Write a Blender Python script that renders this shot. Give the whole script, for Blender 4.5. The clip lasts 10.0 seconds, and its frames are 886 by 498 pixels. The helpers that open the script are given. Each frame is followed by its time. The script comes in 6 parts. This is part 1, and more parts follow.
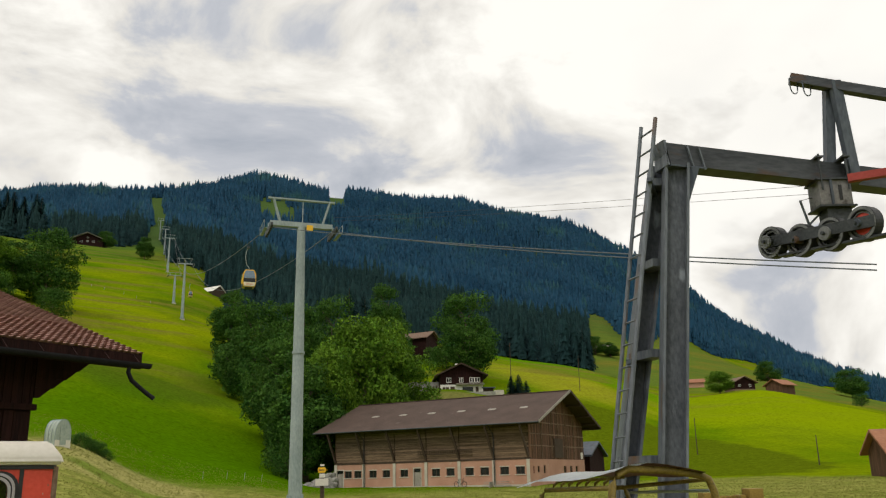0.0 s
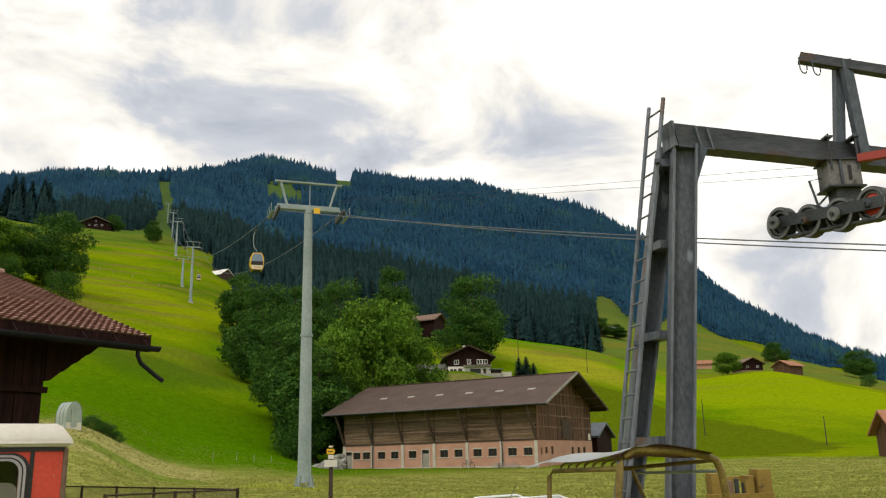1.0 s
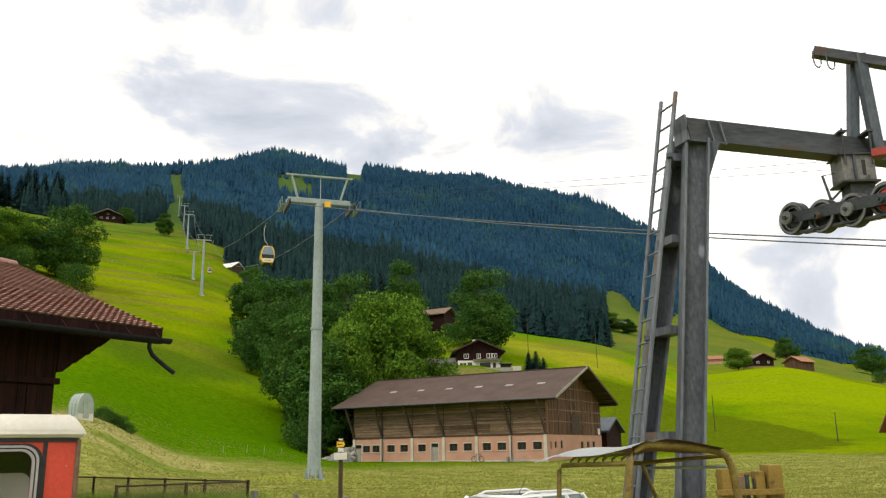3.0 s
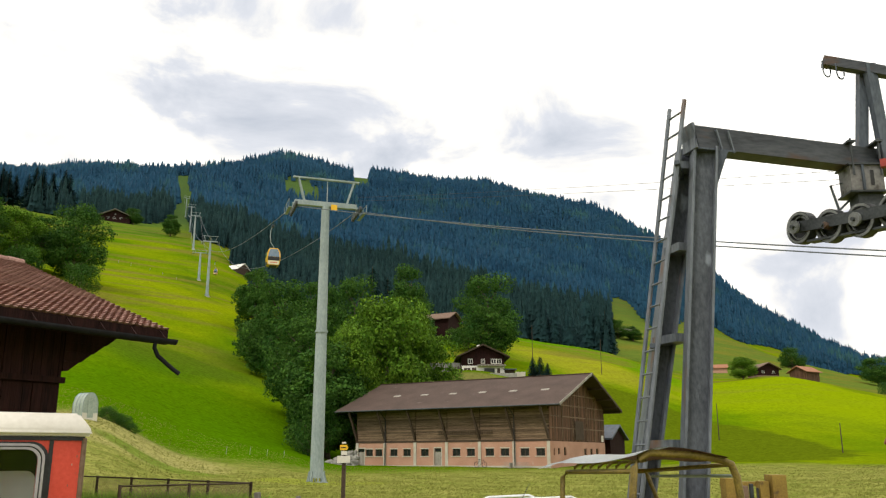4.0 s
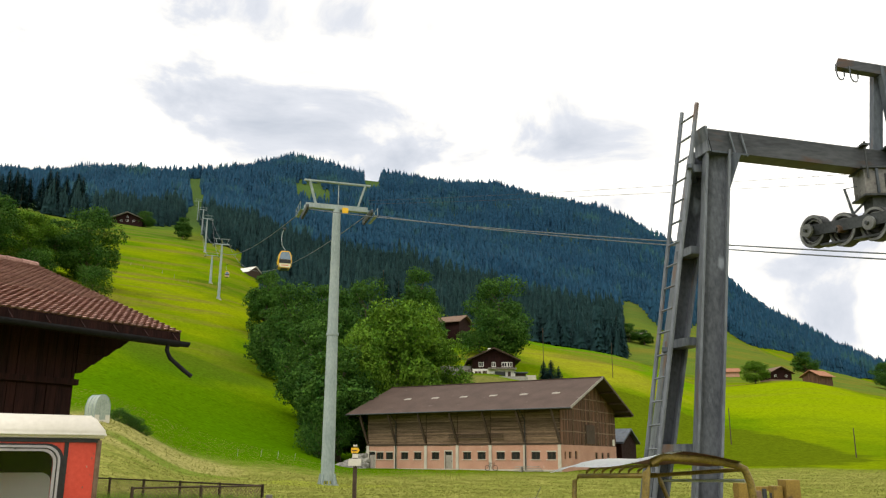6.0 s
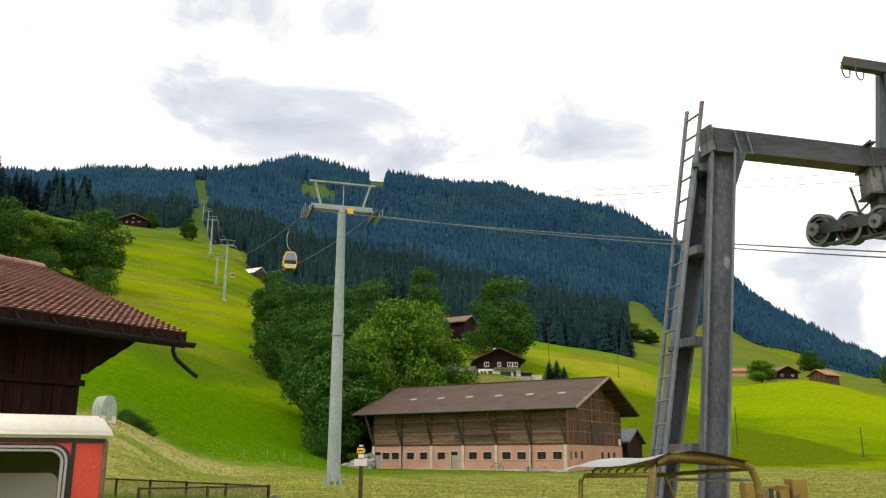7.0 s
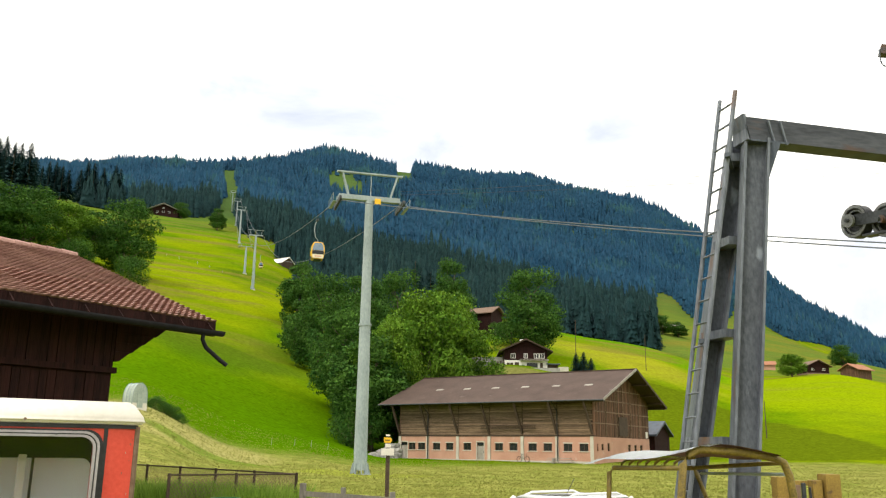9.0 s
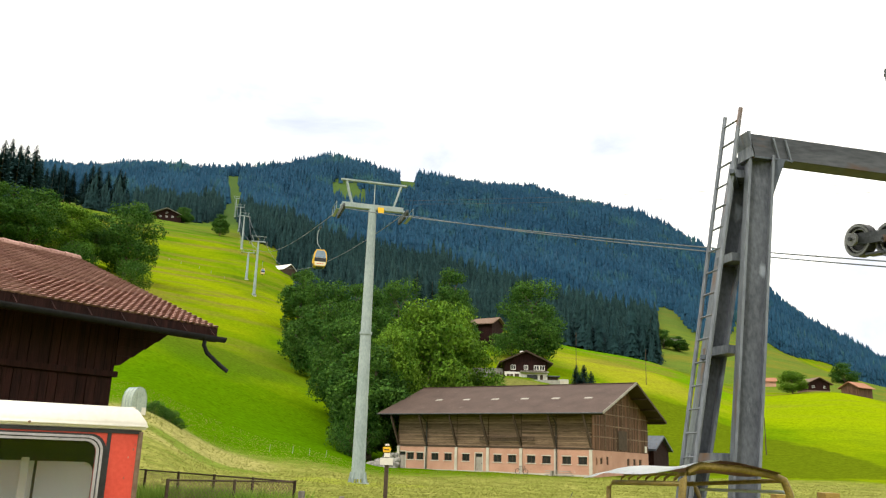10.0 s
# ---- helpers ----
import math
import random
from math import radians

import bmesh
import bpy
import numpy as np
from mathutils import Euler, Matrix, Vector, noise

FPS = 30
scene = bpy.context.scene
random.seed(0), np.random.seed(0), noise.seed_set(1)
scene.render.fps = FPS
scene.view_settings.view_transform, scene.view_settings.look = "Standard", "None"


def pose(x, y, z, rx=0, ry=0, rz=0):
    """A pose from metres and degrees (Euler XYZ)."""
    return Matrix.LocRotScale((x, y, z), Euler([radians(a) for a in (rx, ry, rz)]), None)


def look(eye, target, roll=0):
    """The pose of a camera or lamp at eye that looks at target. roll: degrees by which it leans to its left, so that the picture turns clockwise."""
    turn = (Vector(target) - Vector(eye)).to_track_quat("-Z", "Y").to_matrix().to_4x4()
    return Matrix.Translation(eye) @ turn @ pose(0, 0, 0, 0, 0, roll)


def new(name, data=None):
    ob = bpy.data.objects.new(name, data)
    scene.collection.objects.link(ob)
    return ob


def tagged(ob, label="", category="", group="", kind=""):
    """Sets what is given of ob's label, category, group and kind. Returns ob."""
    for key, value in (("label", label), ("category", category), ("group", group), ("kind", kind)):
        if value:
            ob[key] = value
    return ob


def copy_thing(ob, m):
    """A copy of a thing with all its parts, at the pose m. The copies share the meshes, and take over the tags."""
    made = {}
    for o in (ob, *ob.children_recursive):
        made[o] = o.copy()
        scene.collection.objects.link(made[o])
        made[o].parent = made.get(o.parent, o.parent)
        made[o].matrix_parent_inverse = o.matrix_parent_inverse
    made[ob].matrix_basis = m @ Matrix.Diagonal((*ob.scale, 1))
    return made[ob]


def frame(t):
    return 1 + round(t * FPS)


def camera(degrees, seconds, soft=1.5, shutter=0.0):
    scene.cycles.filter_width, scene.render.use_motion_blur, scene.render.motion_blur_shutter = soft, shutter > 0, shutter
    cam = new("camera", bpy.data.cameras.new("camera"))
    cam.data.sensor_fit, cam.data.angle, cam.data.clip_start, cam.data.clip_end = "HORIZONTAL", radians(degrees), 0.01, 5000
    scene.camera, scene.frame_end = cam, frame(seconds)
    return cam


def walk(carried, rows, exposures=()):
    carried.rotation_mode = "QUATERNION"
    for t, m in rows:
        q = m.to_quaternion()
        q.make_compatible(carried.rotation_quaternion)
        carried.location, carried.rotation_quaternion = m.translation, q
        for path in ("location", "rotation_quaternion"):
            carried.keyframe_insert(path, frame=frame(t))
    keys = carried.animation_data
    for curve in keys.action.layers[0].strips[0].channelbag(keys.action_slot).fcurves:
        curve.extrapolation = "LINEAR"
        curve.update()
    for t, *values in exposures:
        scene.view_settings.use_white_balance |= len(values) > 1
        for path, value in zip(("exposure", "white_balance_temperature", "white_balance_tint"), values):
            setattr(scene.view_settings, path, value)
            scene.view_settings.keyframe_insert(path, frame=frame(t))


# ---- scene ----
cam = camera(56.14, 10.0, soft=1.25)
PATH = [
    (0, pose(0.000, 0.000, 2.500, 105.350, 1.300, -0.000)),
    (0.5, pose(0.011, -0.011, 2.502, 104.791, 1.401, 0.347)),
    (1, pose(0.003, 0.010, 2.500, 104.147, 1.394, 0.541)),
    (1.5, pose(0.001, 0.016, 2.500, 103.890, 1.368, 0.779)),
    (2, pose(-0.001, 0.026, 2.498, 103.716, 1.405, 0.930)),
    (2.5, pose(0.000, 0.018, 2.500, 103.681, 1.318, 1.077)),
    (4, pose(-0.012, 0.008, 2.497, 104.064, 0.127, 1.353)),
    (4.5, pose(-0.017, -0.002, 2.498, 104.215, -0.037, 1.609)),
    (5, pose(-0.021, -0.002, 2.497, 104.300, -0.065, 1.730)),
    (5.5, pose(-0.023, -0.000, 2.500, 104.271, -0.105, 1.955)),
    (7, pose(-0.025, -0.001, 2.495, 104.285, -0.010, 2.446)),
    (7.5, pose(-0.030, 0.014, 2.496, 103.619, -0.086, 3.576)),
    (8, pose(-0.042, 0.016, 2.494, 103.225, -0.217, 4.893)),
    (8.5, pose(-0.030, 0.024, 2.494, 103.368, -0.149, 4.424)),
    (9, pose(-0.044, 0.032, 2.493, 103.651, -0.708, 4.182)),
    (9.5, pose(-0.051, 0.011, 2.496, 103.998, -1.473, 4.051)),
    (10, pose(-0.062, 0.001, 2.497, 104.330, -1.823, 4.054)),
]
EXPOSURES = [(0.0, -0.58), (0.5, -0.61), (1.0, -0.36), (1.5, -0.21), (2.5, -0.10), (4.5, -0.08), (5.5, -0.06), (7.0, -0.05), (7.5, -0.02), (8.0, 0.31), (8.5, 0.36), (10.0, 0.41)]
walk(cam, PATH, EXPOSURES)

# ---- world and sun ----
SUN_EL, SUN_AZ = 52.0, 215.0      # degrees; azimuth clockwise from +y
world = bpy.data.worlds.new("sky")
scene.world = world
world.use_nodes = True


def sky_nodes():
    """Broken cloud over a Nishita sky: bright white banks with blue-grey undersides."""
    nt = world.node_tree
    nt.nodes.clear()
    L = nt.links.new
    N = nt.nodes.new

    def math_node(op, a, b=None, c=None):
        m = N("ShaderNodeMath"); m.operation = op
        for k, v in enumerate((a, b, c)):
            if v is None:
                continue
            if isinstance(v, (int, float)):
                m.inputs[k].default_value = v
            else:
                L(v, m.inputs[k])
        return m.outputs[0]

    sky = N("ShaderNodeTexSky")
    sky.sky_type, sky.sun_disc = "NISHITA", False
    sky.sun_elevation, sky.sun_rotation = radians(SUN_EL), radians(SUN_AZ)
    gain = N("ShaderNodeMix"); gain.data_type, gain.blend_type = "RGBA", "MULTIPLY"
    gain.inputs[0].default_value = 1.0
    L(sky.outputs[0], gain.inputs[6]); gain.inputs[7].default_value = (0.11, 0.11, 0.11, 1)
    co = N("ShaderNodeTexCoord")
    mp = N("ShaderNodeMapping"); mp.inputs["Scale"].default_value = (1.0, 1.0, 1.7); mp.inputs["Location"].default_value = (3.1, 0.7, 1.9); mp.inputs["Rotation"].default_value = (0, 0, radians(6.0))
    L(co.outputs["Generated"], mp.inputs[0])
    big = N("ShaderNodeTexNoise"); big.inputs["Scale"].default_value = 5.0; big.inputs["Detail"].default_value = 9
    big.inputs["Roughness"].default_value, big.inputs["Distortion"].default_value = 0.56, 0.5
    L(mp.outputs[0], big.inputs["Vector"])
    # three thicker cloud banks
    dens = math_node("MULTIPLY_ADD", big.outputs[0], 1.25, -0.30)
    for az, el, rad, amt in ((-10.0, 26.0, 13.0, 0.15), (-24.0, 23.0, 12.0, 0.07), (8.0, 19.0, 11.0, 0.11), (27.0, 33.0, 8.0, 0.12), (22.0, 12.0, 7.0, 0.15)):
        v = Vector((math.sin(radians(az)) * math.cos(radians(el)), math.cos(radians(az)) * math.cos(radians(el)), math.sin(radians(el))))
        d = N("ShaderNodeVectorMath"); d.operation = "DOT_PRODUCT"
        L(co.outputs["Generated"], d.inputs[0]); d.inputs[1].default_value = v
        mr = N("ShaderNodeMapRange"); mr.interpolation_type = "SMOOTHSTEP"
        mr.inputs[1].default_value, mr.inputs[2].default_value = math.cos(radians(rad)), 1.0
        mr.inputs[3].default_value, mr.inputs[4].default_value = 0.0, amt
        L(d.outputs["Value"], mr.inputs[0])
        dens = math_node("ADD", dens, mr.outputs[0])
    shade = N("ShaderNodeValToRGB")
    e = shade.color_ramp.elements
    e[0].position, e[0].color = 0.32, (1.62, 1.58, 1.48, 1)
    e[1].position, e[1].color = 0.80, (0.56, 0.62, 0.72, 1)
    m = e.new(0.46); m.color = (1.26, 1.22, 1.14, 1)
    m = e.new(0.56); m.color = (0.87, 0.90, 0.97, 1)
    L(dens, shade.inputs[0])
    thin = N("ShaderNodeTexNoise"); thin.inputs["Scale"].default_value = 1.3; thin.inputs["Detail"].default_value = 5
    L(mp.outputs[0], thin.inputs["Vector"])
    cover = N("ShaderNodeMapRange"); cover.inputs[1].default_value = 0.25; cover.inputs[2].default_value = 0.4
    cover.inputs[3].default_value = 0.8; cover.inputs[4].default_value = 1.0
    L(thin.outputs[0], cover.inputs[0])
    mix = N("ShaderNodeMix"); mix.data_type = "RGBA"
    L(cover.outputs[0], mix.inputs[0]); L(gain.outputs[2], mix.inputs[6]); L(shade.outputs[0], mix.inputs[7])
    bg = N("ShaderNodeBackground"); bg.inputs[1].default_value = 0.95
    L(mix.outputs[2], bg.inputs[0])
    out = N("ShaderNodeOutputWorld"); L(bg.outputs[0], out.inputs[0])


sky_nodes()
sun = new("sun", bpy.data.lights.new("sun", "SUN"))
sun.data.energy, sun.data.angle, sun.data.color = 1.6, radians(8), (1.0, 0.94, 0.82)
_a, _e = radians(SUN_AZ), radians(SUN_EL)
sun.matrix_world = look((math.sin(_a) * math.cos(_e) * 50, math.cos(_a) * math.cos(_e) * 50, math.sin(_e) * 50), (0, 0, 0))


# ---- materials ----
def mat(name, a, b, rough=0.7, metal=0.0, scale=3.0, fine=30.0, bump=0.2, stretch=(1, 1, 1), spot=None, spot_at=0.62, rnd=0.0, spec=0.3, island=0.0):
    """Two colours mixed by a coarse and a fine grain, an optional third as stains, in metres of the object's own space."""
    m = bpy.data.materials.new(name)
    m.use_nodes = True
    nt = m.node_tree
    N, L = nt.nodes.new, nt.links.new
    bs = nt.nodes["Principled BSDF"]
    bs.inputs["Roughness"].default_value, bs.inputs["Metallic"].default_value = rough, metal
    bs.inputs["Specular IOR Level"].default_value = spec
    co = N("ShaderNodeTexCoord")
    mp = N("ShaderNodeMapping"); mp.inputs["Scale"].default_value = stretch
    L(co.outputs["Object"], mp.inputs[0])
    n1 = N("ShaderNodeTexNoise"); n1.inputs["Scale"].default_value, n1.inputs["Detail"].default_value = scale, 5
    n2 = N("ShaderNodeTexNoise"); n2.inputs["Scale"].default_value, n2.inputs["Detail"].default_value = fine, 3
    L(mp.outputs[0], n1.inputs["Vector"]); L(mp.outputs[0], n2.inputs["Vector"])
    ad = N("ShaderNodeMath"); ad.operation = "ADD"; L(n1.outputs[0], ad.inputs[0]); L(n2.outputs[0], ad.inputs[1])
    src = ad.outputs[0]
    if rnd:
        oi = N("ShaderNodeObjectInfo")
        mu = N("ShaderNodeMath"); mu.operation = "MULTIPLY_ADD"; mu.inputs[1].default_value, mu.inputs[2].default_value = rnd, -rnd / 2
        L(oi.outputs["Random"], mu.inputs[0])
        a2 = N("ShaderNodeMath"); a2.operation = "ADD"; L(src, a2.inputs[0]); L(mu.outputs[0], a2.inputs[1]); src = a2.outputs[0]
    r = N("ShaderNodeMapRange"); r.inputs[1].default_value, r.inputs[2].default_value = 0.7, 1.3
    L(src, r.inputs[0])
    mx = N("ShaderNodeMix"); mx.data_type = "RGBA"
    mx.inputs[6].default_value, mx.inputs[7].default_value = (*a, 1), (*b, 1)
    L(r.outputs[0], mx.inputs[0])
    col = mx.outputs[2]
    if spot:
        n3 = N("ShaderNodeTexNoise"); n3.inputs["Scale"].default_value, n3.inputs["Detail"].default_value = scale * 1.7, 6
        L(mp.outputs[0], n3.inputs["Vector"])
        rr = N("ShaderNodeMapRange"); rr.inputs[1].default_value, rr.inputs[2].default_value = spot_at, spot_at + 0.1
        L(n3.outputs[0], rr.inputs[0])
        m2 = N("ShaderNodeMix"); m2.data_type = "RGBA"; m2.inputs[7].default_value = (*spot, 1)
        L(rr.outputs[0], m2.inputs[0]); L(col, m2.inputs[6]); col = m2.outputs[2]
    if island:
        gi, hv = N("ShaderNodeNewGeometry"), N("ShaderNodeHueSaturation")
        iv = N("ShaderNodeMapRange"); iv.inputs[3].default_value, iv.inputs[4].default_value = 1 - island, 1 + island
        L(gi.outputs["Random Per Island"], iv.inputs[0]); L(iv.outputs[0], hv.inputs["Value"]); L(col, hv.inputs["Color"]); col = hv.outputs[0]
    L(col, bs.inputs["Base Color"])
    if bump:
        bp = N("ShaderNodeBump"); bp.inputs["Strength"].default_value, bp.inputs["Distance"].default_value = bump, 0.02
        L(n2.outputs[0], bp.inputs["Height"]); L(bp.outputs[0], bs.inputs["Normal"])
    return m


def leaf_mat(name, a, b, scale=0.4, trans=0.25, spread=0.4, spot=None):
    m = mat(name, a, b, 0.75, 0, scale, 2.0, 0, spec=0.08, spot=spot, spot_at=0.56)
    nt = m.node_tree
    bs, out = nt.nodes["Principled BSDF"], nt.nodes["Material Output"]
    geo = nt.nodes.new("ShaderNodeNewGeometry")
    hs = nt.nodes.new("ShaderNodeHueSaturation")
    mr = nt.nodes.new("ShaderNodeMapRange"); mr.inputs[3].default_value, mr.inputs[4].default_value = 1 - spread, 1 + spread
    nt.links.new(geo.outputs["Random Per Island"], mr.inputs[0]); nt.links.new(mr.outputs[0], hs.inputs["Value"])
    col = bs.inputs["Base Color"].links[0].from_socket
    nt.links.new(col, hs.inputs["Color"]); nt.links.new(hs.outputs[0], bs.inputs["Base Color"])
    if trans:
        tr = nt.nodes.new("ShaderNodeBsdfTranslucent"); nt.links.new(hs.outputs[0], tr.inputs[0])
        mx = nt.nodes.new("ShaderNodeMixShader"); mx.inputs[0].default_value = trans
        nt.links.new(bs.outputs[0], mx.inputs[1]); nt.links.new(tr.outputs[0], mx.inputs[2]); nt.links.new(mx.outputs[0], out.inputs[0])
    return m


# both needle colours carry distance haze as added blue, strongest in the far one
M_SPRUCE_HAZED = leaf_mat("spruce_hazed", (0.013, 0.056, 0.112), (0.028, 0.092, 0.152), 0.010, 0.30, 0.14, (0.036, 0.108, 0.120))
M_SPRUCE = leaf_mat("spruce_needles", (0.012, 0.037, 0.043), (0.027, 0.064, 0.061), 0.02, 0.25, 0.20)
M_LEAF = leaf_mat("maple_leaves", (0.044, 0.122, 0.010), (0.140, 0.240, 0.020), 0.3, 0.22, 0.5)
M_LEAF_DARK = leaf_mat("ash_leaves", (0.020, 0.072, 0.014), (0.078, 0.160, 0.022), 0.3, 0.20, 0.5)
M_BARK = mat("bark", (0.07, 0.055, 0.04), (0.14, 0.11, 0.085), 0.95, 0, 2, 20, 0.6)
M_STEEL = mat("weathered_galvanised_steel", (0.045, 0.055, 0.074), (0.108, 0.126, 0.154), 0.55, 0.2, 2.2, 25, 0.12, (1, 1, 0.35), (0.115, 0.070, 0.046), 0.60)
M_STEEL_BEAM = mat("rust_stained_beam_steel", (0.032, 0.036, 0.044), (0.082, 0.088, 0.102), 0.5, 0.2, 1.6, 18, 0.10, (0.35, 0.35, 1.6), (0.085, 0.050, 0.034), 0.60)
# web darker, flange lighter: light by facing put into the steel tones
M_STEEL_WEB = mat("blotched_shaded_web_steel", (0.040, 0.046, 0.060), (0.110, 0.122, 0.148), 0.55, 0.15, 2.5, 30, 0.15, (1, 1, 0.45), (0.25, 0.28, 0.33), 0.63)
M_STEEL_EDGE = mat("lit_flange_steel", (0.078, 0.090, 0.112), (0.185, 0.205, 0.240), 0.5, 0.15, 2.0, 25, 0.12, (1, 1, 0.25), (0.150, 0.085, 0.052), 0.58)
M_WHEEL = mat("greasy_wheel_steel", (0.018, 0.019, 0.021), (0.055, 0.058, 0.062), 0.45, 0.3, 9, 60, 0.15)
M_CLAMP = mat("greasy_cast_steel", (0.120, 0.118, 0.120), (0.230, 0.222, 0.220), 0.5, 0.2, 4, 30, 0.15, spot=(0.07, 0.06, 0.055), spot_at=0.6)
M_STEEL_DARK = mat("dark_steel", (0.035, 0.039, 0.043), (0.080, 0.088, 0.094), 0.5, 0.4, 3, 30, 0.1)
M_GALV = mat("galvanised_tower_steel", (0.21, 0.26, 0.27), (0.34, 0.39, 0.40), 0.6, 0.0, 0.9, 9, 0.05, (1, 1, 0.4), (0.44, 0.49, 0.50), 0.66)
M_RUST = mat("rusted_steel", (0.13, 0.075, 0.05), (0.22, 0.15, 0.11), 0.8, 0.1, 3, 30, 0.3)
M_REDPAINT = mat("faded_red_paint", (0.55, 0.055, 0.035), (0.66, 0.085, 0.055), 0.45, 0, 2.5, 40, 0.05, spot=(0.62, 0.36, 0.30), spot_at=0.70)
M_CHIP = mat("bare_primer", (0.30, 0.26, 0.20), (0.48, 0.42, 0.34), 0.8, 0, 20, 60, 0.0)
M_REDBAR = mat("dull_red_steel", (0.26, 0.035, 0.03), (0.36, 0.055, 0.045), 0.6, 0, 5, 40, 0.1, spot=(0.12, 0.06, 0.05), spot_at=0.62)
M_WHEELRIM = mat("worn_wheel_rim", (0.13, 0.135, 0.14), (0.24, 0.25, 0.25), 0.5, 0.3, 8, 60, 0.1)
M_WHITEPAINT = mat("old_white_paint", (0.60, 0.56, 0.49), (0.71, 0.67, 0.60), 0.6, 0, 2, 30, 0.05, spot=(0.45, 0.38, 0.30), spot_at=0.74)
M_RUBBER = mat("black_rubber", (0.02, 0.02, 0.022), (0.035, 0.035, 0.038), 0.6, 0, 5, 40, 0.1)
M_GUTTER = mat("sooty_gutter_metal", (0.012, 0.012, 0.014), (0.024, 0.024, 0.026), 0.85, 0, 5, 40, 0.1, spec=0.08)
M_CHROME = mat("dull_chrome", (0.36, 0.33, 0.38), (0.48, 0.45, 0.51), 0.35, 0.5, 5, 60, 0.03)
M_YELLOW = mat("worn_yellow_paint", (0.17, 0.105, 0.024), (0.32, 0.22, 0.045), 0.6, 0, 5, 60, 0.15, spot=(0.105, 0.066, 0.030), spot_at=0.62)
M_HOOP = mat("grimy_yellow_tube", (0.085, 0.062, 0.016), (0.25, 0.18, 0.036), 0.55, 0, 5, 60, 0.15, spot=(0.080, 0.056, 0.022), spot_at=0.62)
M_SHEET = mat("bare_metal_sheet", (0.56, 0.59, 0.62), (0.72, 0.75, 0.78), 0.45, 0.15, 3, 30, 0.08, spot=(0.22, 0.18, 0.14), spot_at=0.66)
M_BROWNROOF = mat("brown_fibre_cement_roof", (0.056, 0.036, 0.029), (0.094, 0.062, 0.050), 0.85, 0, 0.5, 6, 0.3, spot=(0.15, 0.115, 0.095), spot_at=0.68)
M_BARNWOOD = mat("weathered_brown_boards", (0.045, 0.026, 0.015), (0.24, 0.165, 0.105), 0.85, 0, 1.6, 9, 0.5, (0.12, 0.12, 3.0), island=0.30)
M_BARNWOOD_V = mat("weathered_upright_boards", (0.036, 0.015, 0.008), (0.180, 0.094, 0.055), 0.85, 0, 1.2, 6, 0.5, (2.5, 2.5, 0.12), island=0.40)
M_DARKWOOD = mat("dark_stained_timber", (0.008, 0.0035, 0.0035), (0.034, 0.012, 0.010), 0.8, 0, 1.5, 12, 0.5, (5, 5, 0.25), spec=0.12)
M_BEAM = mat("dark_brown_beam", (0.04, 0.026, 0.018), (0.085, 0.056, 0.038), 0.8, 0, 2, 20, 0.4)
M_PINK = mat("pink_plaster", (0.40, 0.21, 0.145), (0.52, 0.30, 0.22), 0.9, 0, 0.7, 8, 0.2, spot=(0.50, 0.38, 0.30), spot_at=0.64)
M_CONCRETE = mat("pale_concrete", (0.40, 0.37, 0.31), (0.55, 0.51, 0.44), 0.9, 0, 1.5, 14, 0.3)
M_WHITEWALL = mat("whitewashed_wall", (0.62, 0.60, 0.56), (0.75, 0.73, 0.69), 0.9, 0, 1, 10, 0.2)
M_TILE = mat("brown_clay_tile", (0.210, 0.108, 0.088), (0.420, 0.255, 0.215), 0.8, 0, 1.2, 18, 0.3, rnd=0.35, spot=(0.07, 0.055, 0.045), spot_at=0.72)
M_REDTILE = mat("orange_roof_tile", (0.26, 0.11, 0.06), (0.36, 0.17, 0.10), 0.85, 0, 0.5, 4, 0.2)
M_WINDOW = mat("dark_window_glass", (0.012, 0.013, 0.014), (0.028, 0.03, 0.032), 0.2, 0, 2, 10, 0, spec=0.35)
# green tint, with the reflected sky's paleness put into the base colour
M_CARGLASS = mat("sky_paled_car_glass", (0.10, 0.135, 0.122), (0.17, 0.215, 0.195), 0.12, 0, 1.2, 6, 0, spec=0.6)
M_FENCE = mat("grey_rail_wood", (0.11, 0.10, 0.088), (0.21, 0.195, 0.17), 0.9, 0, 3, 25, 0.5, (1, 1, 0.3))
M_STONE = mat("grey_boulder", (0.15, 0.145, 0.13), (0.34, 0.33, 0.30), 0.9, 0, 1.2, 12, 0.5, rnd=0.5)
M_ROPE = mat("steel_rope", (0.085, 0.10, 0.12), (0.15, 0.165, 0.19), 0.6, 0.0, 3, 30, 0)
M_ROPE_DARK = mat("dark_cable", (0.04, 0.045, 0.05), (0.07, 0.075, 0.08), 0.6, 0.2, 3, 30, 0)
M_CARWHITE = mat("white_car_paint", (0.68, 0.69, 0.70), (0.74, 0.75, 0.76), 0.2, 0, 2, 10, 0, spec=0.6)
M_GREY_WOOD = mat("silvered_fence_wood", (0.22, 0.20, 0.17), (0.38, 0.35, 0.31), 0.9, 0, 3, 25, 0.5, (1, 1, 0.3))
M_CABYELLOW = mat("cabin_yellow", (0.72, 0.42, 0.02), (0.80, 0.48, 0.03), 0.35, 0, 2, 10, 0, spec=0.5)
M_CREAM = mat("cabin_cream", (0.66, 0.60, 0.44), (0.72, 0.66, 0.50), 0.4, 0, 2, 10, 0)
M_BLUEGLASS = mat("tinted_cabin_glass", (0.10, 0.16, 0.24), (0.16, 0.23, 0.32), 0.08, 0, 1, 4, 0, spec=0.8)
M_SIGNYELLOW = mat("sign_yellow", (0.75, 0.42, 0.02), (0.82, 0.48, 0.03), 0.5, 0, 3, 20, 0)
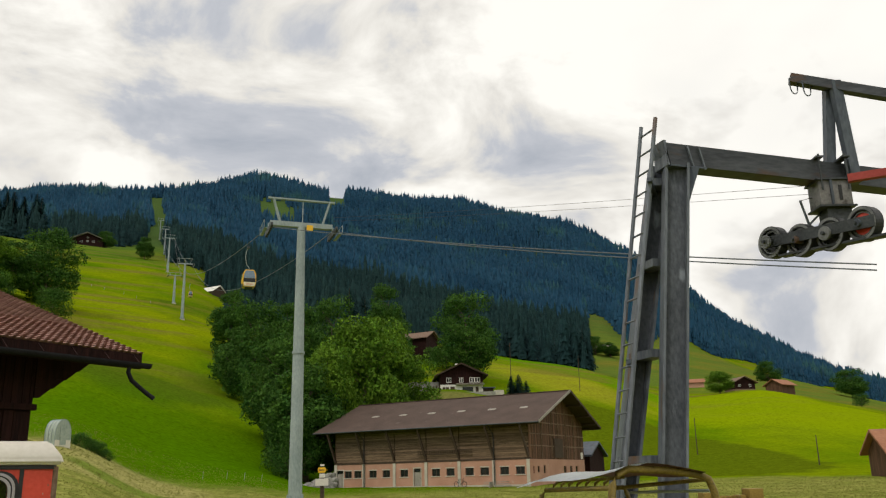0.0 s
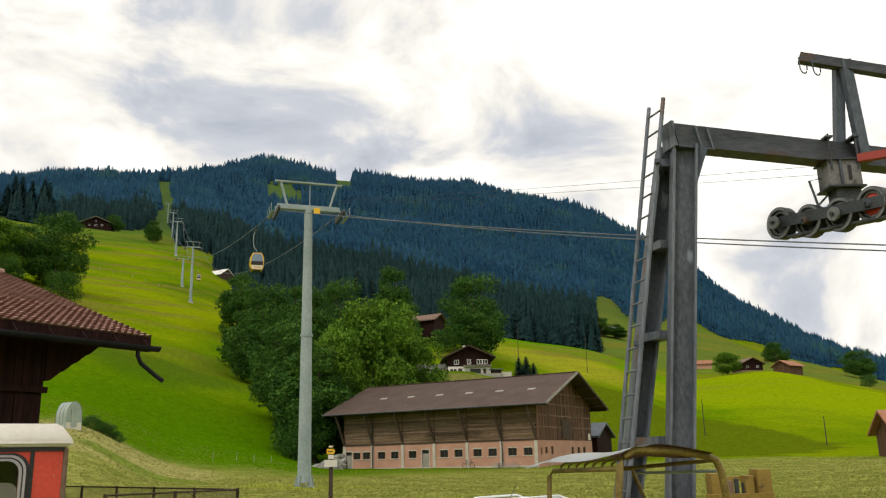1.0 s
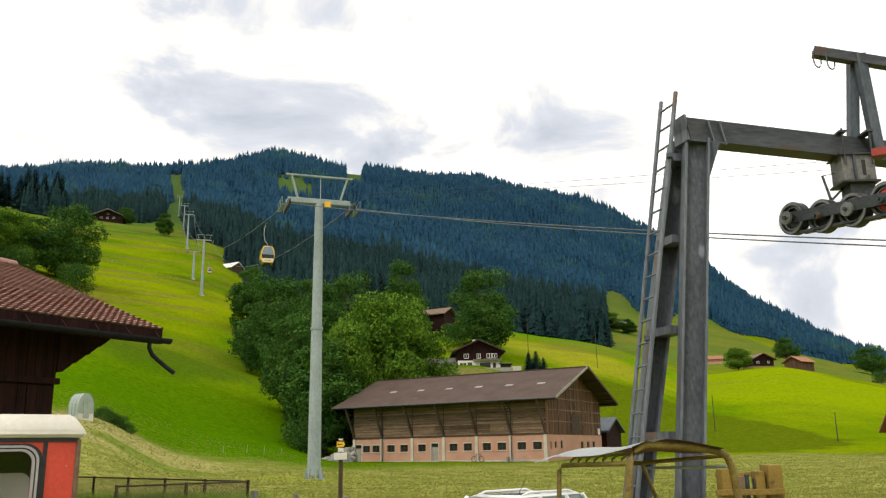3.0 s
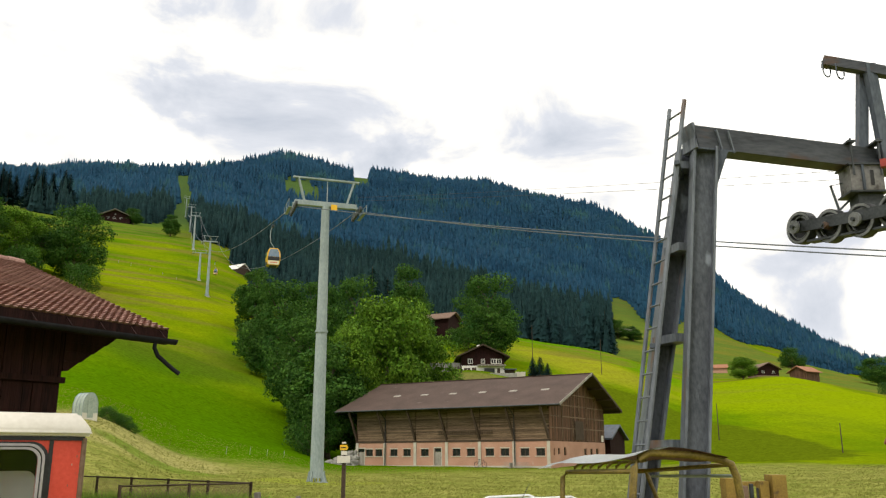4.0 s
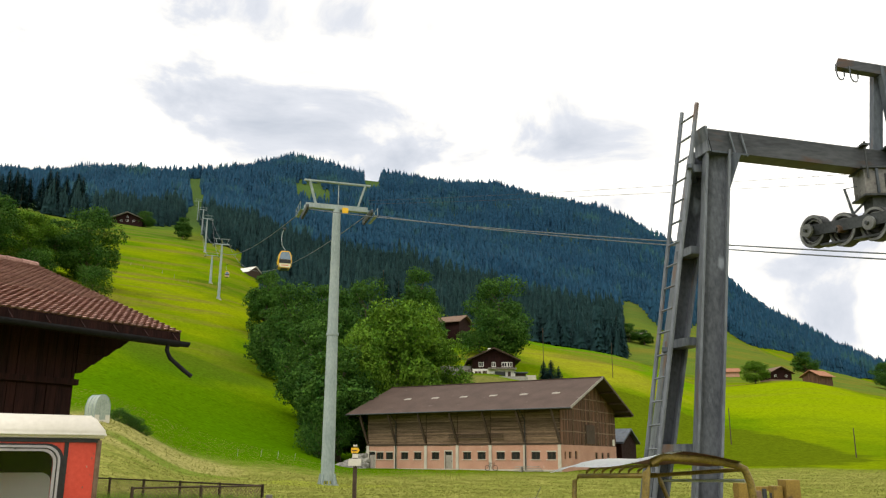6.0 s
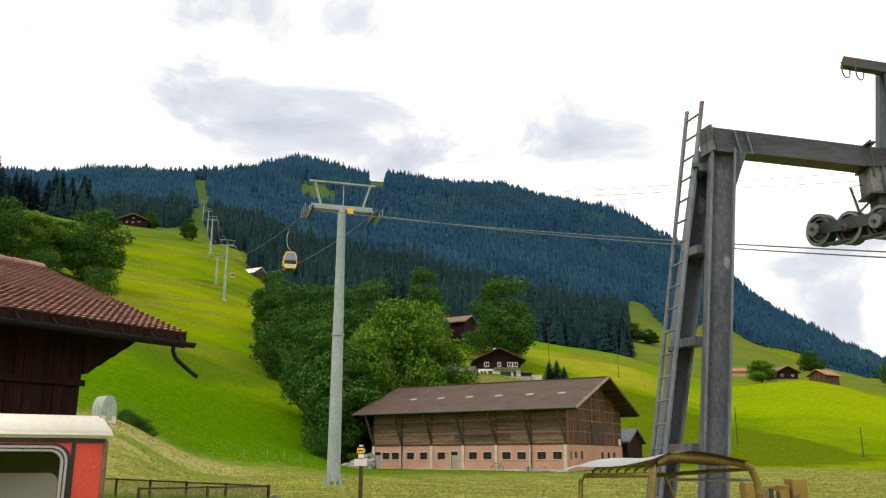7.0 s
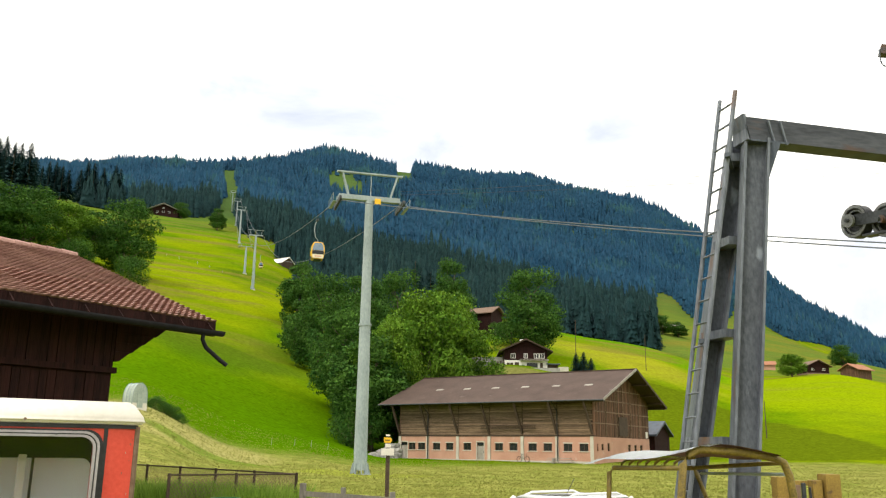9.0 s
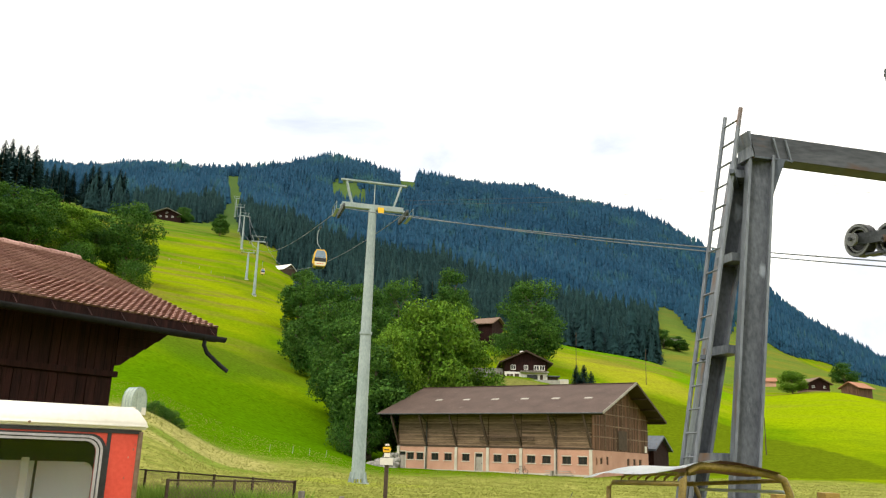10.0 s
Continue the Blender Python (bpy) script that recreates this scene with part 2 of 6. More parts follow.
M_GREENPLASTIC = mat("green_plastic", (0.01, 0.12, 0.06), (0.015, 0.16, 0.08), 0.4, 0, 3, 20, 0)
M_WEED = leaf_mat("tall_weeds", (0.10, 0.20, 0.02), (0.22, 0.32, 0.05), 1.0, 0.3)
M_HAY = leaf_mat("cut_grass_tufts", (0.18, 0.198, 0.038), (0.285, 0.280, 0.074), 0.15, 0.40, 0.18)
M_POLY = mat("greenhouse_film", (0.24, 0.30, 0.26), (0.42, 0.47, 0.42), 0.35, 0, 1, 8, 0.1)


def glass_mat():
    m = bpy.data.materials.new("vehicle_glass")
    m.use_nodes = True
    nt = m.node_tree
    tr, gl, mx = nt.nodes.new("ShaderNodeBsdfTransparent"), nt.nodes.new("ShaderNodeBsdfGlossy"), nt.nodes.new("ShaderNodeMixShader")
    tr.inputs[0].default_value, gl.inputs["Roughness"].default_value, mx.inputs[0].default_value = (0.93, 0.94, 0.95, 1), 0.03, 0.03
    nt.links.new(tr.outputs[0], mx.inputs[1]); nt.links.new(gl.outputs[0], mx.inputs[2])
    nt.links.new(mx.outputs[0], nt.nodes["Material Output"].inputs[0])
    return m


M_GLASS = glass_mat()


def frosted_mat():
    """Milky sheet that passes daylight on, for panes added to brighten the truck window."""
    m = mat("milky_filler_pane", (0.74, 0.76, 0.76), (0.84, 0.85, 0.84), 0.5, 0, 3, 20, 0)
    nt = m.node_tree
    tr, mx = nt.nodes.new("ShaderNodeBsdfTranslucent"), nt.nodes.new("ShaderNodeMixShader")
    tr.inputs[0].default_value, mx.inputs[0].default_value = (0.90, 0.94, 0.97, 1), 0.8
    nt.links.new(nt.nodes["Principled BSDF"].outputs[0], mx.inputs[1]); nt.links.new(tr.outputs[0], mx.inputs[2])
    nt.links.new(mx.outputs[0], nt.nodes["Material Output"].inputs[0])
    return m


M_FROST = frosted_mat()


# ---- building helpers ----
def thing(name, m, label, category, group="", kind=""):
    ob = new(name)
    ob.matrix_world = m
    return tagged(ob, label, category, group, kind)


def link_bm(name, bm, material, smooth=False):
    me = bpy.data.meshes.new(name)
    bm.normal_update()
    bm.to_mesh(me)
    bm.free()
    me.materials.append(material)
    if smooth:
        me.polygons.foreach_set("use_smooth", [len(p.vertices) <= 4 for p in me.polygons])
    return new(name, me)


def part(name, bm, material, parent, label="", smooth=False, kind=""):
    ob = link_bm(name, bm, material, smooth)
    ob.parent = parent
    return tagged(ob, label, kind=kind)


def share(name, mesh, parent, m):
    ob = new(name, mesh)
    ob.parent = parent
    ob.matrix_basis = m
    return ob


def box(bm, x0, x1, y0, y1, z0, z1, bevel=0.0):
    r = bmesh.ops.create_cube(bm, size=1.0, matrix=Matrix.Translation(((x0 + x1) / 2, (y0 + y1) / 2, (z0 + z1) / 2)) @ Matrix.Diagonal((abs(x1 - x0), abs(y1 - y0), abs(z1 - z0), 1)))
    if bevel:
        ed = list({e for v in r["verts"] for e in v.link_edges})
        bmesh.ops.bevel(bm, geom=ed, offset=bevel, segments=2, affect="EDGES", profile=0.7)
    return bm


def B(*a, bevel=0.0):
    return box(bmesh.new(), *a, bevel=bevel)


def beam(bm, p, q, w, h, up=(0, 0, 1)):
    """A bar of width w and height h from p to q."""
    p, q = Vector(p), Vector(q)
    d = (q - p).normalized()
    side = d.cross(Vector(up)).normalized()
    top = side.cross(d).normalized()
    vs = [bm.verts.new(c + side * (a * w / 2) + top * (b * h / 2)) for c in (p, q) for a, b in ((-1, -1), (1, -1), (1, 1), (-1, 1))]
    for f in ((0, 3, 2, 1), (4, 5, 6, 7), (0, 1, 5, 4), (1, 2, 6, 5), (2, 3, 7, 6), (3, 0, 4, 7)):
        bm.faces.new([vs[i] for i in f])
    return bm


def tube(bm, pts, r, n=8, r1=None):
    """A round tube through the points."""
    pts = [Vector(p) for p in pts]
    rings = []
    for i, p in enumerate(pts):
        d = (pts[min(i + 1, len(pts) - 1)] - pts[max(i - 1, 0)]).normalized()
        ref = Vector((0, 0, 1)) if abs(d.z) < 0.9 else Vector((1, 0, 0))
        a = d.cross(ref).normalized(); b = a.cross(d).normalized()
        k = i / max(1, len(pts) - 1)
        rr = r if r1 is None else r + (r1 - r) * k
        rings.append([bm.verts.new(p + a * (rr * math.cos(2 * math.pi * j / n)) + b * (rr * math.sin(2 * math.pi * j / n))) for j in range(n)])
    for u, v in zip(rings, rings[1:]):
        for j in range(n):
            bm.faces.new((u[j], u[(j + 1) % n], v[(j + 1) % n], v[j]))
    bm.faces.new(rings[0]); bm.faces.new(rings[-1][::-1])
    return bm


def prism(bm, profile, depth, axis="y"):
    """An outline in two axes drawn out along the third."""
    def at(a, b, c):
        return (a, c, b) if axis == "y" else ((c, a, b) if axis == "x" else (a, b, c))
    u = [bm.verts.new(at(a, b, 0)) for a, b in profile]
    v = [bm.verts.new(at(a, b, depth)) for a, b in profile]
    n = len(u)
    bm.faces.new(u); bm.faces.new(v[::-1])
    for j in range(n):
        bm.faces.new((u[j], v[j], v[(j + 1) % n], u[(j + 1) % n]))
    bmesh.ops.recalc_face_normals(bm, faces=bm.faces)
    return bm


def mesh_stuff(name, verts, faces, material, label, category, parent=None, smooth=False):
    me = bpy.data.meshes.new(name)
    verts = np.asarray(verts, dtype=np.float32)
    faces = np.asarray(faces, dtype=np.int32)
    k = faces.shape[1]
    me.vertices.add(len(verts)); me.vertices.foreach_set("co", verts.ravel())
    me.loops.add(faces.size); me.loops.foreach_set("vertex_index", faces.ravel())
    me.polygons.add(len(faces)); me.polygons.foreach_set("loop_start", np.arange(len(faces), dtype=np.int32) * k)
    me.update(calc_edges=True)
    if smooth:
        me.polygons.foreach_set("use_smooth", [True] * len(me.polygons))
    me.materials.append(material)
    ob = new(name, me)
    if parent:
        ob.parent = parent
    return tagged(ob, label, category, kind="stuff")


# ---- ground: one sheet in rings round the viewpoint, heights from slopes of sight by bearing and distance ----
RINGS = [75.0, 115.0, 180.0, 300.0, 460.0, 700.0, 1100.0, 1600.0]
BEARINGS = [-34.0, -25.0, -18.0, -12.5, -7.6, 0.0, 4.0, 10.0, 16.0, 20.5, 25.0, 30.0]
SLOPES = np.array([
    [0.030, 0.100, 0.170, 0.235, 0.270, 0.276, 0.279, 0.276],
    [0.034, 0.085, 0.150, 0.205, 0.250, 0.272, 0.298, 0.303],
    [-0.012, 0.042, 0.112, 0.186, 0.238, 0.275, 0.306, 0.314],
    [-0.018, 0.014, 0.080, 0.150, 0.200, 0.250, 0.302, 0.342],
    [-0.024, -0.008, 0.055, 0.130, 0.180, 0.230, 0.285, 0.328],
    [-0.024, -0.006, 0.108, 0.155, 0.162, 0.200, 0.265, 0.317],
    [-0.023, -0.007, 0.095, 0.140, 0.140, 0.180, 0.246, 0.306],
    [-0.022, -0.006, 0.065, 0.118, 0.120, 0.160, 0.218, 0.272],
    [-0.022, -0.004, 0.035, 0.078, 0.096, 0.128, 0.169, 0.204],
    [-0.022, -0.004, 0.028, 0.084, 0.088, 0.102, 0.121, 0.138],
    [-0.022, -0.006, 0.020, 0.066, 0.069, 0.080, 0.087, 0.094],
    [-0.022, -0.006, 0.010, 0.042, 0.044, 0.051, 0.054, 0.056]])
EYE_Z = 2.5
_LR = np.log(np.array(RINGS))


def hermite(xs, ys, x):
    """Smooth, non-overshooting curve through the knots along the last axis of ys, at the values x (one for each row)."""
    d = np.diff(ys, axis=1) / np.diff(xs)
    m = np.zeros_like(ys)
    ok = d[:, :-1] * d[:, 1:] > 0
    m[:, 1:-1] = np.where(ok, 2 * d[:, :-1] * d[:, 1:] / np.where(ok, d[:, :-1] + d[:, 1:], 1), 0)
    m[:, 0], m[:, -1] = d[:, 0], d[:, -1]
    i = np.clip(np.searchsorted(xs, x) - 1, 0, len(xs) - 2)
    k = np.arange(len(x))
    h = (xs[i + 1] - xs[i]); t = np.clip((x - xs[i]) / h, 0, 1)
    return ((2 * t**3 - 3 * t**2 + 1) * ys[k, i] + (t**3 - 2 * t**2 + t) * h * m[k, i]
            + (-2 * t**3 + 3 * t**2) * ys[k, i + 1] + (t**3 - t**2) * h * m[k, i + 1])


def waves(x, y, s):
    return (np.sin(x / s + 1.3) * np.cos(y / s * 0.8 + 0.4) + 0.6 * np.sin((x + y) / s * 1.9 + 2.1) + 0.4 * np.cos((x - 1.4 * y) / s * 3.1))


def heights(x, y):
    """Ground height at the places x, y (arrays)."""
    x, y = np.atleast_1d(np.asarray(x, float)), np.atleast_1d(np.asarray(y, float))
    r = np.maximum(np.hypot(x, y), 0.01)
    az = np.degrees(np.arctan2(x, y))
    b = np.array(BEARINGS)
    azc = np.clip(az, b[0], b[-1])
    cols = np.repeat(SLOPES.T[None], len(x), 0)
    e = np.stack([hermite(b, cols[:, j, :], azc) for j in range(len(RINGS))], 1)
    zk = e * np.array(RINGS)[None] + EYE_Z
    near = 0.40 + 0.25 * np.clip((10 - y) / 6, 0, 1) * np.clip((3 - x) / 4, 0, 1) - 0.28 * np.exp(-((x - 1.5) / 5) ** 2 - ((y - 16) / 6) ** 2)
    xs = np.concatenate([[math.log(45.0)], _LR, [math.log(3200.0)]])
    full = np.concatenate([np.full((len(x), 1), 0.35), zk, zk[:, -1:] * 0.9], 1)
    z = hermite(xs, full, np.log(np.clip(r, 45, 3200)))
    back = np.clip((np.abs(az) - 45) / 45, 0, 1)
    z = z * (1 - back) + (0.5 + np.maximum(r - 120, 0) * 0.10) * back
    z = z + 0.6 * np.exp(-((x + 31.5) / 6.5) ** 2 - ((y - 70) / 8.0) ** 2)
    w = np.clip((r - 40) / 12, 0, 1)
    z = near * (1 - w) + z * w
    rough = np.clip((r - 115) / 80, 0, 1)
    return z + rough * (waves(x, y, 28) * 0.5 + waves(x + 40, y, 110) * np.clip(r / 500, 0, 2) * 1.2) + 0.03 * waves(x, y, 2.3) * np.clip(r / 20, 0, 1)


def gz(x, y):
    return float(heights(x, y)[0])


def build_ground():
    fine = np.arange(-44, 44.01, 0.4)
    coarse_l, coarse_r = np.arange(-180, -44, 4.0), np.arange(48, 180, 4.0)
    az = np.radians(np.concatenate([coarse_l, fine, coarse_r]))
    rr = np.concatenate([np.linspace(1.5, 20, 14), np.geomspace(21, 3200, 150)])
    A, R = np.meshgrid(az, rr)
    x, y = (R * np.sin(A)).ravel(), (R * np.cos(A)).ravel()
    z = heights(x, y)
    v = np.stack([x, y, z], 1)
    v = np.concatenate([v, [[0, 0, gz(0, 1.0)]]])
    n, m = len(az), len(rr)
    f = []
    j = np.arange(n); jn = (j + 1) % n
    for i in range(m - 1):
        f.append(np.stack([i * n + j, i * n + jn, (i + 1) * n + jn, (i + 1) * n + j], 1))
    f = np.concatenate(f)[:, ::-1]
    cap = np.stack([np.full(n, len(v) - 1), j, jn, jn], 1)
    me = bpy.data.meshes.new("ground")
    me.from_pydata(v.tolist(), [], f.tolist() + [tuple(c[:3]) for c in cap.tolist()])
    me.polygons.foreach_set("use_smooth", [True] * len(me.polygons))
    me.update()
    ob = new("ground", me)
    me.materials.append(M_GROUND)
    return tagged(ob, "green alpine meadow ground rising to steep hills", "ground", kind="structure")


def ground_mat():
    """Meadow in patches of yellow-green and deep green, mown hay on the flat field, faint mowing rows."""
    m = mat("meadow_ground", (0.056, 0.130, 0.002), (0.170, 0.216, 0.003), 1.0, 0, 0.010, 0.045, 0.0, spec=0.0, spot=(0.068, 0.112, 0.006), spot_at=0.58)
    nt = m.node_tree
    N, L = nt.nodes.new, nt.links.new
    bs = nt.nodes["Principled BSDF"]
    col = bs.inputs["Base Color"].links[0].from_socket
    co = nt.nodes["Texture Coordinate"]
    sp = N("ShaderNodeSeparateXYZ"); L(co.outputs["Object"], sp.inputs[0])
    # dry mown patches low on the valley floor
    cx = N("ShaderNodeCombineXYZ"); L(sp.outputs[0], cx.inputs[0]); L(sp.outputs[1], cx.inputs[1])
    ln = N("ShaderNodeVectorMath"); ln.operation = "LENGTH"; L(cx.outputs[0], ln.inputs[0])
    wob = N("ShaderNodeTexNoise"); wob.inputs["Scale"].default_value, wob.inputs["Detail"].default_value = 0.12, 4
    L(co.outputs["Object"], wob.inputs["Vector"])
    edge = N("ShaderNodeMath"); edge.operation = "MULTIPLY_ADD"; edge.inputs[1].default_value = 14.0; L(wob.outputs[0], edge.inputs[0])
    lean = N("ShaderNodeMapRange"); lean.inputs[1].default_value, lean.inputs[2].default_value, lean.inputs[3].default_value, lean.inputs[4].default_value = -30, 30, 10, -11
    L(sp.outputs[0], lean.inputs[0])
    far = N("ShaderNodeMath"); far.operation = "ADD"; L(ln.outputs["Value"], far.inputs[0]); L(lean.outputs[0], far.inputs[1]); L(far.outputs[0], edge.inputs[2])
    lo = N("ShaderNodeMapRange"); lo.inputs[1].default_value, lo.inputs[2].default_value, lo.inputs[3].default_value, lo.inputs[4].default_value = 106, 93, 0, 1
    L(edge.outputs[0], lo.inputs[0])
    n = N("ShaderNodeTexNoise"); n.inputs["Scale"].default_value, n.inputs["Detail"].default_value = 0.55, 8
    L(co.outputs["Object"], n.inputs["Vector"])
    hay = N("ShaderNodeValToRGB")
    e = hay.color_ramp.elements
    e[0].position, e[0].color = 0.34, (0.145, 0.172, 0.030, 1)
    e[1].position, e[1].color = 0.68, (0.250, 0.248, 0.066, 1)
    L(n.outputs[0], hay.inputs[0])
    mx = N("ShaderNodeMix"); mx.data_type = "RGBA"
    L(lo.outputs[0], mx.inputs[0]); L(col, mx.inputs[6]); L(hay.outputs[0], mx.inputs[7])
    # lush wet hollow at the foot of the hill
    lush = N("ShaderNodeMapping"); lush.vector_type = "POINT"
    lush.inputs["Location"].default_value = (32.0 / 34.0, -112.0 / 52.0, 0); lush.inputs["Scale"].default_value = (1 / 34.0, 1 / 52.0, 0)
    L(co.outputs["Object"], lush.inputs[0])
    ll = N("ShaderNodeVectorMath"); ll.operation = "LENGTH"; L(lush.outputs[0], ll.inputs[0])
    le = N("ShaderNodeMath"); le.operation = "MULTIPLY_ADD"; le.inputs[1].default_value = 0.6; L(wob.outputs[0], le.inputs[0]); L(ll.outputs["Value"], le.inputs[2])
    lm = N("ShaderNodeMapRange"); lm.interpolation_type = "SMOOTHSTEP"; lm.inputs[1].default_value, lm.inputs[2].default_value, lm.inputs[3].default_value, lm.inputs[4].default_value = 1.55, 0.75, 0, 0.85
    L(le.outputs[0], lm.inputs[0])
    lx = N("ShaderNodeMix"); lx.data_type = "RGBA"; lx.inputs[7].default_value = (0.054, 0.130, 0.001, 1)
    L(lm.outputs[0], lx.inputs[0]); L(col, lx.inputs[6]); L(lx.outputs[2], mx.inputs[6])
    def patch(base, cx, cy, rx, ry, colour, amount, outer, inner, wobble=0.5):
        """An uneven oval of other meadow colour on the plan; some stand in for sunlight."""
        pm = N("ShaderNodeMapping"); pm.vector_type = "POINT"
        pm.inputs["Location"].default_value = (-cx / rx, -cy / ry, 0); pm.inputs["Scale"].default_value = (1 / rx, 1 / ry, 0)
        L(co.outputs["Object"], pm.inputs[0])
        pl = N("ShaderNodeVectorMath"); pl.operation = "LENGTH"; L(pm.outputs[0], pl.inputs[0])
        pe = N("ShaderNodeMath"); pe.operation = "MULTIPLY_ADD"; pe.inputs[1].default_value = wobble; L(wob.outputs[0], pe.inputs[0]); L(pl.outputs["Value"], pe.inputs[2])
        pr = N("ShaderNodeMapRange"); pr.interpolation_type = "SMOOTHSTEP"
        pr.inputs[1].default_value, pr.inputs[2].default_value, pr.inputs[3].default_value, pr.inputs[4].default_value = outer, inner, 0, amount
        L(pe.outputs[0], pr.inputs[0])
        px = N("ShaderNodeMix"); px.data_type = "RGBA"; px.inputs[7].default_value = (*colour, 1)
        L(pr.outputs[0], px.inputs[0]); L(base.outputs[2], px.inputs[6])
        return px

    mx = patch(mx, 92, 245, 52, 78, (0.200, 0.268, 0.002), 0.75, 1.45, 0.85)      # yellow-green knoll, sun between clouds painted in
    mx = patch(mx, 180, 610, 175, 240, (0.088, 0.128, 0.026), 0.78, 1.42, 1.10, 0.6)  # duller green pasture beyond the knoll
    mx = patch(mx, 42, 300, 40, 55, (0.080, 0.185, 0.003), 0.80, 1.35, 0.95)      # vivid green field above the chalet
    mx = patch(mx, 31, 222, 26, 24, (0.270, 0.262, 0.018), 0.65, 1.45, 0.75)      # dry strip along the brow, sunlight put into its colour
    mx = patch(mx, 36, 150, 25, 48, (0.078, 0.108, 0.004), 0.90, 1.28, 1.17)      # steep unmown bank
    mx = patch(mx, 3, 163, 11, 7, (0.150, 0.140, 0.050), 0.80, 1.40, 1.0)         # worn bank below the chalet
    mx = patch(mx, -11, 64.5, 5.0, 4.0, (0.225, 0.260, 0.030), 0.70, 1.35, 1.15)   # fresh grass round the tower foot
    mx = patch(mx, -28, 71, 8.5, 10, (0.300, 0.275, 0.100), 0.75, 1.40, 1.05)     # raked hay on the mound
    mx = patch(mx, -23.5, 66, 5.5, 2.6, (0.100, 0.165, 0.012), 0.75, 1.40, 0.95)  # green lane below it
    # long terraces and cattle tracks across the slope
    tm = N("ShaderNodeMapping"); tm.inputs["Scale"].default_value = (0.010, 0.020, 0.22); L(co.outputs["Object"], tm.inputs[0])
    tn = N("ShaderNodeTexNoise"); tn.inputs["Scale"].default_value, tn.inputs["Detail"].default_value, tn.inputs["Roughness"].default_value = 1.0, 6, 0.6
    L(tm.outputs[0], tn.inputs["Vector"])
    tr = N("ShaderNodeMapRange"); tr.inputs[1].default_value, tr.inputs[2].default_value, tr.inputs[3].default_value, tr.inputs[4].default_value = 0.48, 0.62, 0, 0.80
    L(tn.outputs[0], tr.inputs[0])
    upper = N("ShaderNodeMapRange"); upper.inputs[1].default_value, upper.inputs[2].default_value = 14, 30; L(sp.outputs[2], upper.inputs[0])
    tf = N("ShaderNodeMath"); tf.operation = "MULTIPLY"; L(tr.outputs[0], tf.inputs[0]); L(upper.outputs[0], tf.inputs[1])
    tx = N("ShaderNodeMix"); tx.data_type = "RGBA"; tx.inputs[7].default_value = (0.150, 0.138, 0.022, 1)
    L(tf.outputs[0], tx.inputs[0]); L(mx.outputs[2], tx.inputs[6])
    mx = tx
    # meadow dulled high on the mountain, haze put into the colour
    hi = N("ShaderNodeMapRange"); hi.inputs[1].default_value, hi.inputs[2].default_value, hi.inputs[3].default_value, hi.inputs[4].default_value = 110, 190, 0, 0.9
    L(sp.outputs[2], hi.inputs[0])
    ax = N("ShaderNodeMix"); ax.data_type = "RGBA"; ax.inputs[7].default_value = (0.052, 0.092, 0.030, 1)
    L(hi.outputs[0], ax.inputs[0]); L(mx.outputs[2], ax.inputs[6])
    mx = ax
    # fine blades
    f = N("ShaderNodeTexNoise"); f.inputs["Scale"].default_value, f.inputs["Detail"].default_value = 2.2, 7
    L(co.outputs["Object"], f.inputs["Vector"])
    hs = N("ShaderNodeHueSaturation")
    mr = N("ShaderNodeMapRange"); mr.inputs[1].default_value, mr.inputs[2].default_value, mr.inputs[3].default_value, mr.inputs[4].default_value = 0.38, 0.62, 0.70, 1.30
    f2 = N("ShaderNodeTexNoise"); f2.inputs["Scale"].default_value, f2.inputs["Detail"].default_value, f2.inputs["Roughness"].default_value = 0.9, 10, 0.75
    L(co.outputs["Object"], f2.inputs["Vector"])
    fa = N("ShaderNodeMath"); fa.operation = "MULTIPLY_ADD"; fa.inputs[1].default_value = 0.45; L(f.outputs[0], fa.inputs[0])
    fb = N("ShaderNodeMath"); fb.operation = "MULTIPLY"; fb.inputs[1].default_value = 0.55; L(f2.outputs[0], fb.inputs[0]); L(fb.outputs[0], fa.inputs[2])
    L(fa.outputs[0], mr.inputs[0]); L(mr.outputs[0], hs.inputs["Value"]); L(mx.outputs[2], hs.inputs["Color"])
    L(hs.outputs[0], bs.inputs["Base Color"])
    bp = N("ShaderNodeBump"); bp.inputs["Strength"].default_value, bp.inputs["Distance"].default_value = 0.5, 0.2
    L(f.outputs[0], bp.inputs["Height"]); L(bp.outputs[0], bs.inputs["Normal"])
    return m


M_GROUND = ground_mat()
build_ground()


# ---- forest ----
def polar(az, r):
    return r * math.sin(radians(az)), r * math.cos(radians(az))


def conifer_shape(rng, tiers=4, sides=6):
    """Unit spruce: ragged stacked skirts, height 1, radius about 0.17."""
    v, f = [], []
    for t in range(tiers):
        z0 = 0.04 + 0.90 * t / tiers
        z1 = min(1.0, z0 + 0.12 + 1.2 / tiers)
        rad = 0.16 * (1 - z0) ** 0.85 * rng.uniform(0.8, 1.2) + 0.010
        a0 = rng.uniform(0, 6.3)
        base = len(v)
        v.append((0, 0, z1))
        for k in range(sides * 2):
            q = rad * (1.0 if k % 2 else 0.45) * rng.uniform(0.7, 1.3)
            v.append((q * math.cos(a0 + k * math.pi / sides), q * math.sin(a0 + k * math.pi / sides), z0 + rng.uniform(-0.02, 0.02) + (0.03 if k % 2 == 0 else 0)))
        for k in range(sides * 2):
            f.append((base, base + 1 + k, base + 1 + (k + 1) % (sides * 2)))
    return np.array(v), np.array(f)


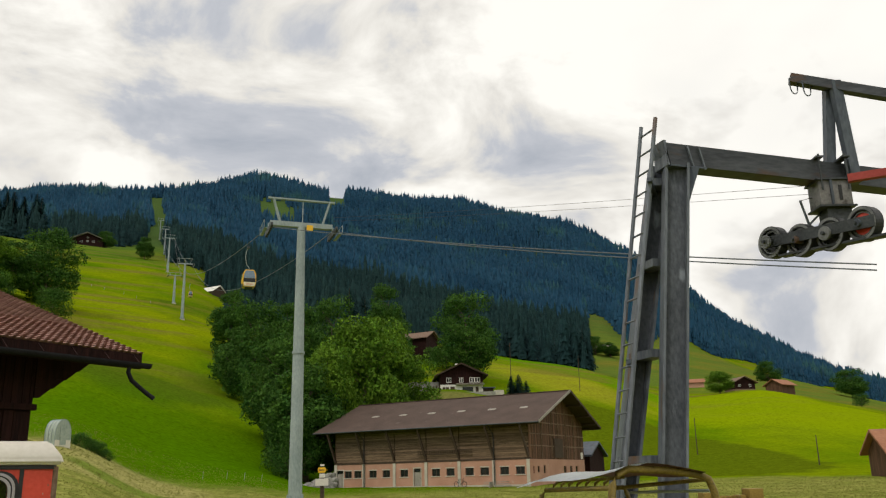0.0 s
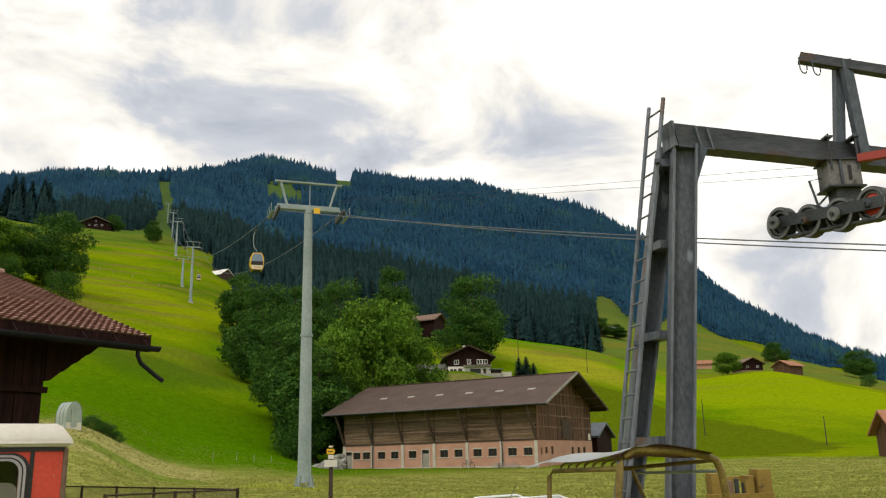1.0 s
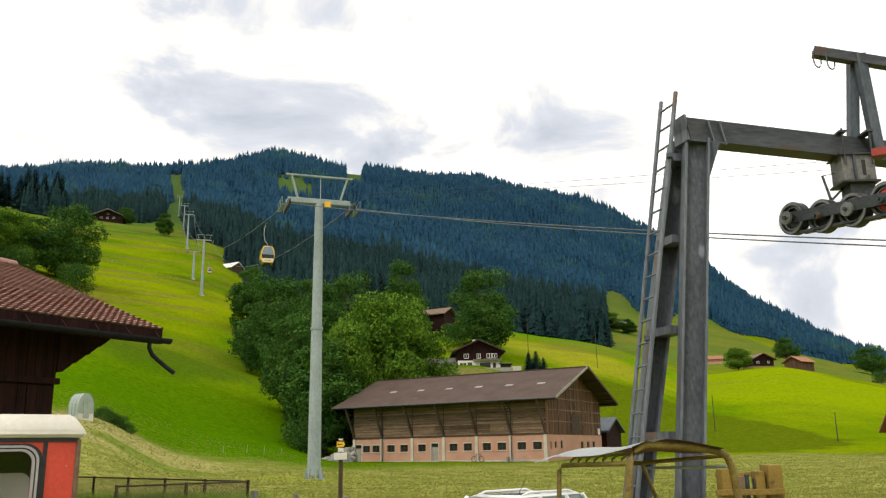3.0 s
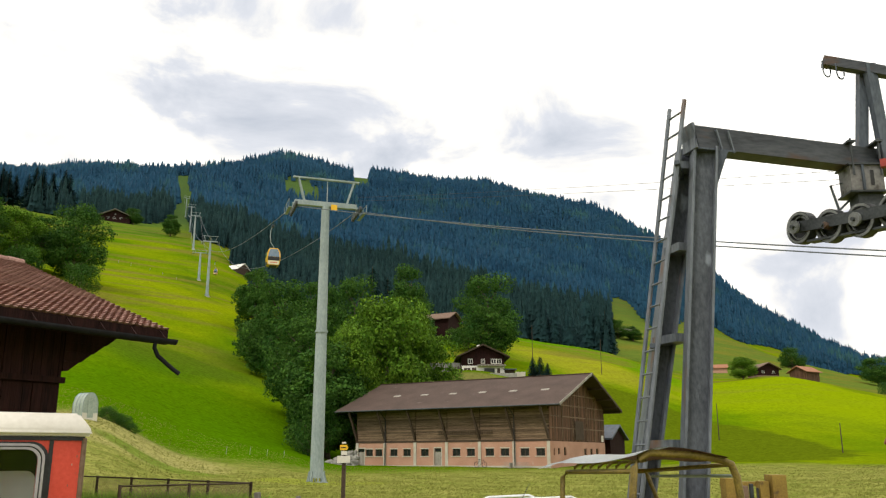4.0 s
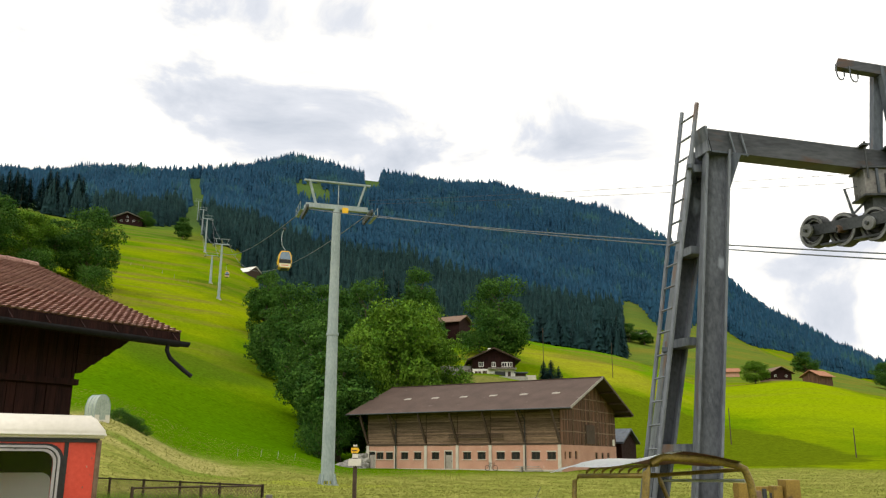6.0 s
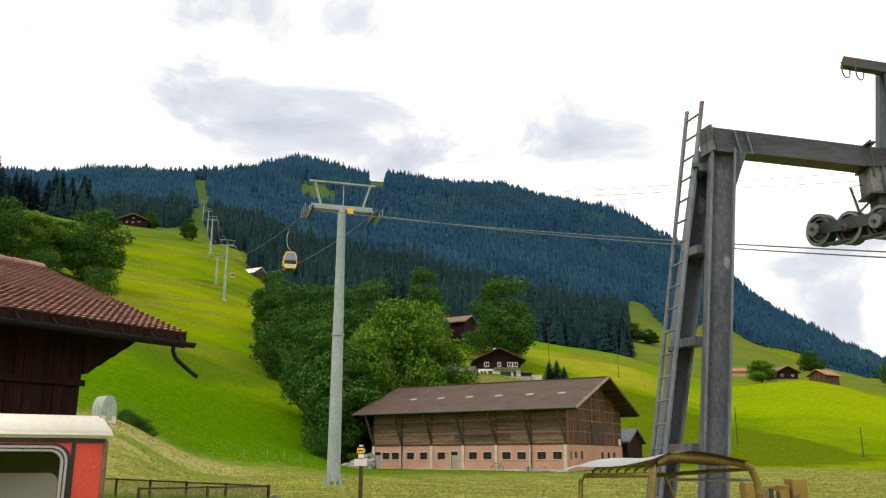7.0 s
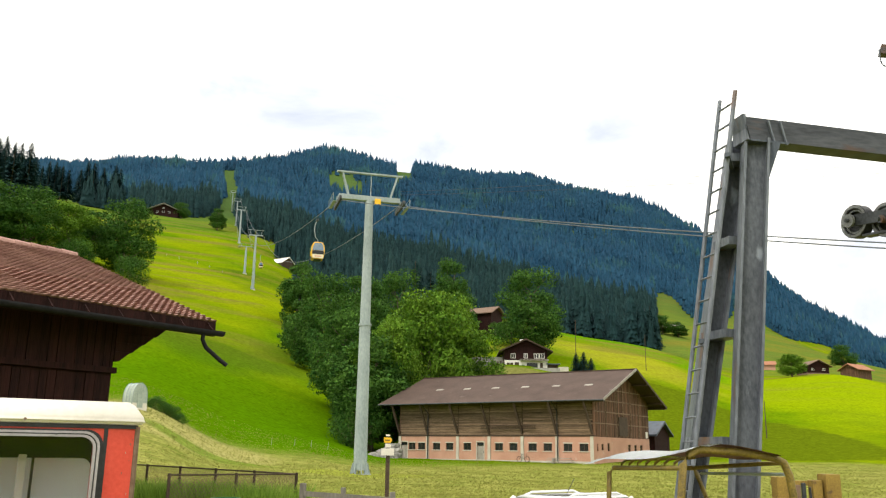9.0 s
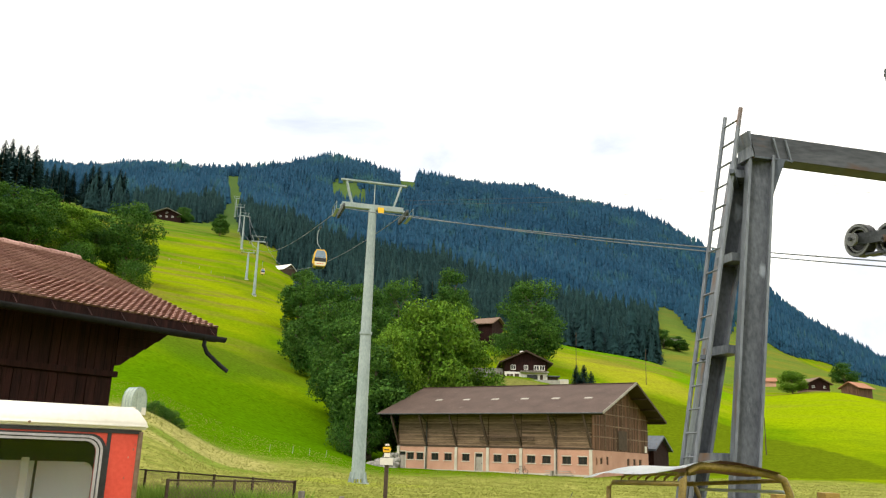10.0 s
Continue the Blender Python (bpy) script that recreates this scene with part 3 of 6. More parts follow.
def plant(name, x, y, h, w, material, label, tiers=4, sides=5, kinds=6, seed=3):
    rng = np.random.RandomState(seed)
    shapes = [conifer_shape(rng, tiers, sides) for _ in range(kinds)]
    z = heights(x, y) - 0.5
    vs, fs, off = [], [], 0
    pick = rng.randint(0, kinds, len(x))
    for k, (sv, sf) in enumerate(shapes):
        i = np.where(pick == k)[0]
        a = rng.uniform(0, 6.28, len(i))
        ca, sa = np.cos(a)[:, None], np.sin(a)[:, None]
        X = (sv[None, :, 0] * ca - sv[None, :, 1] * sa) * w[i, None] * h[i, None] + x[i, None]
        Y = (sv[None, :, 0] * sa + sv[None, :, 1] * ca) * w[i, None] * h[i, None] + y[i, None]
        Z = sv[None, :, 2] * h[i, None] + z[i, None]
        vs.append(np.stack([X, Y, Z], 2).reshape(-1, 3))
        fs.append((sf[None] + (np.arange(len(i)) * len(sv))[:, None, None]).reshape(-1, 3) + off)
        off += len(i) * len(sv)
    return mesh_stuff(name, np.concatenate(vs), np.concatenate(fs), material, label, "forest")


def wooded(az, r):
    """Where spruce forest stands."""
    edge = np.where(az < -25.8, 830 + 25 * np.sin(az * 3.1), np.where(az < -19.9, 640 + 30 * np.sin(az * 2.1), np.where(az < -18.6, 640, np.where(az < -16, 520, np.where(az < -7, 330, np.where(az < 10.2, 325 + 6 * np.sin(az * 3), np.where(az < 15, 790, 930) + 70 * np.sin(az * 1.3)))))))
    ok = r > edge
    ok |= (az > -28.8) & (az < -26.2) & (r > 540) & (r < 620)
    ok &= ~((az < -14.5) & (az > -17) & (r < 440))
    run = np.abs(az + 19.4 + 0.22 * np.sin(r / 90)) < 0.95 - r * 0.00040 + 0.12 * np.sin(r / 17) * np.sin(r / 7)
    ok &= ~((r > 420) & (r < 1360) & run)
    ok &= ~(((az + 11.5) / 1.25) ** 2 + ((r - 1200) / 72) ** 2 < 1 + 0.3 * np.sin(az * 9))
    ok &= ~((np.abs(az + 7.25) < 0.60) & (r > 1300))
    ok &= ~((az > -16.5) & (az < -14) & (r > 1050) & (r < 1180) & (np.sin(az * 3.6 + 2.0) > 0.3))
    return ok


def build_forest():
    rng = np.random.RandomState(11)
    n = 150000
    az = rng.uniform(-37, 31, n)
    r = np.sqrt(rng.uniform(325 ** 2, 1780 ** 2, n))
    dens = np.where(r < 700, 0.8, 0.72)
    keep = wooded(az, r) & (rng.uniform(0, 1, n) < dens)
    az, r = az[keep], r[keep]
    x, y = r * np.sin(np.radians(az)), r * np.cos(np.radians(az))
    h = np.where(r < 420, 0.78, np.where(r < 720, 0.95, 0.94)) * np.clip(rng.lognormal(2.80, 0.27, len(x)), 7, 27) * (0.95 + 0.22 * np.sin(x / 31) * np.cos(y / 47) + 0.12 * np.sin(x / 11 + y / 14))
    w = np.where(r < 720, rng.uniform(0.6, 1.0, len(x)), rng.uniform(0.75, 1.2, len(x)))
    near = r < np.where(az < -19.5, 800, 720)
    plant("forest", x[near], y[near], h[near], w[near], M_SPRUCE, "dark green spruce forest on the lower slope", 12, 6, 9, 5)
    # far trees get the needle colour with haze mixed in
    plant("forest", x[~near], y[~near], h[~near], w[~near], M_SPRUCE_HAZED, "dense haze-blue spruce forest covering the mountain", 3, 3, 9, 6)


build_forest()


# ---- single trees ----
def np_mesh(name, verts, faces, material):
    me = bpy.data.meshes.new(name)
    me.from_pydata(np.asarray(verts).tolist(), [], np.asarray(faces).tolist())
    me.materials.append(material)
    me.update()
    return me


def leaf_quads(rng, pts, nrm, size):
    n = len(pts)
    a = rng.normal(size=(n, 3)) + nrm * 1.7
    a /= np.linalg.norm(a, axis=1)[:, None]
    t = np.cross(a, rng.normal(size=(n, 3))); t /= np.linalg.norm(t, axis=1)[:, None]
    b = np.cross(a, t)
    s = size * rng.uniform(0.6, 1.3, (n, 1))
    q = np.stack([pts - t * s, pts - b * s * 0.6, pts + t * s, pts + b * s * 0.6], 1).reshape(-1, 3)
    return q, np.arange(n * 4).reshape(n, 4)


def leaf_tree_meshes(seed, height=20.0, width=14.0, leaves=5200, material=None, low=0.06):
    """Trunk with limbs, and a crown of many leaf clusters in uneven boughs."""
    rng = np.random.RandomState(seed)
    bm = bmesh.new()
    top = height * 0.72
    pts = [(rng.normal() * 0.15 * i, rng.normal() * 0.15 * i, top * i / 5) for i in range(6)]
    tube(bm, pts, height * 0.022, 8, height * 0.006)
    boughs = []
    for k in range(38):
        a = k * 2.4 + rng.uniform(-0.4, 0.4)
        z = height * rng.uniform(low + 0.08, 0.9)
        prof = math.sin(math.pi * min(1, max(0.05, (z / height - low) / (1.05 - low))) ** 0.8) ** 0.7
        rad = width / 2 * prof * rng.uniform(0.45, 0.92)
        c = Vector((math.cos(a) * rad, math.sin(a) * rad, z))
        boughs.append((c, width * rng.uniform(0.12, 0.20)))
        s = Vector((0, 0, min(top * 0.95, max(height * 0.12, z - rad * 0.8))))
        mid = s.lerp(c, 0.5) + Vector((0, 0, -0.05 * rad))
        tube(bm, [s, mid, c], height * 0.007, 5, height * 0.002)
    boughs.append((Vector((0, 0, height * 0.86)), width * 0.18))
    boughs.append((Vector((0, 0, height * 0.6)), width * 0.26))
    trunk = bpy.data.meshes.new("trunk"); bm.to_mesh(trunk); bm.free(); trunk.materials.append(M_BARK)
    P, Nn = [], []
    tot = sum(b[1] ** 2 for b in boughs)
    for c, rb in boughs:
        n = int(leaves * rb ** 2 / tot)
        d = rng.normal(size=(n, 3)); d /= np.linalg.norm(d, axis=1)[:, None]
        k = rng.uniform(0.55, 1.0, (n, 1)) ** 0.5
        lump = 1 + 0.28 * np.sin(d[:, :1] * 5 + c.x) * np.cos(d[:, 1:2] * 6 + c.y) + 0.15 * np.sin(d[:, 2:] * 9)
        P.append(np.array(c) + d * k * lump * rb * np.array([1.05, 1.05, 0.85])); Nn.append(d)
    P, Nn = np.concatenate(P), np.concatenate(Nn)
    P[:, 2] = np.clip(P[:, 2], height * low * 0.6, height * 1.02)
    q, f = leaf_quads(rng, P, Nn, 0.019 * height ** 0.5 * 3.0)
    return trunk, np_mesh("crown", q, f, material or M_LEAF)


def spruce_meshes(seed, height=26.0, branches=420):
    rng = np.random.RandomState(seed)
    bm = bmesh.new()
    tube(bm, [(0, 0, 0), (0.1, 0, height * 0.5), (0, 0, height * 0.98)], height * 0.016, 7, height * 0.002)
    trunk = bpy.data.meshes.new("trunk"); bm.to_mesh(trunk); bm.free(); trunk.materials.append(M_BARK)
    v, f = [], []
    for i in range(branches):
        z = height * (0.10 + 0.88 * (i / branches) ** 0.85)
        a = i * 2.4 + rng.uniform(-0.5, 0.5)
        L = height * 0.19 * (1 - z / height) ** 0.75 * rng.uniform(0.65, 1.15) + 0.25
        d = np.array([math.cos(a), math.sin(a), 0]); s = np.array([-d[1], d[0], 0])
        for k in range(3):
            p0, p1 = L * (0.1 + 0.3 * k), L * (0.5 + 0.27 * k)
            wd = L * (0.22 - 0.04 * k) * rng.uniform(0.7, 1.3)
            dz0, dz1 = -0.12 * p0 + 0.02 * L, -0.30 * p1
            b = len(v)
            tw = rng.uniform(-0.3, 0.3) * wd
            v += [d * p0 + [0, 0, z + dz0], d * (p0 + p1) / 2 + s * wd + [0, 0, z + dz0 - wd * 0.5 + tw], d * p1 + [0, 0, z + dz1], d * (p0 + p1) / 2 - s * wd + [0, 0, z + dz0 - wd * 0.5 - tw]]
            f.append((b, b + 1, b + 2, b + 3))
    return trunk, np_mesh("crown", v, f, M_SPRUCE)


def tree_thing(name, meshes, label, category, group=""):
    ob = thing(name, Matrix(), label, category, group)
    share("trunk", meshes[0], ob, Matrix())
    share("crown", meshes[1], ob, Matrix())
    return ob


def put_tree(ob, first, az, r, height, width, nominal, turn):
    x, y = polar(az, r)
    m = Matrix.Translation((x, y, gz(x, y) - 0.3)) @ Matrix.Rotation(turn, 4, "Z")
    o = ob if first else copy_thing(ob, m)
    o.matrix_world = m @ Matrix.Diagonal((width / nominal[1], width / nominal[1], height / nominal[0], 1))
    return o


LEAF_KINDS = [((20.0, 14.0), leaf_tree_meshes(1, 20, 14, 21000, M_LEAF)), ((20.0, 12.0), leaf_tree_meshes(2, 20, 12, 19000, M_LEAF_DARK)),
              ((20.0, 15.0), leaf_tree_meshes(3, 20, 15, 21000, M_LEAF_DARK)), ((8.0, 9.0), leaf_tree_meshes(4, 8, 9, 7000, M_LEAF_DARK, 0.02))]
# bearing, distance, height, width, kind
LEAF_TREES = [
    (-12.7, 190, 24, 15.5, 2), (-10.2, 140, 18, 12, 1), (-9.2, 205, 27, 14, 1), (-7.4, 240, 29, 15, 2), (-5.0, 134, 25, 15.5, 0),
    (-3.0, 138, 20, 12, 0), (-9.0, 120, 17, 12, 1), (-8.0, 124, 20, 11, 0), (1.9, 187, 20.5, 14.5, 2), (-3.8, 262, 28, 14, 1), (-11.0, 150, 19, 12, 2),
    (-13.8, 205, 16, 10, 1), (-25.9, 262, 23.3, 18.5, 2), (-29.4, 255, 17.0, 15.0, 0), (-27.9, 268, 17.0, 14.0, 1), (-31.9, 245, 19.0, 17.5, 2), (-33.9, 240, 18.1, 16.0, 1), (-36.2, 220, 24, 17, 1),
    (-10.4, 262, 24, 14, 1), (-3.0, 225, 15, 11, 2), (18.4, 335, 9, 10, 0), (10.6, 560, 13, 14, 2), (11.6, 565, 11, 13, 1), (21.4, 560, 15, 15, 2),
    (-20.1, 520, 15, 11, 1), (-22.5, 585, 12, 12, 2), (-14.2, 250, 22, 13, 1), (26.1, 600, 19, 22, 2)]
SHRUBS = [(-9.0, 122, 11, 9), (-9.9, 116, 8.5, 7), (-25.3, 236, 8.5, 10), (-6.4, 130, 12, 9), (-3.2, 128, 9, 10), (-0.2, 221, 4.2, 8), (0.4, 196, 6, 9),
          (-23.0, 82, 1.5, 2.2), (-22.5, 83, 1.3, 1.8), (-22.0, 83, 1.4, 1.8), (-21.5, 84, 1.1, 1.6), (-2.4, 150, 8, 9), (-10.6, 142, 9, 8), (26.5, 420, 6, 8), (-28.9, 240, 8, 11)]


def plant_single_trees():
    rng = random.Random(5)
    firsts = [tree_thing("broadleaf_tree", LEAF_KINDS[0][1], "tall leafy maple with bright green crown on the slope", "tree", "slope trees"),
              tree_thing("broadleaf_tree", LEAF_KINDS[1][1], "leafy ash with dark green crown on the slope", "tree", "slope trees"),
              tree_thing("broadleaf_tree", LEAF_KINDS[2][1], "broad dark green leafy tree on the slope", "tree", "slope trees"),
              tree_thing("shrub", LEAF_KINDS[3][1], "dense dark green shrub at the meadow edge", "shrub", "shrubs")]
    used = set()
    for az, r, h, w, k in LEAF_TREES + [(a, b, c, d, 3) for a, b, c, d in SHRUBS]:
        put_tree(firsts[k], k not in used, az, r, h, w, LEAF_KINDS[k][0], rng.uniform(0, 6.28))
        used.add(k)
    sp = tree_thing("spruce", spruce_meshes(8), "tall dark spruce with drooping branches", "tree", "single spruces")
    rows = [(-6.3, 285, 30), (-32.1, 400, 31.6), (-33.0, 395, 29.6), (-33.9, 400, 28.8), (-32.6, 420, 30.0), (-33.5, 425, 31.0), (-31.7, 430, 25.0), (-29.7, 560, 21.7), (-30.1, 556, 23.5), (-30.5, 562, 25.0), (-30.9, 558, 24.2), (-31.3, 565, 20.4), (-30.3, 575, 23.5), (-26.6, 575, 29.3), (-29.0, 580, 25.0), (-28.6, 570, 30.4), (-5.2, 300, 24), (9.8, 330, 17), (10.2, 335, 13), (5.3, 176, 5.2), (4.8, 178, 4.4), (5.8, 177, 4.2), (-28.2, 560, 30), (-27.6, 565, 28), (-26.9, 570, 31)]
    for i, (az, r, h) in enumerate(rows):
        put_tree(sp, i == 0, az, r, h, h * (0.48 if h > 8 else 0.75), (26.0, 26.0 * 0.38), rng.uniform(0, 6.28))


plant_single_trees()


# ---- barn ----
def gable_roof(bm, x0, x1, ye, yr, ze, zr, t):
    """Two slopes over the ridge at y = yr; eaves at yr -/+ ye, drawn along x."""
    prof = [(yr - ye, ze), (yr, zr), (yr + ye, ze), (yr + ye, ze - t), (yr, zr - t), (yr - ye, ze - t)]
    u = [bm.verts.new((x0, a, b)) for a, b in prof]
    v = [bm.verts.new((x1, a, b)) for a, b in prof]
    for i in range(6):
        bm.faces.new((u[i], v[i], v[(i + 1) % 6], u[(i + 1) % 6]))
    for w in (u, v):
        bm.faces.new((w[0], w[1], w[4], w[5])); bm.faces.new((w[1], w[2], w[3], w[4]))
    bmesh.ops.recalc_face_normals(bm, faces=bm.faces)
    return bm


def gable_wall(bm, x0, x1, y0, y1, z0, ze, zr):
    return prism_shift(bm, [(y0, z0), (y1, z0), (y1, ze), ((y0 + y1) / 2, zr), (y0, ze)], x0, x1)


def prism_shift(bm, profile, x0, x1):
    prism(bm, profile, x1 - x0, "x")
    bmesh.ops.translate(bm, verts=bm.verts, vec=(x0, 0, 0))
    return bm


def wall_with_holes(bm, x0, x1, z0, z1, y0, y1, holes):
    """A wall along x, y0 to y1 thick, with rectangular openings (xa, xb, za, zb) that do not overlap in x."""
    holes = sorted(holes)
    cur = x0
    for xa, xb, za, zb in holes:
        if xa > cur:
            box(bm, cur, xa, y0, y1, z0, z1)
        if za > z0:
            box(bm, xa, xb, y0, y1, z0, za)
        if zb < z1:
            box(bm, xa, xb, y0, y1, zb, z1)
        cur = xb
    if cur < x1:
        box(bm, cur, x1, y0, y1, z0, z1)
    return bm


def wall_frame(bm, x0, x1, z0, z1, w, y0, y1):
    """A square-cornered frame as one piece."""
    out = [(x0, z0), (x1, z0), (x1, z1), (x0, z1)]
    inn = [(x0 + w, z0 + w), (x1 - w, z0 + w), (x1 - w, z1 - w), (x0 + w, z1 - w)]
    L = [[bm.verts.new((a, y, b)) for a, b in pts] for pts, y in ((out, y0), (inn, y0), (inn, y1), (out, y1))]
    for i in range(4):
        u, v = L[i], L[(i + 1) % 4]
        for j in range(4):
            bm.faces.new((u[j], u[(j + 1) % 4], v[(j + 1) % 4], v[j]))
    bmesh.ops.recalc_face_normals(bm, faces=bm.faces)
    return bm


def build_barn():
    L, W, Z1, ZE, ZR = 27.5, 18.0, 3.0, 7.1, 11.33
    b = thing("barn", pose(9.97, 98.0, 1.28, 0, 0, -29.36), "large brown timber barn on a pink plastered ground floor", "barn")
    bay = L / 6
    holes, doors = [], []
    # openings, counted from the far end of the long wall
    for i, kinds in enumerate(("dww", "ww", "wd", "ww", "ww", "ww")):
        x = -L + i * bay
        spots = {"dww": (0.85, 2.1, 3.6), "ww": (1.35, 3.35), "wd": (1.4, 3.3)}[kinds]
        for k, s in zip(kinds, spots):
            if k == "w":
                holes.append((x + s - 0.55, x + s + 0.55, 1.35, 2.2))
            else:
                holes.append((x + s - 0.5, x + s + 0.5, 0.12, 2.3)); doors.append(x + s)
    part("plaster_wall", wall_with_holes(bmesh.new(), -L, 0, -0.6, Z1, 0, 0.3, holes), M_PINK, b)
    gh = [(0.9, 1.3, 1.4, 2.2), (2.2, 2.9, 1.5, 2.2), (4.0, 4.7, 1.4, 2.3), (10.5, 11.4, 1.4, 2.2), (12.6, 13.5, 1.4, 2.2), (14.6, 15.5, 1.4, 2.2)]
    side = wall_with_holes(bmesh.new(), 0.3, W, -0.6, Z1, 0, 0.3, gh)
    bmesh.ops.transform(side, matrix=Matrix(((0, -1, 0, 0), (1, 0, 0, 0), (0, 0, 1, 0), (0, 0, 0, 1))), verts=side.verts)
    part("plaster_wall", side, M_PINK, b)
    part("plaster_wall", B(-L, -L + 0.3, 0.3, W, -0.6, Z1), M_PINK, b)
    part("plaster_wall", B(-L + 0.3, -0.3, W - 0.3, W, -0.6, Z1), M_PINK, b)
    part("plinth", B(-L - 0.02, 0.02, -0.05, -0.003, -0.6, 0.22), M_CONCRETE, b)
    for i in range(7):
        x = -L + i * bay
        x = min(max(x, -L + 0.2), -0.2)
        part("pilaster", B(x - 0.2, x + 0.2, -0.12, -0.055, -0.5, Z1), M_CONCRETE, b)
    for xa, xb, za, zb in holes:
        if za > 1:
            w = part("window", B(xa, xb, 0.14, 0.17, za, zb), M_WINDOW, b)
            part("lintel", B(xa - 0.08, xb + 0.08, -0.03, -0.003, zb, zb + 0.12), M_CONCRETE, w)
            part("sill", B(xa - 0.12, xb + 0.12, -0.08, -0.003, za - 0.1, za), M_CONCRETE, w)
            fr = bmesh.new()
            wall_frame(fr, xa, xb, za, zb, 0.05, 0.10, 0.138)
            part("window_frame", fr, M_BEAM, w)
            part("mullion", B((xa + xb) / 2 - 0.025, (xa + xb) / 2 + 0.025, 0.104, 0.136, za + 0.05, zb - 0.05), M_BEAM, w)
    for x in doors:
        d = part("door", B(x - 0.5, x + 0.5, 0.10, 0.15, 0.12, 1.85), M_GREY_WOOD, b, "weathered grey plank door")
        part("transom_pane", B(x - 0.46, x + 0.46, 0.10, 0.14, 1.90, 2.26), M_WINDOW, d)
        part("door_frame", wall_with_holes(bmesh.new(), x - 0.6, x + 0.6, 0.12, 2.42, -0.04, 0.09, [(x - 0.5, x + 0.5, 0.12, 2.3)]), M_CONCRETE, d)
        part("handle", B(x + 0.36, x + 0.42, 0.06, 0.10, 1.05, 1.2), M_STEEL_DARK, d)
    for y0, y1, z0, z1 in gh:
        part("window", B(-0.17, -0.14, y0, y1, z0, z1), M_WINDOW, b)
    # timber storey: single boards along the front, upright boards on the gable
    ft = bmesh.new(); box(ft, -L + 0.1, -0.1, 0.12, 0.3, Z1, ZE + 0.5)
    part("timber_wall", ft, M_BEAM, b)
    rng = random.Random(4)
    for i in range(6):
        x0 = -L + i * bay + 0.06
        x1 = x0 + bay - 0.12
        bm = bmesh.new()
        z = Z1 + 0.02
        while z < ZE + 0.35:
            h = rng.uniform(0.19, 0.26)
            o = rng.uniform(0, 0.025)
            box(bm, x0, x1, 0.06 - o, 0.115, z, z + h - 0.02)
            z += h
        part("cladding_bay", bm, M_BARNWOOD, b, "horizontal weathered boards")
    part("sill_beam", B(-L - 0.05, 0.05, -0.06, 0.2, Z1 - 0.004, Z1 + 0.2), M_BEAM, b)
    rack = part("hay_ladder", beam(bmesh.new(), (-L + 12.5, -0.16, 3.9), (-L + 20.2, -0.16, 3.9), 0.07, 0.09), M_BEAM, b, "long ladder hung along the boards")
    part("ladder_rail", beam(bmesh.new(), (-L + 12.5, -0.16, 4.32), (-L + 20.2, -0.16, 4.32), 0.07, 0.09), M_BEAM, rack)
    for i in range(24):
        part("rung", B(-L + 12.7 + i * 0.32, -L + 12.74 + i * 0.32, -0.18, -0.14, 3.946, 4.274), M_BEAM, rack)
    part("notice", B(0.07, 0.09, W - 1.5, W - 0.7, 3.1, 3.9), M_WHITEPAINT, b, "small white notice on the gable")
    gb = bmesh.new()
    y = 0.0
    slope = (ZR - ZE) / (W / 2 + 1.6)
    while y < W - 0.05:
        w = rng.uniform(0.26, 0.38)
        yc = y + w / 2
        top = ZE + 0.55 + (W / 2 - abs(yc - W / 2)) * slope
        o = rng.uniform(0, 0.03)
        box(gb, -0.08, -0.03 + o, y, min(W, y + w - 0.02), Z1 + 0.02, top)
        y += w
    part("gable_cladding", gb, M_BARNWOOD_V, b, "upright weathered boards on the gable")
    for yy in (3.6, 7.0, 9.0, 11.6, 14.4):
        top = ZE + 0.45 + (W / 2 - abs(yy - W / 2)) * slope
        part("batten", B(0.004, 0.06, yy - 0.06, yy + 0.06, Z1, top), M_BARNWOOD, b)
    for zz in (4.55, 5.9, 7.25, 8.6):
        half = min(W / 2 - 0.1, (ZR - 0.4 - zz) / slope)
        part("gable_rail", B(-0.02, 0.035, W / 2 - half, W / 2 + half, zz - 0.07, zz + 0.07), M_BARNWOOD, b)
    hd = part("loft_door", B(0.01, 0.07, 7.6, 10.4, 3.2, 5.5), M_BEAM, b, "dark loft door in the gable")
    part("door_batten", B(0.074, 0.10, 7.6, 10.4, 3.7, 3.85), M_BEAM, hd)
    part("door_batten", B(0.074, 0.10, 7.6, 10.4, 4.9, 5.05), M_BEAM, hd)
    part("rear_wall", gable_wall(bmesh.new(), -0.28, -0.09, 0.05, W - 0.05, Z1, ZE + 0.5, ZR - 0.35), M_BEAM, b)
    part("rear_wall", gable_wall(bmesh.new(), -L, -L + 0.15, 0.05, W - 0.05, Z1, ZE + 0.5, ZR - 0.35), M_BARNWOOD_V, b)
    part("rear_wall", B(-L + 0.2, -0.3, W - 0.2, W - 0.05, Z1, ZE + 0.4), M_BEAM, b)
    roof = part("roof", gable_roof(bmesh.new(), -L - 2.4, 2.0, W / 2 + 1.6, W / 2, ZE, ZR, 0.16), M_BROWNROOF, b)
    part("ridge_cap", beam(bmesh.new(), (-L - 2.4, W / 2, ZR + 0.02), (2.0, W / 2, ZR + 0.02), 0.45, 0.08), M_BROWNROOF, roof)
    part("gutter", tube(bmesh.new(), [(-L - 2.4, -1.68, ZE - 0.1), (2.0, -1.68, ZE - 0.1)], 0.09, 8), M_STEEL_DARK, roof)
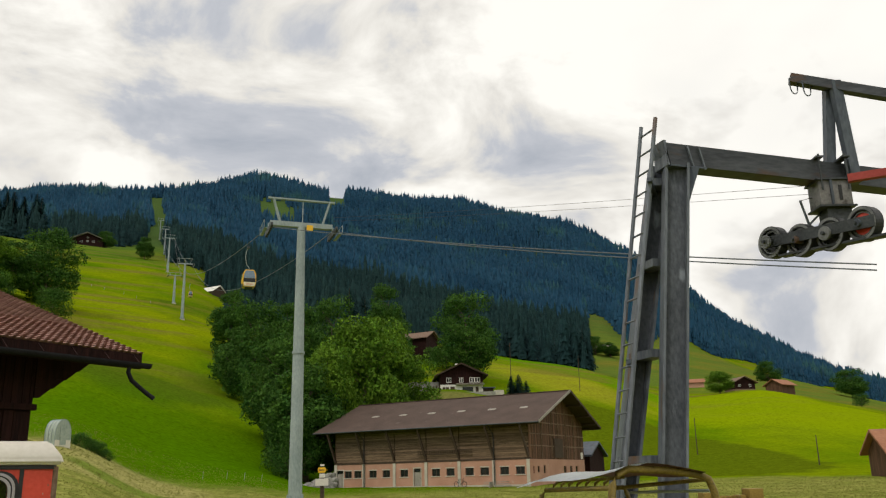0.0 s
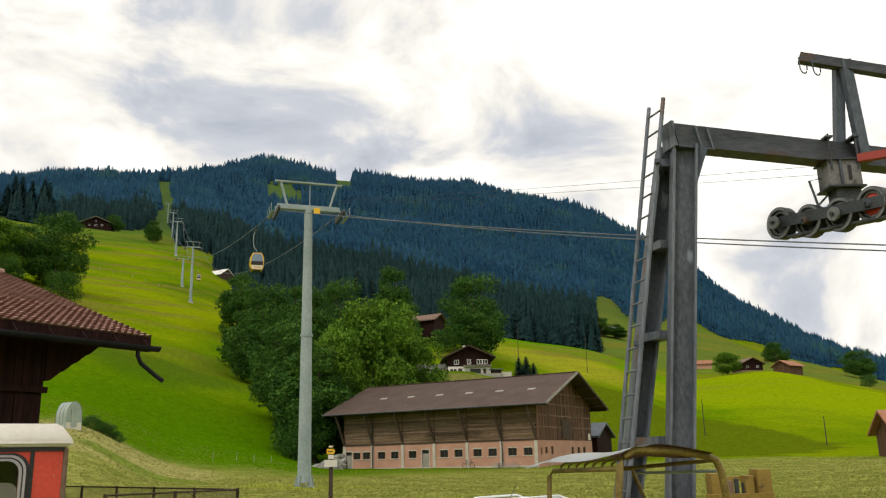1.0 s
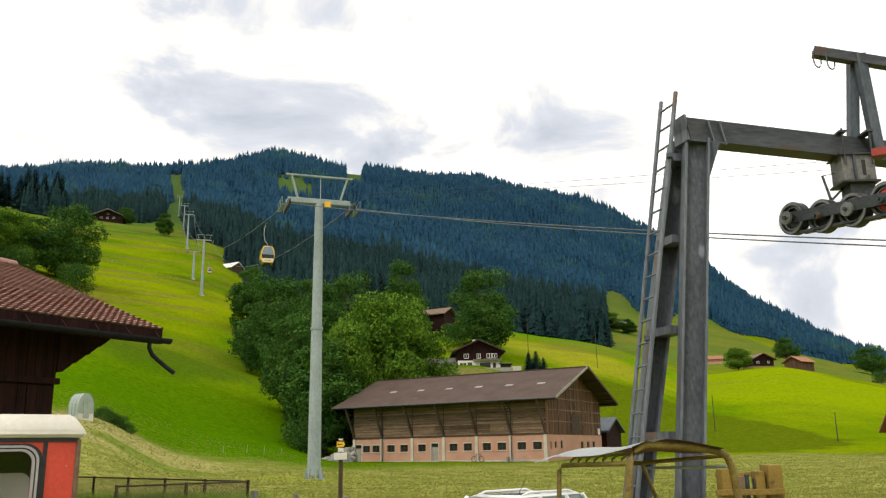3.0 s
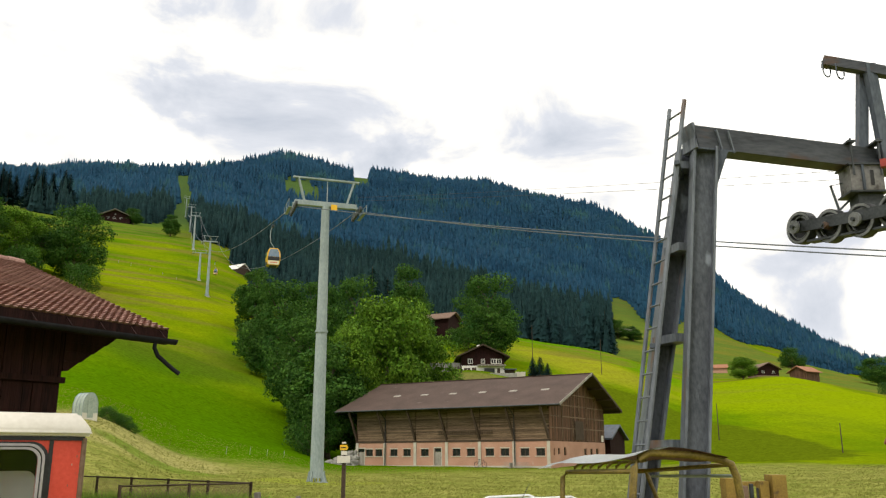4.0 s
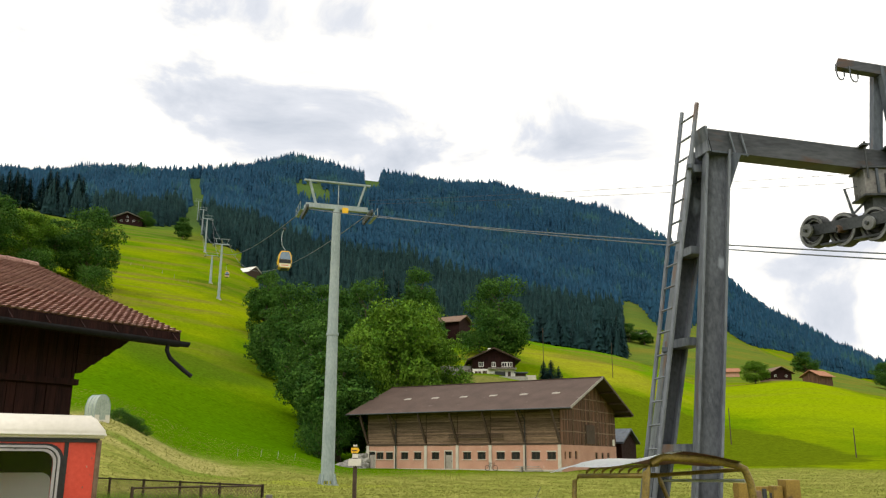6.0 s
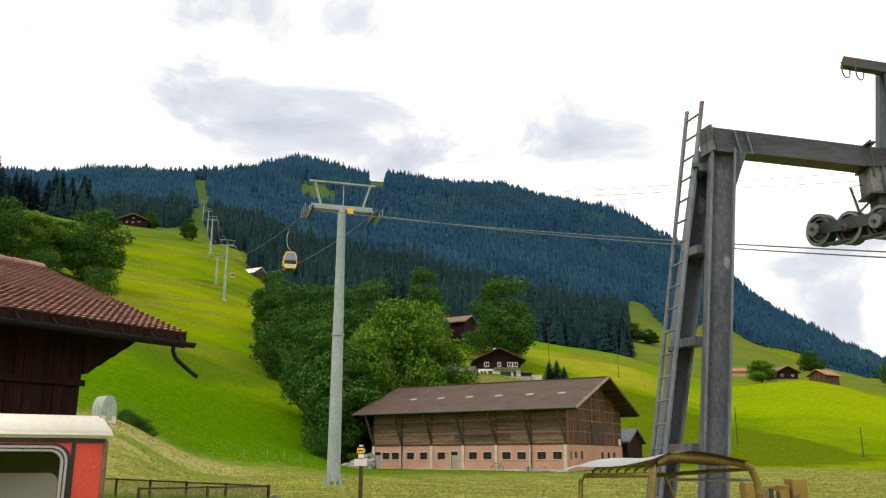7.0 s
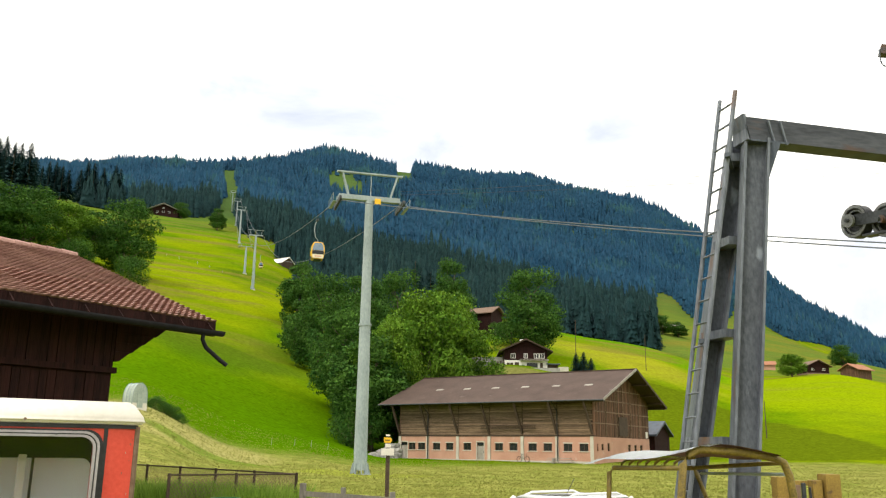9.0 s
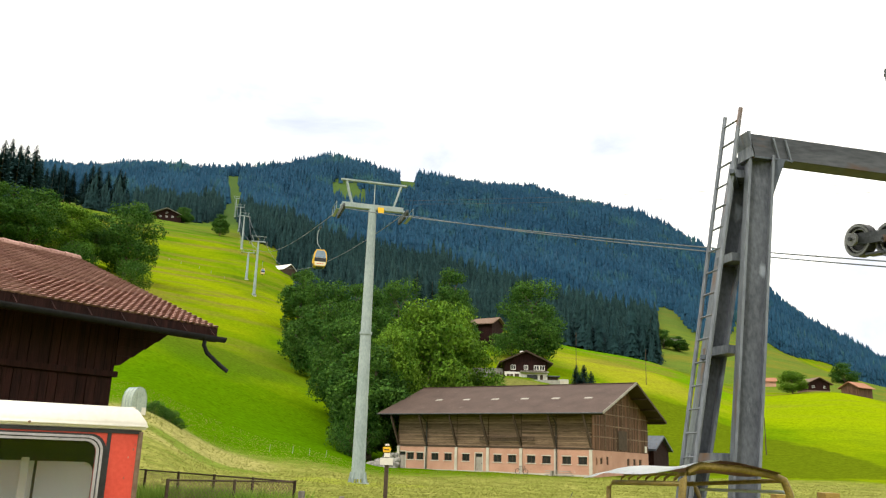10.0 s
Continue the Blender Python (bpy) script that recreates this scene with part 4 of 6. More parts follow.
    for i in range(6):
        x = -1.95 - i * 4.3
        yy = 3.45
        q = bmesh.new()
        zz = ZE + (yy + 1.6) * slope
        beam(q, (x - 0.5, yy, zz + 0.02), (x + 0.5, yy, zz + 0.02), 0.55, 0.05, (0, -slope, 1))
        part("skylight", q, M_GREY_WOOD, roof)
    for k, s in ((0, -1), (1, 1)):
        q = bmesh.new()
        ya, yb = (-1.62, W / 2) if s < 0 else (W / 2, W + 1.62)
        za, zb = (ZE - 0.05, ZR - 0.05) if s < 0 else (ZR - 0.05, ZE - 0.05)
        beam(q, (2.03, ya, za), (2.03, yb, zb), 0.06, 0.3)
        part("bargeboard", q, M_GREY_WOOD if s < 0 else M_BEAM, roof)
    for yy in (-1.2, 0.2, 2.5, 5.5, 9.0, 12.5, 15.5, 17.8, 19.2):
        z = ZE - 0.3 + (W / 2 + 1.6 - abs(yy - W / 2)) * slope
        part("purlin", B(-0.5, 1.95, yy - 0.1, yy + 0.1, z - 0.12, z + 0.1), M_BEAM, roof)
    for i in range(7):
        x = -L + i * bay
        x = min(max(x, -L + 0.15), -0.15)
        q = bmesh.new()
        beam(q, (x, -0.04, Z1 + 0.3), (x - 0.45, -1.35, ZE - 0.2), 0.24, 0.24, (0, -1, 0))
        part("brace", q, M_BEAM, b, "slanting dark timber brace under the eaves")
    for x in (-L + 5 * bay + 0.03, -L + bay + 0.03):
        part("downpipe", tube(bmesh.new(), [(x + 0.1, -1.6, ZE - 0.2), (x + 0.1, -0.25, ZE - 1.2), (x + 0.1, -0.22, 0.2)], 0.06, 8), M_RUBBER, b)


build_barn()


# ---- gondola towers, ropes and cabins ----
def tower_parts(ob, H=22.0):
    """Tube mast with collar and bolted foot, cross arm with sheave trains, maintenance frame."""
    part("mast", tube(bmesh.new(), [(0, 0, 0.5), (0, 0, H * 0.53)], 0.52, 40, 0.43), M_GALV, ob)
    part("mast", tube(bmesh.new(), [(0, 0, H * 0.53), (0, 0, H)], 0.42, 40, 0.32), M_GALV, ob)
    part("collar", tube(bmesh.new(), [(0, 0, H * 0.53 - 0.10), (0, 0, H * 0.53 + 0.10)], 0.50, 20), M_GALV, ob)
    foot = part("foot", tube(bmesh.new(), [(0, 0, -0.6), (0, 0, 0.12)], 1.0, 16, 0.95), M_CONCRETE, ob, "round concrete foot")
    part("flange", tube(bmesh.new(), [(0, 0, 0.12), (0, 0, 0.22)], 0.88, 16), M_GALV, foot)
    for k in range(8):
        a = k * math.pi / 4
        q = bmesh.new()
        beam(q, (0.50 * math.cos(a), 0.50 * math.sin(a), 1.0), (0.66 * math.cos(a), 0.66 * math.sin(a), 0.22), 0.05, 0.22)
        part("gusset", q, M_GALV, foot)
    arm = part("cross_arm", B(-2.55, 2.55, -0.22, 0.22, H - 0.1, H + 0.32, bevel=0.04), M_GALV, ob)
    for x in (-1.75, 1.75):
        s = 1 if x > 0 else -1
        f = bmesh.new()
        for yy in (-0.16, 0.16):
            beam(f, (x, yy, H + 0.3), (x + s * 0.55, yy, H + 2.20), 0.12, 0.12)
        part("frame_leg", f, M_GALV, ob)
    part("frame_bar", B(-2.75, 2.75, -0.14, 0.14, H + 2.20, H + 2.33), M_GALV, ob)
    part("stay_rod", tube(bmesh.new(), [(0.1, 0, H + 0.3), (0.1, 0, H + 2.21)], 0.04, 6), M_GALV, ob)
    for s in (-1, 1):
        x = s * 2.6
        tr = part("sheave_train", B(x - 0.06, x + 0.06, -1.5, 1.5, H - 0.5, H - 0.3, bevel=0.02), M_STEEL, ob, "rocker beam with rope sheaves")
        part("hanger", B(x - 0.1, x + 0.1, -0.12, 0.12, H - 0.35, H + 0.1), M_GALV, tr)
        part("catwalk", B(x + s * 0.30, x + s * 0.55, -1.2, 1.2, H - 0.66, H - 0.62), M_GALV, tr)
        part("rail", tube(bmesh.new(), [(x + s * 0.55, -1.2, H + 0.0), (x + s * 0.55, 1.2, H + 0.0)], 0.025, 6), M_GALV, tr)
        for yy in (-1.2, 0.0, 1.2):
            part("rail_post", tube(bmesh.new(), [(x + s * 0.55, yy, H - 0.64), (x + s * 0.55, yy, H + 0.0)], 0.025, 6), M_GALV, tr)
        for k in range(6):
            yy = -1.4 + k * 0.56
            part("sheave", tube(bmesh.new(), [(x - 0.09, yy, H - 0.45), (x + 0.09, yy, H - 0.45)], 0.25, 14), M_STEEL_DARK, tr)
    return ob


T_ANGLE = 19.7          # turn of the line from straight ahead, to the left
TOWERS = [(-11.13, 65.0, 22.0), ] + [(*polar(a, r), h) for a, r, h in ((-17.45, 300.0, 20.0), (-18.05, 345.0, 11.5), (-18.55, 448.0, 18.5), (-18.85, 570.0, 18.0), (-19.2, 760.0, 18.0))]


def build_lift():
    t0 = thing("gondola_tower", pose(TOWERS[0][0], TOWERS[0][1], 0.48, 0, 0, T_ANGLE), "tall grey galvanised steel gondola lift tower in the field", "lift tower", "gondola towers")
    tower_parts(t0)
    for x, y, h in TOWERS[1:]:
        tw = copy_thing(t0, pose(x, y, gz(x, y) - 0.1, 0, 0, T_ANGLE))
        tw.matrix_world = pose(x, y, gz(x, y) - 0.1, 0, 0, T_ANGLE) @ Matrix.Diagonal((1, 1, h / 22.0, 1))
    part("marker_plate", B(0.40, 0.90, -0.30, -0.24, 21.65, 22.1), M_SIGNYELLOW, t0, "yellow marker plate")


build_lift()


def arm_end(i, s, dz=-0.2):
    x, y, h = TOWERS[i]
    base = 0.48 if i == 0 else gz(x, y) - 0.1
    a = radians(T_ANGLE)
    return Vector((x + math.cos(a) * 2.6 * s, y + math.sin(a) * 2.6 * s, base + h + dz))


def sag_line(p, q, sag, n=24):
    p, q = Vector(p), Vector(q)
    return [p.lerp(q, i / n) - Vector((0, 0, 4 * sag * (i / n) * (1 - i / n))) for i in range(n + 1)]


def rope(name, pts, r, material, label):
    bm = tube(bmesh.new(), pts, r, 6)
    return tagged(link_bm(name, bm, material), label, "cable")


def build_ropes():
    for s in (-1, 1):
        for i in range(len(TOWERS) - 1):
            if i == 1:
                continue
            j = i + 1 if i != 0 else 1
            rope("haul_rope", sag_line(arm_end(i, s), arm_end(j, s), (3.8 if s < 0 else 7.0) if i == 0 else 3.0), 0.038 if i == 0 else 0.06, M_ROPE, "steel haul rope hanging between two lift towers")
        rope("haul_rope", sag_line(arm_end(1, s), arm_end(3, s), 3.0), 0.06, M_ROPE, "steel haul rope hanging between two lift towers")
    rope("haul_rope", sag_line(arm_end(0, -1), (18.51, 34.00, 10.74), 0.35), 0.035, M_ROPE, "steel haul rope running from the tower down the valley")
    rope("haul_rope", sag_line(arm_end(0, 1), (18.47, 34.00, 10.49), 0.35), 0.035, M_ROPE, "steel haul rope running from the tower down the valley")
    rope("overhead_cable", sag_line(arm_end(0, 1, 1.0), (41.42, 0.00, 5.50), 0.5), 0.010, M_ROPE_DARK, "thin overhead cable above the ropes")
    rope("overhead_cable", sag_line(arm_end(0, 1, 0.7), (41.31, 0.00, 5.03), 0.5), 0.010, M_ROPE_DARK, "thin overhead cable above the ropes")


build_ropes()


def cabin_parts(ob):
    """Gondola cabin hanging from its grip: rounded shell, windows, skirt, bent hanger."""
    prof = [(-0.78, 0.0), (-0.92, 0.35), (-0.98, 0.95), (-0.90, 1.55), (-0.62, 1.98), (0.62, 1.98), (0.90, 1.55), (0.98, 0.95), (0.92, 0.35), (0.78, 0.0)]
    bm = prism(bmesh.new(), prof, 1.7)
    bmesh.ops.translate(bm, verts=bm.verts, vec=(0, -0.85, 0))
    bmesh.ops.bevel(bm, geom=list(bm.edges), offset=0.07, segments=2, affect="EDGES")
    shell = part("shell", bm, M_CABYELLOW, ob)
    part("roof", B(-0.6, 0.6, -0.75, 0.75, 1.97, 2.05, bevel=0.02), M_STEEL_DARK, shell)
    for s in (-1, 1):
        y = s * 0.87
        q = prism(bmesh.new(), [(-0.80, 0.98), (-0.72, 1.5), (-0.52, 1.86), (0.52, 1.86), (0.72, 1.5), (0.80, 0.98)], 0.02)
        bmesh.ops.translate(q, verts=q.verts, vec=(0, y - 0.01, 0))
        part("window", q, M_BLUEGLASS, shell)
        q = prism(bmesh.new(), [(-0.72, 0.05), (-0.82, 0.5), (0.82, 0.5), (0.72, 0.05)], 0.03)
        bmesh.ops.translate(q, verts=q.verts, vec=(0, y - 0.015, 0))
        part("skirt", q, M_CREAM, shell, "cream lower panel")
        part("band", B(-0.84, 0.84, y - 0.02, y + 0.02, 0.52, 0.96), M_RUBBER, shell)
        part("stripe", B(-0.5, 0.5, y + s * 0.014 - 0.012, y + s * 0.014 + 0.012, 0.24, 0.31), M_REDPAINT, shell)
        part("side_window", B(s * 0.955, s * 1.0, -0.6, 0.6, 1.0, 1.45), M_BLUEGLASS, shell)
    part("ski_rack", B(-1.0, -0.9, -0.5, 0.5, 0.1, 0.35), M_STEEL, ob)
    part("step", B(-0.5, 0.5, -0.5, 0.5, -0.12, -0.01), M_STEEL_DARK, ob)
    part("hanger", tube(bmesh.new(), [(0, 0, 2.0), (0.0, 0, 2.35), (-0.40, 0, 2.75), (-0.55, 0, 3.5), (-0.50, 0, 4.2), (-0.25, 0, 4.75)], 0.055, 8), M_GALV, ob)
    part("grip", B(-0.4, -0.05, -0.35, 0.35, 4.65, 4.9, bevel=0.03), M_STEEL_DARK, ob)
    return ob


def build_cabins():
    p = Vector((-22.03, 93.00, 28.32))
    c = cabin_parts(thing("gondola_cabin", pose(p.x + 0.2, p.y, p.z - 4.4, 0, 0, T_ANGLE) @ Matrix.Diagonal((0.80, 0.85, 1, 1)), "yellow and cream gondola cabin hanging from the rope", "gondola", "gondola cabins"))
    a, b = arm_end(1, 1), arm_end(3, 1)
    q = a.lerp(b, 0.02)
    copy_thing(c, pose(q.x, q.y, q.z - 12.0, 0, 0, T_ANGLE))


build_cabins()


# ---- drag-lift pylon close by ----
def h_post(name, p, q, w, d, parent, label, t=0.03):
    """Steel H section from p to q: a web across the width w between two flanges of depth d, each a part."""
    p, q = Vector(p), Vector(q)
    side = (q - p).normalized().cross(Vector((0, 1, 0))).normalized()
    # web in the shaded tone, flanges in the lit tone
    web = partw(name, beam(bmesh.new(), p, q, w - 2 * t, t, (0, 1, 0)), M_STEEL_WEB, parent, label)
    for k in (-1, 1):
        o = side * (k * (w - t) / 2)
        partw("flange", beam(bmesh.new(), p + o, q + o, t, d, (0, 1, 0)), M_STEEL_EDGE, web, "rust-streaked flange in a lit tone")
    return web


def partw(name, bm, material, parent, label="", smooth=False):
    """A part given in world places, under a thing that is only moved, not turned."""
    top = parent
    off = Vector((0, 0, 0))
    while top is not None:
        off += top.matrix_basis.translation
        top = top.parent
    bmesh.ops.translate(bm, verts=bm.verts, vec=-off)
    return part(name, bm, material, parent, label, smooth)


def lerp3(a, b, k):
    return Vector(a).lerp(Vector(b), k)


def build_pylon():
    base = (2.43, 10.0, gz(2.43, 10.0))
    p = thing("ski_lift_pylon", Matrix.Translation(base), "weathered grey steel ski lift pylon with ladder and cross beam", "lift pylon")
    foot, head = Vector((2.425, 10.0, 0.1)), Vector((3.075, 10.0, 6.30))
    post = h_post("post", foot, head, 0.305, 0.20, p, "heavy steel H post with lit-toned flanges and a blotched shade-toned web")
    bl0, bl1 = Vector((2.130, 10.700, 1.890)), Vector((2.930, 10.350, 6.350))
    bl0 = bl0 + (bl0 - bl1) * 0.42
    h_post("back_leg", bl0 + Vector((0.04, 0, 0)), bl1 + Vector((0.03, 0, 0)), 0.25, 0.34, p, "raking steel H leg behind the post")
    partw("footing", box(bmesh.new(), 1.3, 2.95, 9.5, 11.3, -0.5, 0.32), M_CONCRETE, p, "concrete footing")
    for z in (2.64, 3.90, 5.04, 6.12):
        k = (z - foot.z) / (head.z - foot.z); a = foot.lerp(head, k)
        k2 = (z - bl0.z) / (bl1.z - bl0.z); b = bl0.lerp(bl1, k2)
        q = bmesh.new()
        beam(q, b, a + Vector((-0.14, 0.13, 0)), 0.24, 0.10)
        partw("brace", q, M_STEEL_EDGE, p)
    for z in (3.78, 6.02):
        k2 = (z - bl0.z) / (bl1.z - bl0.z); b = bl0.lerp(bl1, k2)
        q = bmesh.new(); beam(q, b, b + Vector((-0.22, -0.62, 0.0)), 0.06, 0.05)
        partw("ladder_bracket", q, M_STEEL, p)
    ladder = partw("ladder", tube(bmesh.new(), [lerp3((1.910, 10.200, 1.920), (2.730, 10.200, 6.910), -0.3), (2.730, 10.200, 6.910)], 0.026, 8), M_STEEL_EDGE, p, "narrow steel ladder with many rungs")
    l0, l1, r0, r1 = Vector((1.910, 10.200, 1.920)), Vector((2.730, 10.200, 6.910)), Vector((1.980, 9.850, 1.930)), Vector((2.830, 9.850, 6.890))
    partw("rail", tube(bmesh.new(), [r0.lerp(r1, -0.3), r1], 0.028, 8), M_STEEL_EDGE, ladder)
    n = 24
    for i in range(n):
        k = -0.30 + 1.27 * i / (n - 1)
        partw("rung", tube(bmesh.new(), [l0.lerp(l1, k), r0.lerp(r1, k)], 0.013, 6), M_STEEL_EDGE, ladder)
    # cross beam
    d = Vector((0.948, 0.317, 0)).normalized()
    side = Vector((-d.y, d.x, 0))
    a = Vector((2.92, 10.0, 6.41))
    def head_box(s_top, s_low, s_end, half, z0, z1):
        """A box along the beam with a raked near end."""
        bm = bmesh.new()
        vs = [bm.verts.new(a + d * ss + side * w + Vector((0, 0, zz))) for w in (-half, half) for ss, zz in ((s_low, z0), (s_end, z0), (s_end, z1), (s_top, z1))]
        for f in ((0, 1, 2, 3), (7, 6, 5, 4), (0, 4, 5, 1), (1, 5, 6, 2), (2, 6, 7, 3), (3, 7, 4, 0)):
            bm.faces.new([vs[i] for i in f])
        bmesh.ops.recalc_face_normals(bm, faces=bm.faces)
        return bm

    cb = partw("cross_beam", head_box(-0.035, 0.02, 6.0, 0.13, -0.145, 0.145), M_STEEL_BEAM, p, "rust-stained box cross beam")
    partw("end_cap", head_box(-0.075, -0.005, -0.036, 0.15, -0.16, 0.17), M_STEEL_EDGE, cb, "pale raked end plate")
    q = bmesh.new(); beam(q, a + d * 0.0 + Vector((0, 0, -0.165)), a + d * 0.54 + Vector((0, 0, -0.160)), 0.32, 0.024); partw("seat_plate", q, M_STEEL, cb)
    for s in (0.30, 0.47):
        q = bmesh.new()
        o = a + d * s - side * 0.142
        beam(q, o + Vector((0, 0, -0.18)) + d * 0.05, o + Vector((0, 0, 0.12)) - d * 0.02, 0.03, 0.02)
        partw("stiffener", q, M_STEEL_EDGE, cb)
    q = bmesh.new()
    prism(q, [(0, 0), (0.14, 0), (-0.035, -0.46), (-0.050, -0.46)], 0.03)
    bmesh.ops.translate(q, verts=q.verts, vec=head + Vector((0.15, -0.05, -0.05)))
    partw("knee_plate", q, M_STEEL, post)
    # upper frame and hooks
    for n_, t_, b_, w in (("upright", (5.630, 10.850, 7.740), (5.480, 10.850, 6.550), 0.125), ("raking_upright", (5.650, 10.700, 7.760), (5.720, 10.700, 6.240), 0.13)):
        q = bmesh.new(); beam(q, b_, t_, w, w, (0, 1, 0)); partw(n_, q, M_STEEL, p)
    q = bmesh.new(); beam(q, (5.120, 10.900, 7.920), lerp3((5.120, 10.900, 7.920), (6.230, 10.500, 7.450), 1.6), 0.15, 0.13)
    bar = partw("top_bar", q, M_STEEL_BEAM, p)
    for h in ((5.140, 10.850, 7.810), (5.300, 10.800, 7.750)):
        h = Vector(h)
        pts = [h + Vector((0.055 * math.cos(t) * 1.2, 0.03 * math.cos(t), -0.02 - 0.13 * abs(math.sin(t)) ** 0.7)) for t in [math.pi * i / 8 for i in range(9)]]
        partw("hook", tube(bmesh.new(), [pts[0] + Vector((0, 0, 0.1))] + pts + [pts[-1] + Vector((0, 0, 0.1))], 0.009, 6), M_STEEL, bar, "bent steel hook")
    # clamp, bracket and sheave train
    c = Vector((5.370, 10.750, 6.060))
    clamp = partw("clamp", box(bmesh.new(), c.x - 0.22, c.x + 0.22, c.y - 0.17, c.y + 0.17, c.z - 0.16, c.z + 0.22, bevel=0.02), M_CLAMP, p, "bolted pale grey sheave bracket")
    partw("slot", box(bmesh.new(), c.x + 0.04, c.x + 0.085, c.y - 0.178, c.y - 0.172, c.z - 0.09, c.z + 0.12), M_RUBBER, clamp)
    for zz in (-0.175, 0.205):
        partw("flange_plate", box(bmesh.new(), c.x - 0.25, c.x + 0.25, c.y - 0.205, c.y + 0.2, c.z + zz - 0.012, c.z + zz + 0.012), M_STEEL_DARK, clamp)
    partw("edge_bar", box(bmesh.new(), c.x - 0.075, c.x - 0.045, c.y - 0.20, c.y - 0.172, c.z - 0.15, c.z + 0.19), M_STEEL, clamp)
    for sx in (-0.24, 0.24):
        partw("bolt", tube(bmesh.new(), [(c.x + sx * 0.75, c.y - 0.2, c.z + 0.05), (c.x + sx * 0.75, c.y - 0.2, c.z + 0.56)], 0.014, 6), M_STEEL_DARK, clamp)
        partw("bolt_plate", box(bmesh.new(), c.x + sx * 0.75 - 0.05, c.x + sx * 0.75 + 0.05, c.y - 0.24, c.y + 0.12, c.z + 0.50, c.z + 0.525), M_STEEL_DARK, clamp)
    partw("neck", box(bmesh.new(), c.x - 0.13, c.x + 0.2, c.y - 0.13, c.y + 0.13, c.z - 0.42, c.z - 0.15), M_STEEL_DARK, clamp)
    partw("hand_rail", tube(bmesh.new(), [(5.100, 10.900, 5.710), (5.020, 10.900, 6.070), (5.200, 10.800, 6.090)], 0.018, 6), M_STEEL_EDGE, clamp)
    partw("stay", tube(bmesh.new(), [(5.100, 10.900, 5.72), (5.240, 10.850, 5.86)], 0.016, 6), M_STEEL_EDGE, clamp)
    w1, w4 = Vector((4.660, 11.100, 5.530)), Vector((5.380, 10.000, 5.450))
    dr = (w4 - w1).normalized()
    axis = Vector((-dr.y, dr.x, 0)).normalized()
    if axis.y > 0:
        axis = -axis
    axis = Matrix.Rotation(radians(-11), 3, "Z") @ axis
    rk = bmesh.new(); beam(rk, w1 + axis * 0.09, w4 + axis * 0.09 + dr * 0.2, 0.05, 0.15)
    rocker = partw("rocker", rk, M_STEEL_DARK, p, "rocker arm with four sheave wheels")
    rk = bmesh.new(); beam(rk, w1 + Vector((0, 0, -0.21)) + dr * 0.1, w4 + dr * 0.5 + Vector((0, 0, -0.19)), 0.16, 0.03)
    partw("guide_rail", rk, M_STEEL_DARK, rocker)
    for i in range(4):
        w = w1.lerp(w4, i / 3) + (Vector((0, 0, -0.05)) if i in (1, 2) else Vector((0, 0, 0)))
        rad = 0.205
        wh = partw("sheave_wheel", tube(bmesh.new(), [w - axis * 0.06, w - axis * 0.01], rad, 28), M_WHEEL, rocker, smooth=False)
        partw("tyre", ring(bmesh.new(), w, axis, rad - 0.035, rad + 0.02, 0.13, 32), M_WHEEL, wh)
        partw("rim", ring(bmesh.new(), w + axis * 0.066, axis, rad - 0.022, rad + 0.012, 0.012, 32), M_WHEELRIM, wh, "bright worn rim")
        partw("groove", ring(bmesh.new(), w + axis * 0.030, axis, rad - 0.062, rad - 0.042, 0.03, 28), M_WHEELRIM, wh)
        if i == 3:
            partw("disc", tube(bmesh.new(), [w + axis * -0.008, w + axis * 0.028], rad - 0.066, 24), M_REDPAINT, wh, "red painted wheel disc")
        partw("hub", tube(bmesh.new(), [w + axis * 0.0, w + axis * 0.15], 0.050, 14), M_STEEL, wh)
        if i in (0, 2):
            partw("cover", tube(bmesh.new(), [w + axis * 0.13, w + axis * 0.165], 0.092, 20), M_WHEELRIM, wh, "round bearing cover")
        partw("axle", tube(bmesh.new(), [w + axis * 0.17, w + axis * 0.20], 0.026, 8), M_STEEL_DARK, wh)
    q = bmesh.new(); beam(q, (5.360, 10.200, 6.130), (5.940, 9.900, 6.130), 0.10, 0.10); partw("red_bar", q, M_REDBAR, p, "faded red bar")


def ring(bm, c, axis, r0, r1, w, n=24):
    """A flat-sided ring round the axis."""
    axis = Vector(axis).normalized()
    ref = Vector((0, 0, 1))
    a = axis.cross(ref).normalized(); b = a.cross(axis).normalized()
    L = []
    for r, s in ((r0, -1), (r1, -1), (r1, 1), (r0, 1)):
        L.append([bm.verts.new(Vector(c) + axis * (s * w / 2) + a * (r * math.cos(2 * math.pi * j / n)) + b * (r * math.sin(2 * math.pi * j / n))) for j in range(n)])
    for i in range(4):
        u, v = L[i], L[(i + 1) % 4]
        for j in range(n):
            bm.faces.new((u[j], u[(j + 1) % n], v[(j + 1) % n], v[j]))
    bmesh.ops.recalc_face_normals(bm, faces=bm.faces)
    return bm


build_pylon()


# ---- chalet with tiled roof ----
CH_ANGLE = 56.73


